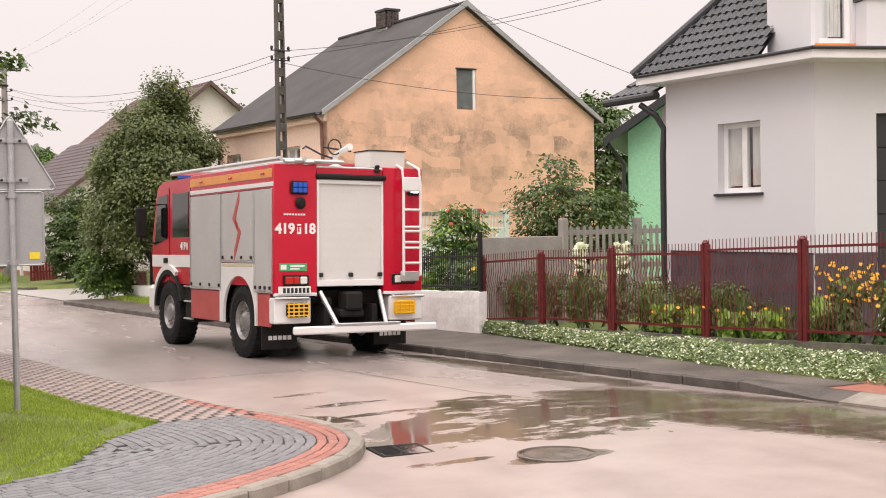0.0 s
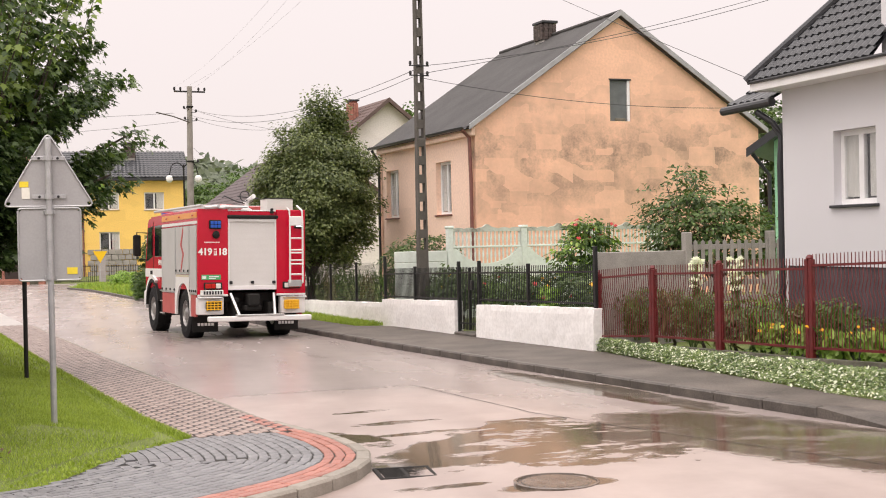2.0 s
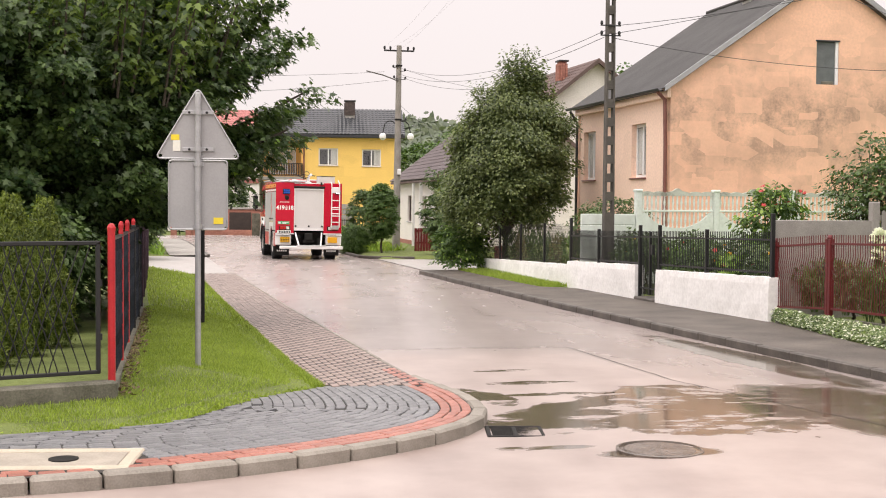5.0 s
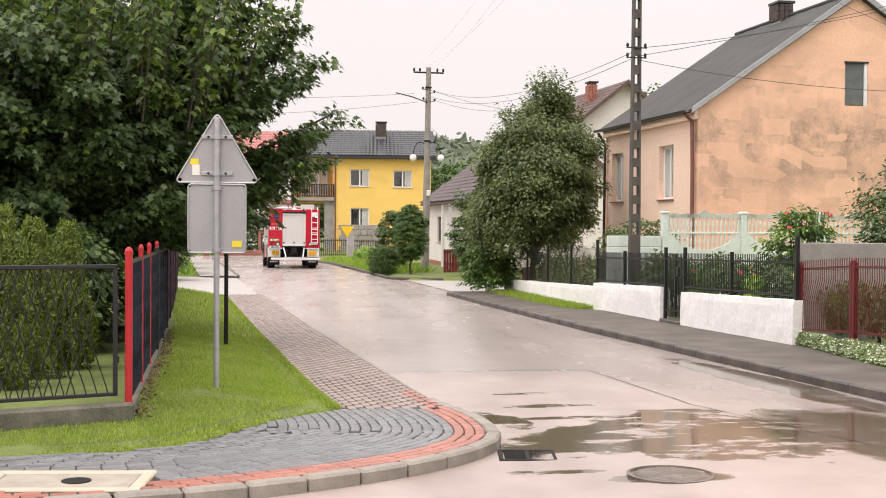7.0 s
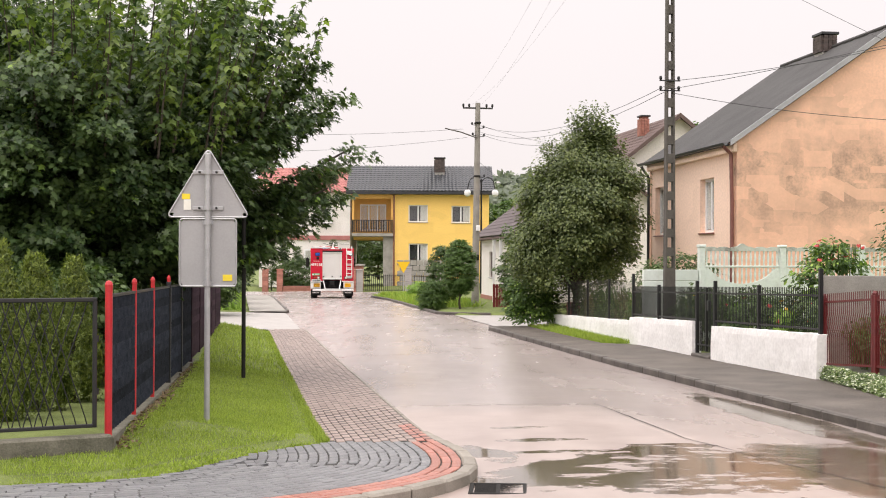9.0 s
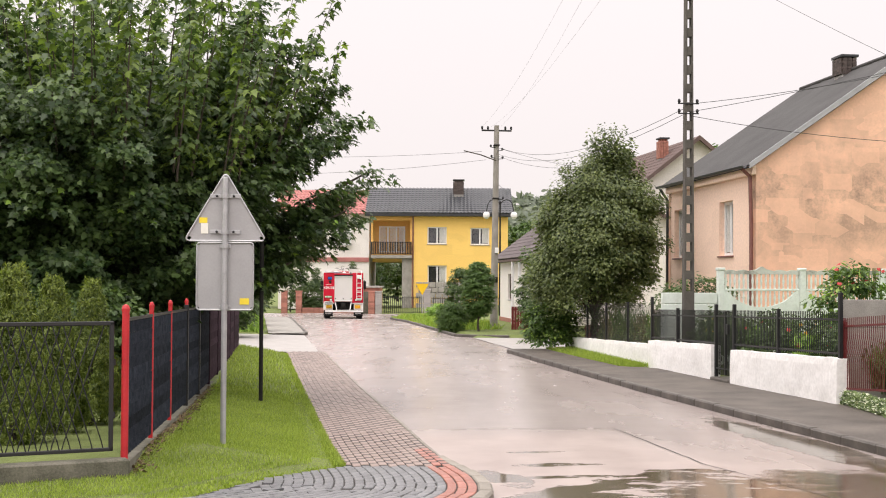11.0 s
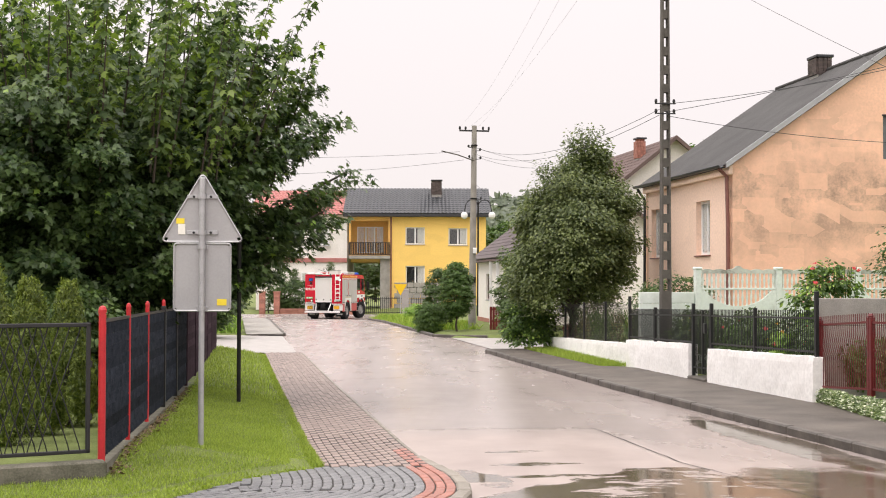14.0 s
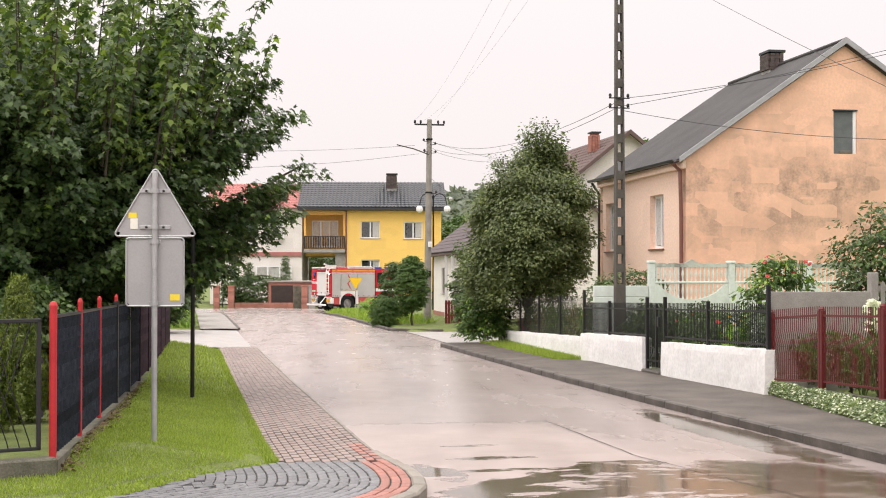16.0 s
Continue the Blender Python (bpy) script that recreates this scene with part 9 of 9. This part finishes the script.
def road_fittings():
    # gully grating
    g = thing("drain_grate", pose(0.76, 4.52, road_z(4.5) + crown(0.76, 4.52) + 0.004, 0, 0, -4), "dark iron gully grating at the kerb", "drain")
    bm = bmesh.new()
    for lo, hi in (((-0.26, -0.26, -0.03), (0.26, -0.22, 0.006)), ((-0.26, 0.22, -0.03), (0.26, 0.26, 0.006)), ((-0.26, -0.22, -0.03), (-0.22, 0.22, 0.006)), ((0.22, -0.22, -0.03), (0.26, 0.22, 0.006)), ((-0.02, -0.22, -0.03), (0.02, 0.22, 0.004))):
        box(bm, lo, hi, 0.006)
    part("frame", bm, CHASSIS, g)
    for k in range(9):
        bm = bmesh.new()
        box(bm, (-0.21, -0.19 + k * 0.046, -0.03), (0.21, -0.175 + k * 0.046, 0.002), 0.004)
        part("bar", bm, CHASSIS, g)
    # black plate close under the bars, its colour stands in for the hole's shade
    bm = bmesh.new()
    box(bm, (-0.24, -0.24, -0.05), (0.24, 0.24, -0.031))
    part("sump_dark_plate", bm, INK, g)
    # round manhole cover half under water
    m = thing("manhole_cover", pose(1.8, 3.42, road_z(3.42) + crown(1.8, 3.42) + 0.004), "round iron manhole cover in a shallow puddle", "manhole cover")
    bm = bmesh.new()
    lathe(bm, [(0.36, -0.03), (0.36, 0.010), (0.335, 0.012), (0.33, -0.004), (0.30, -0.004), (0.29, 0.0065), (0.01, 0.007)], 32)
    part("cover", bm, grained("rusty_iron", (0.05, 0.04, 0.031), (0.20, 0.16, 0.135), 5, 40, 0.12, relief=0.25), m)
    # concrete chamber cover in the pavement
    zc = road_z(3.0) + 0.122
    b = thing("chamber_cover", pose(-2.95, 2.86, zc, 0, 0, -1), "pale concrete chamber frame with an iron lid", "chamber cover")
    bm = bmesh.new()
    for lo, hi in (((-0.62, -0.36, -0.06), (0.62, -0.27, 0.006)), ((-0.62, 0.27, -0.06), (0.62, 0.36, 0.006)), ((-0.62, -0.27, -0.06), (-0.52, 0.27, 0.006)), ((0.52, -0.27, -0.06), (0.62, 0.27, 0.006))):
        box(bm, lo, hi, 0.012)
    part("frame", bm, grained("cream_concrete", (0.42, 0.36, 0.28), (0.56, 0.49, 0.39), 4, 70, 0.6, relief=0.3), b)
    bm = bmesh.new()
    box(bm, (-0.515, -0.265, -0.05), (0.515, 0.265, -0.006), 0.01)
    part("lid", bm, grained("stained_concrete", (0.26, 0.23, 0.19), (0.42, 0.37, 0.31), 4, 70, 0.6, relief=0.3), b)
    bm = bmesh.new()
    lathe(bm, [(0.11, -0.006), (0.11, 0.002), (0.09, 0.003), (0.01, 0.003)], 20, Matrix.Translation((0.08, 0, 0)))
    part("iron_cap", bm, CHASSIS, b)
    # sealed joints in the asphalt
    for run in ([(-0.2, 11.8), (0.8, 11.55), (2.55, 11.72)], [(2.55, 11.72), (3.1, 7.65), (3.9, 5.2), (4.9, 2.4), (5.9, -0.6)]):
        j = thing("road_joint", Matrix(), "dark sealed joint in the asphalt", "joint", kind="structure")
        V, F = [], []
        pts = resample(run, 0.25)
        for i, (x, y) in enumerate(pts):
            w = 0.007 + 0.004 * noise.noise((x * 3, y * 3, 1))
            dx, dy = (pts[min(i + 1, len(pts) - 1)][0] - pts[max(i - 1, 0)][0]), (pts[min(i + 1, len(pts) - 1)][1] - pts[max(i - 1, 0)][1])
            k = math.hypot(dx, dy)
            wob = 0.02 * noise.noise((x * 2, y * 2, 5))
            z = road_z(y) + crown(x, y) + 0.007
            V += [(x - dy / k * (w + wob), y + dx / k * (w + wob), z), (x + dy / k * (w - wob), y - dx / k * (w - wob), z)]
        F = [(2 * i, 2 * i + 1, 2 * i + 3, 2 * i + 2) for i in range(len(pts) - 1)]
        raw_mesh("seal", V, F, CHASSIS, j)


road_fittings()


# ---------------------------------------------------------------- everything to true size
def to_true_size():
    for ob in list(scene.objects):
        if ob.parent is None and ob.type != "CAMERA" and ob.type != "LIGHT":
            ob.location = ob.location * K
            ob.scale = ob.scale * K


to_true_size()

# seconds, plan x and y of the rear axle, heading in degrees to the right of the street's north
ENGINE = [(0, 3.26, 14.30, -6.4), (0.5, 2.84, 17.15, -7.4), (1, 2.36, 20.10, -8.4), (1.5, 1.88, 22.75, -9),
          (2, 1.40, 25.47, -10), (2.5, 0.87, 28.25, -10.2), (3, 0.32, 31.30, -10.3), (3.5, -0.18, 35.10, -10.2),
          (4, -0.76, 38.90, -10), (4.5, -1.42, 42.30, -9.8), (5, -2.05, 46.00, -9.2), (6, -3.44, 53.80, -8.6),
          (7, -4.62, 61.28, -7.8), (7.5, -5.11, 64.22, -7.2), (8, -5.58, 67.32, -6.5), (8.5, -5.98, 70.58, -6),
          (9, -6.27, 73.43, -5.6), (10, -6.84, 77.10, -5.2), (11.5, -7.40, 81.01, -5), (12.5, -7.43, 81.89, -4),
          (13, -7.38, 82.02, 0), (13.5, -7.25, 82.18, 6), (14, -6.93, 82.35, 12.5), (14.5, -6.47, 82.62, 23),
          (15, -5.62, 83.40, 37.5), (15.5, -4.63, 84.54, 48), (16, -3.30, 85.82, 55)]


def engine_at(t):
    """The engine's place and heading between the rows above."""
    col = [[r[i] for r in ENGINE] for i in range(4)]
    return [float(np.interp(t, col[0], c)) for c in col[1:]]


def motions():
    rows = []
    for t, x, y, h in ENGINE:
        dip = math.degrees(math.atan2(road_z(y + 3) - road_z(y), 3))
        lean = float(np.interp(t, [0, 5, 9], [1.5, 0.8, 0.0]))
        rows.append((t, pose(x * K, y * K, (road_z(y) + 0.03) * K, dip, lean, -h)))
    walk(engine, rows)
    times = [k / 10 for k in range(161)]
    turned = [0.0]
    for a, b in zip(times, times[1:]):
        (xa, ya, _), (xb, yb, _) = engine_at(a), engine_at(b)
        turned.append(turned[-1] + math.degrees(math.hypot(xb - xa, yb - ya) * K / 0.545))
    steer = lambda t: -float(np.interp(t, [0, 12, 13, 14, 15.5, 16], [0, 0, 12, 20, 18, 12]))  # noqa: E731
    for w, (x, y) in zip(engine_wheels, ((-0.995, 0), (0.995, 0), (-0.995, 3.3), (0.995, 3.3))):
        rows = []
        for t, a in zip(times, turned):
            m = Matrix.Translation((x, y, 0.545)) @ Matrix.Rotation(radians(steer(t) if y > 1 else 0), 4, "Z") @ Matrix.Rotation(radians(-a), 4, "X")
            rows.append((t, m))
        walk(w, rows)


motions()
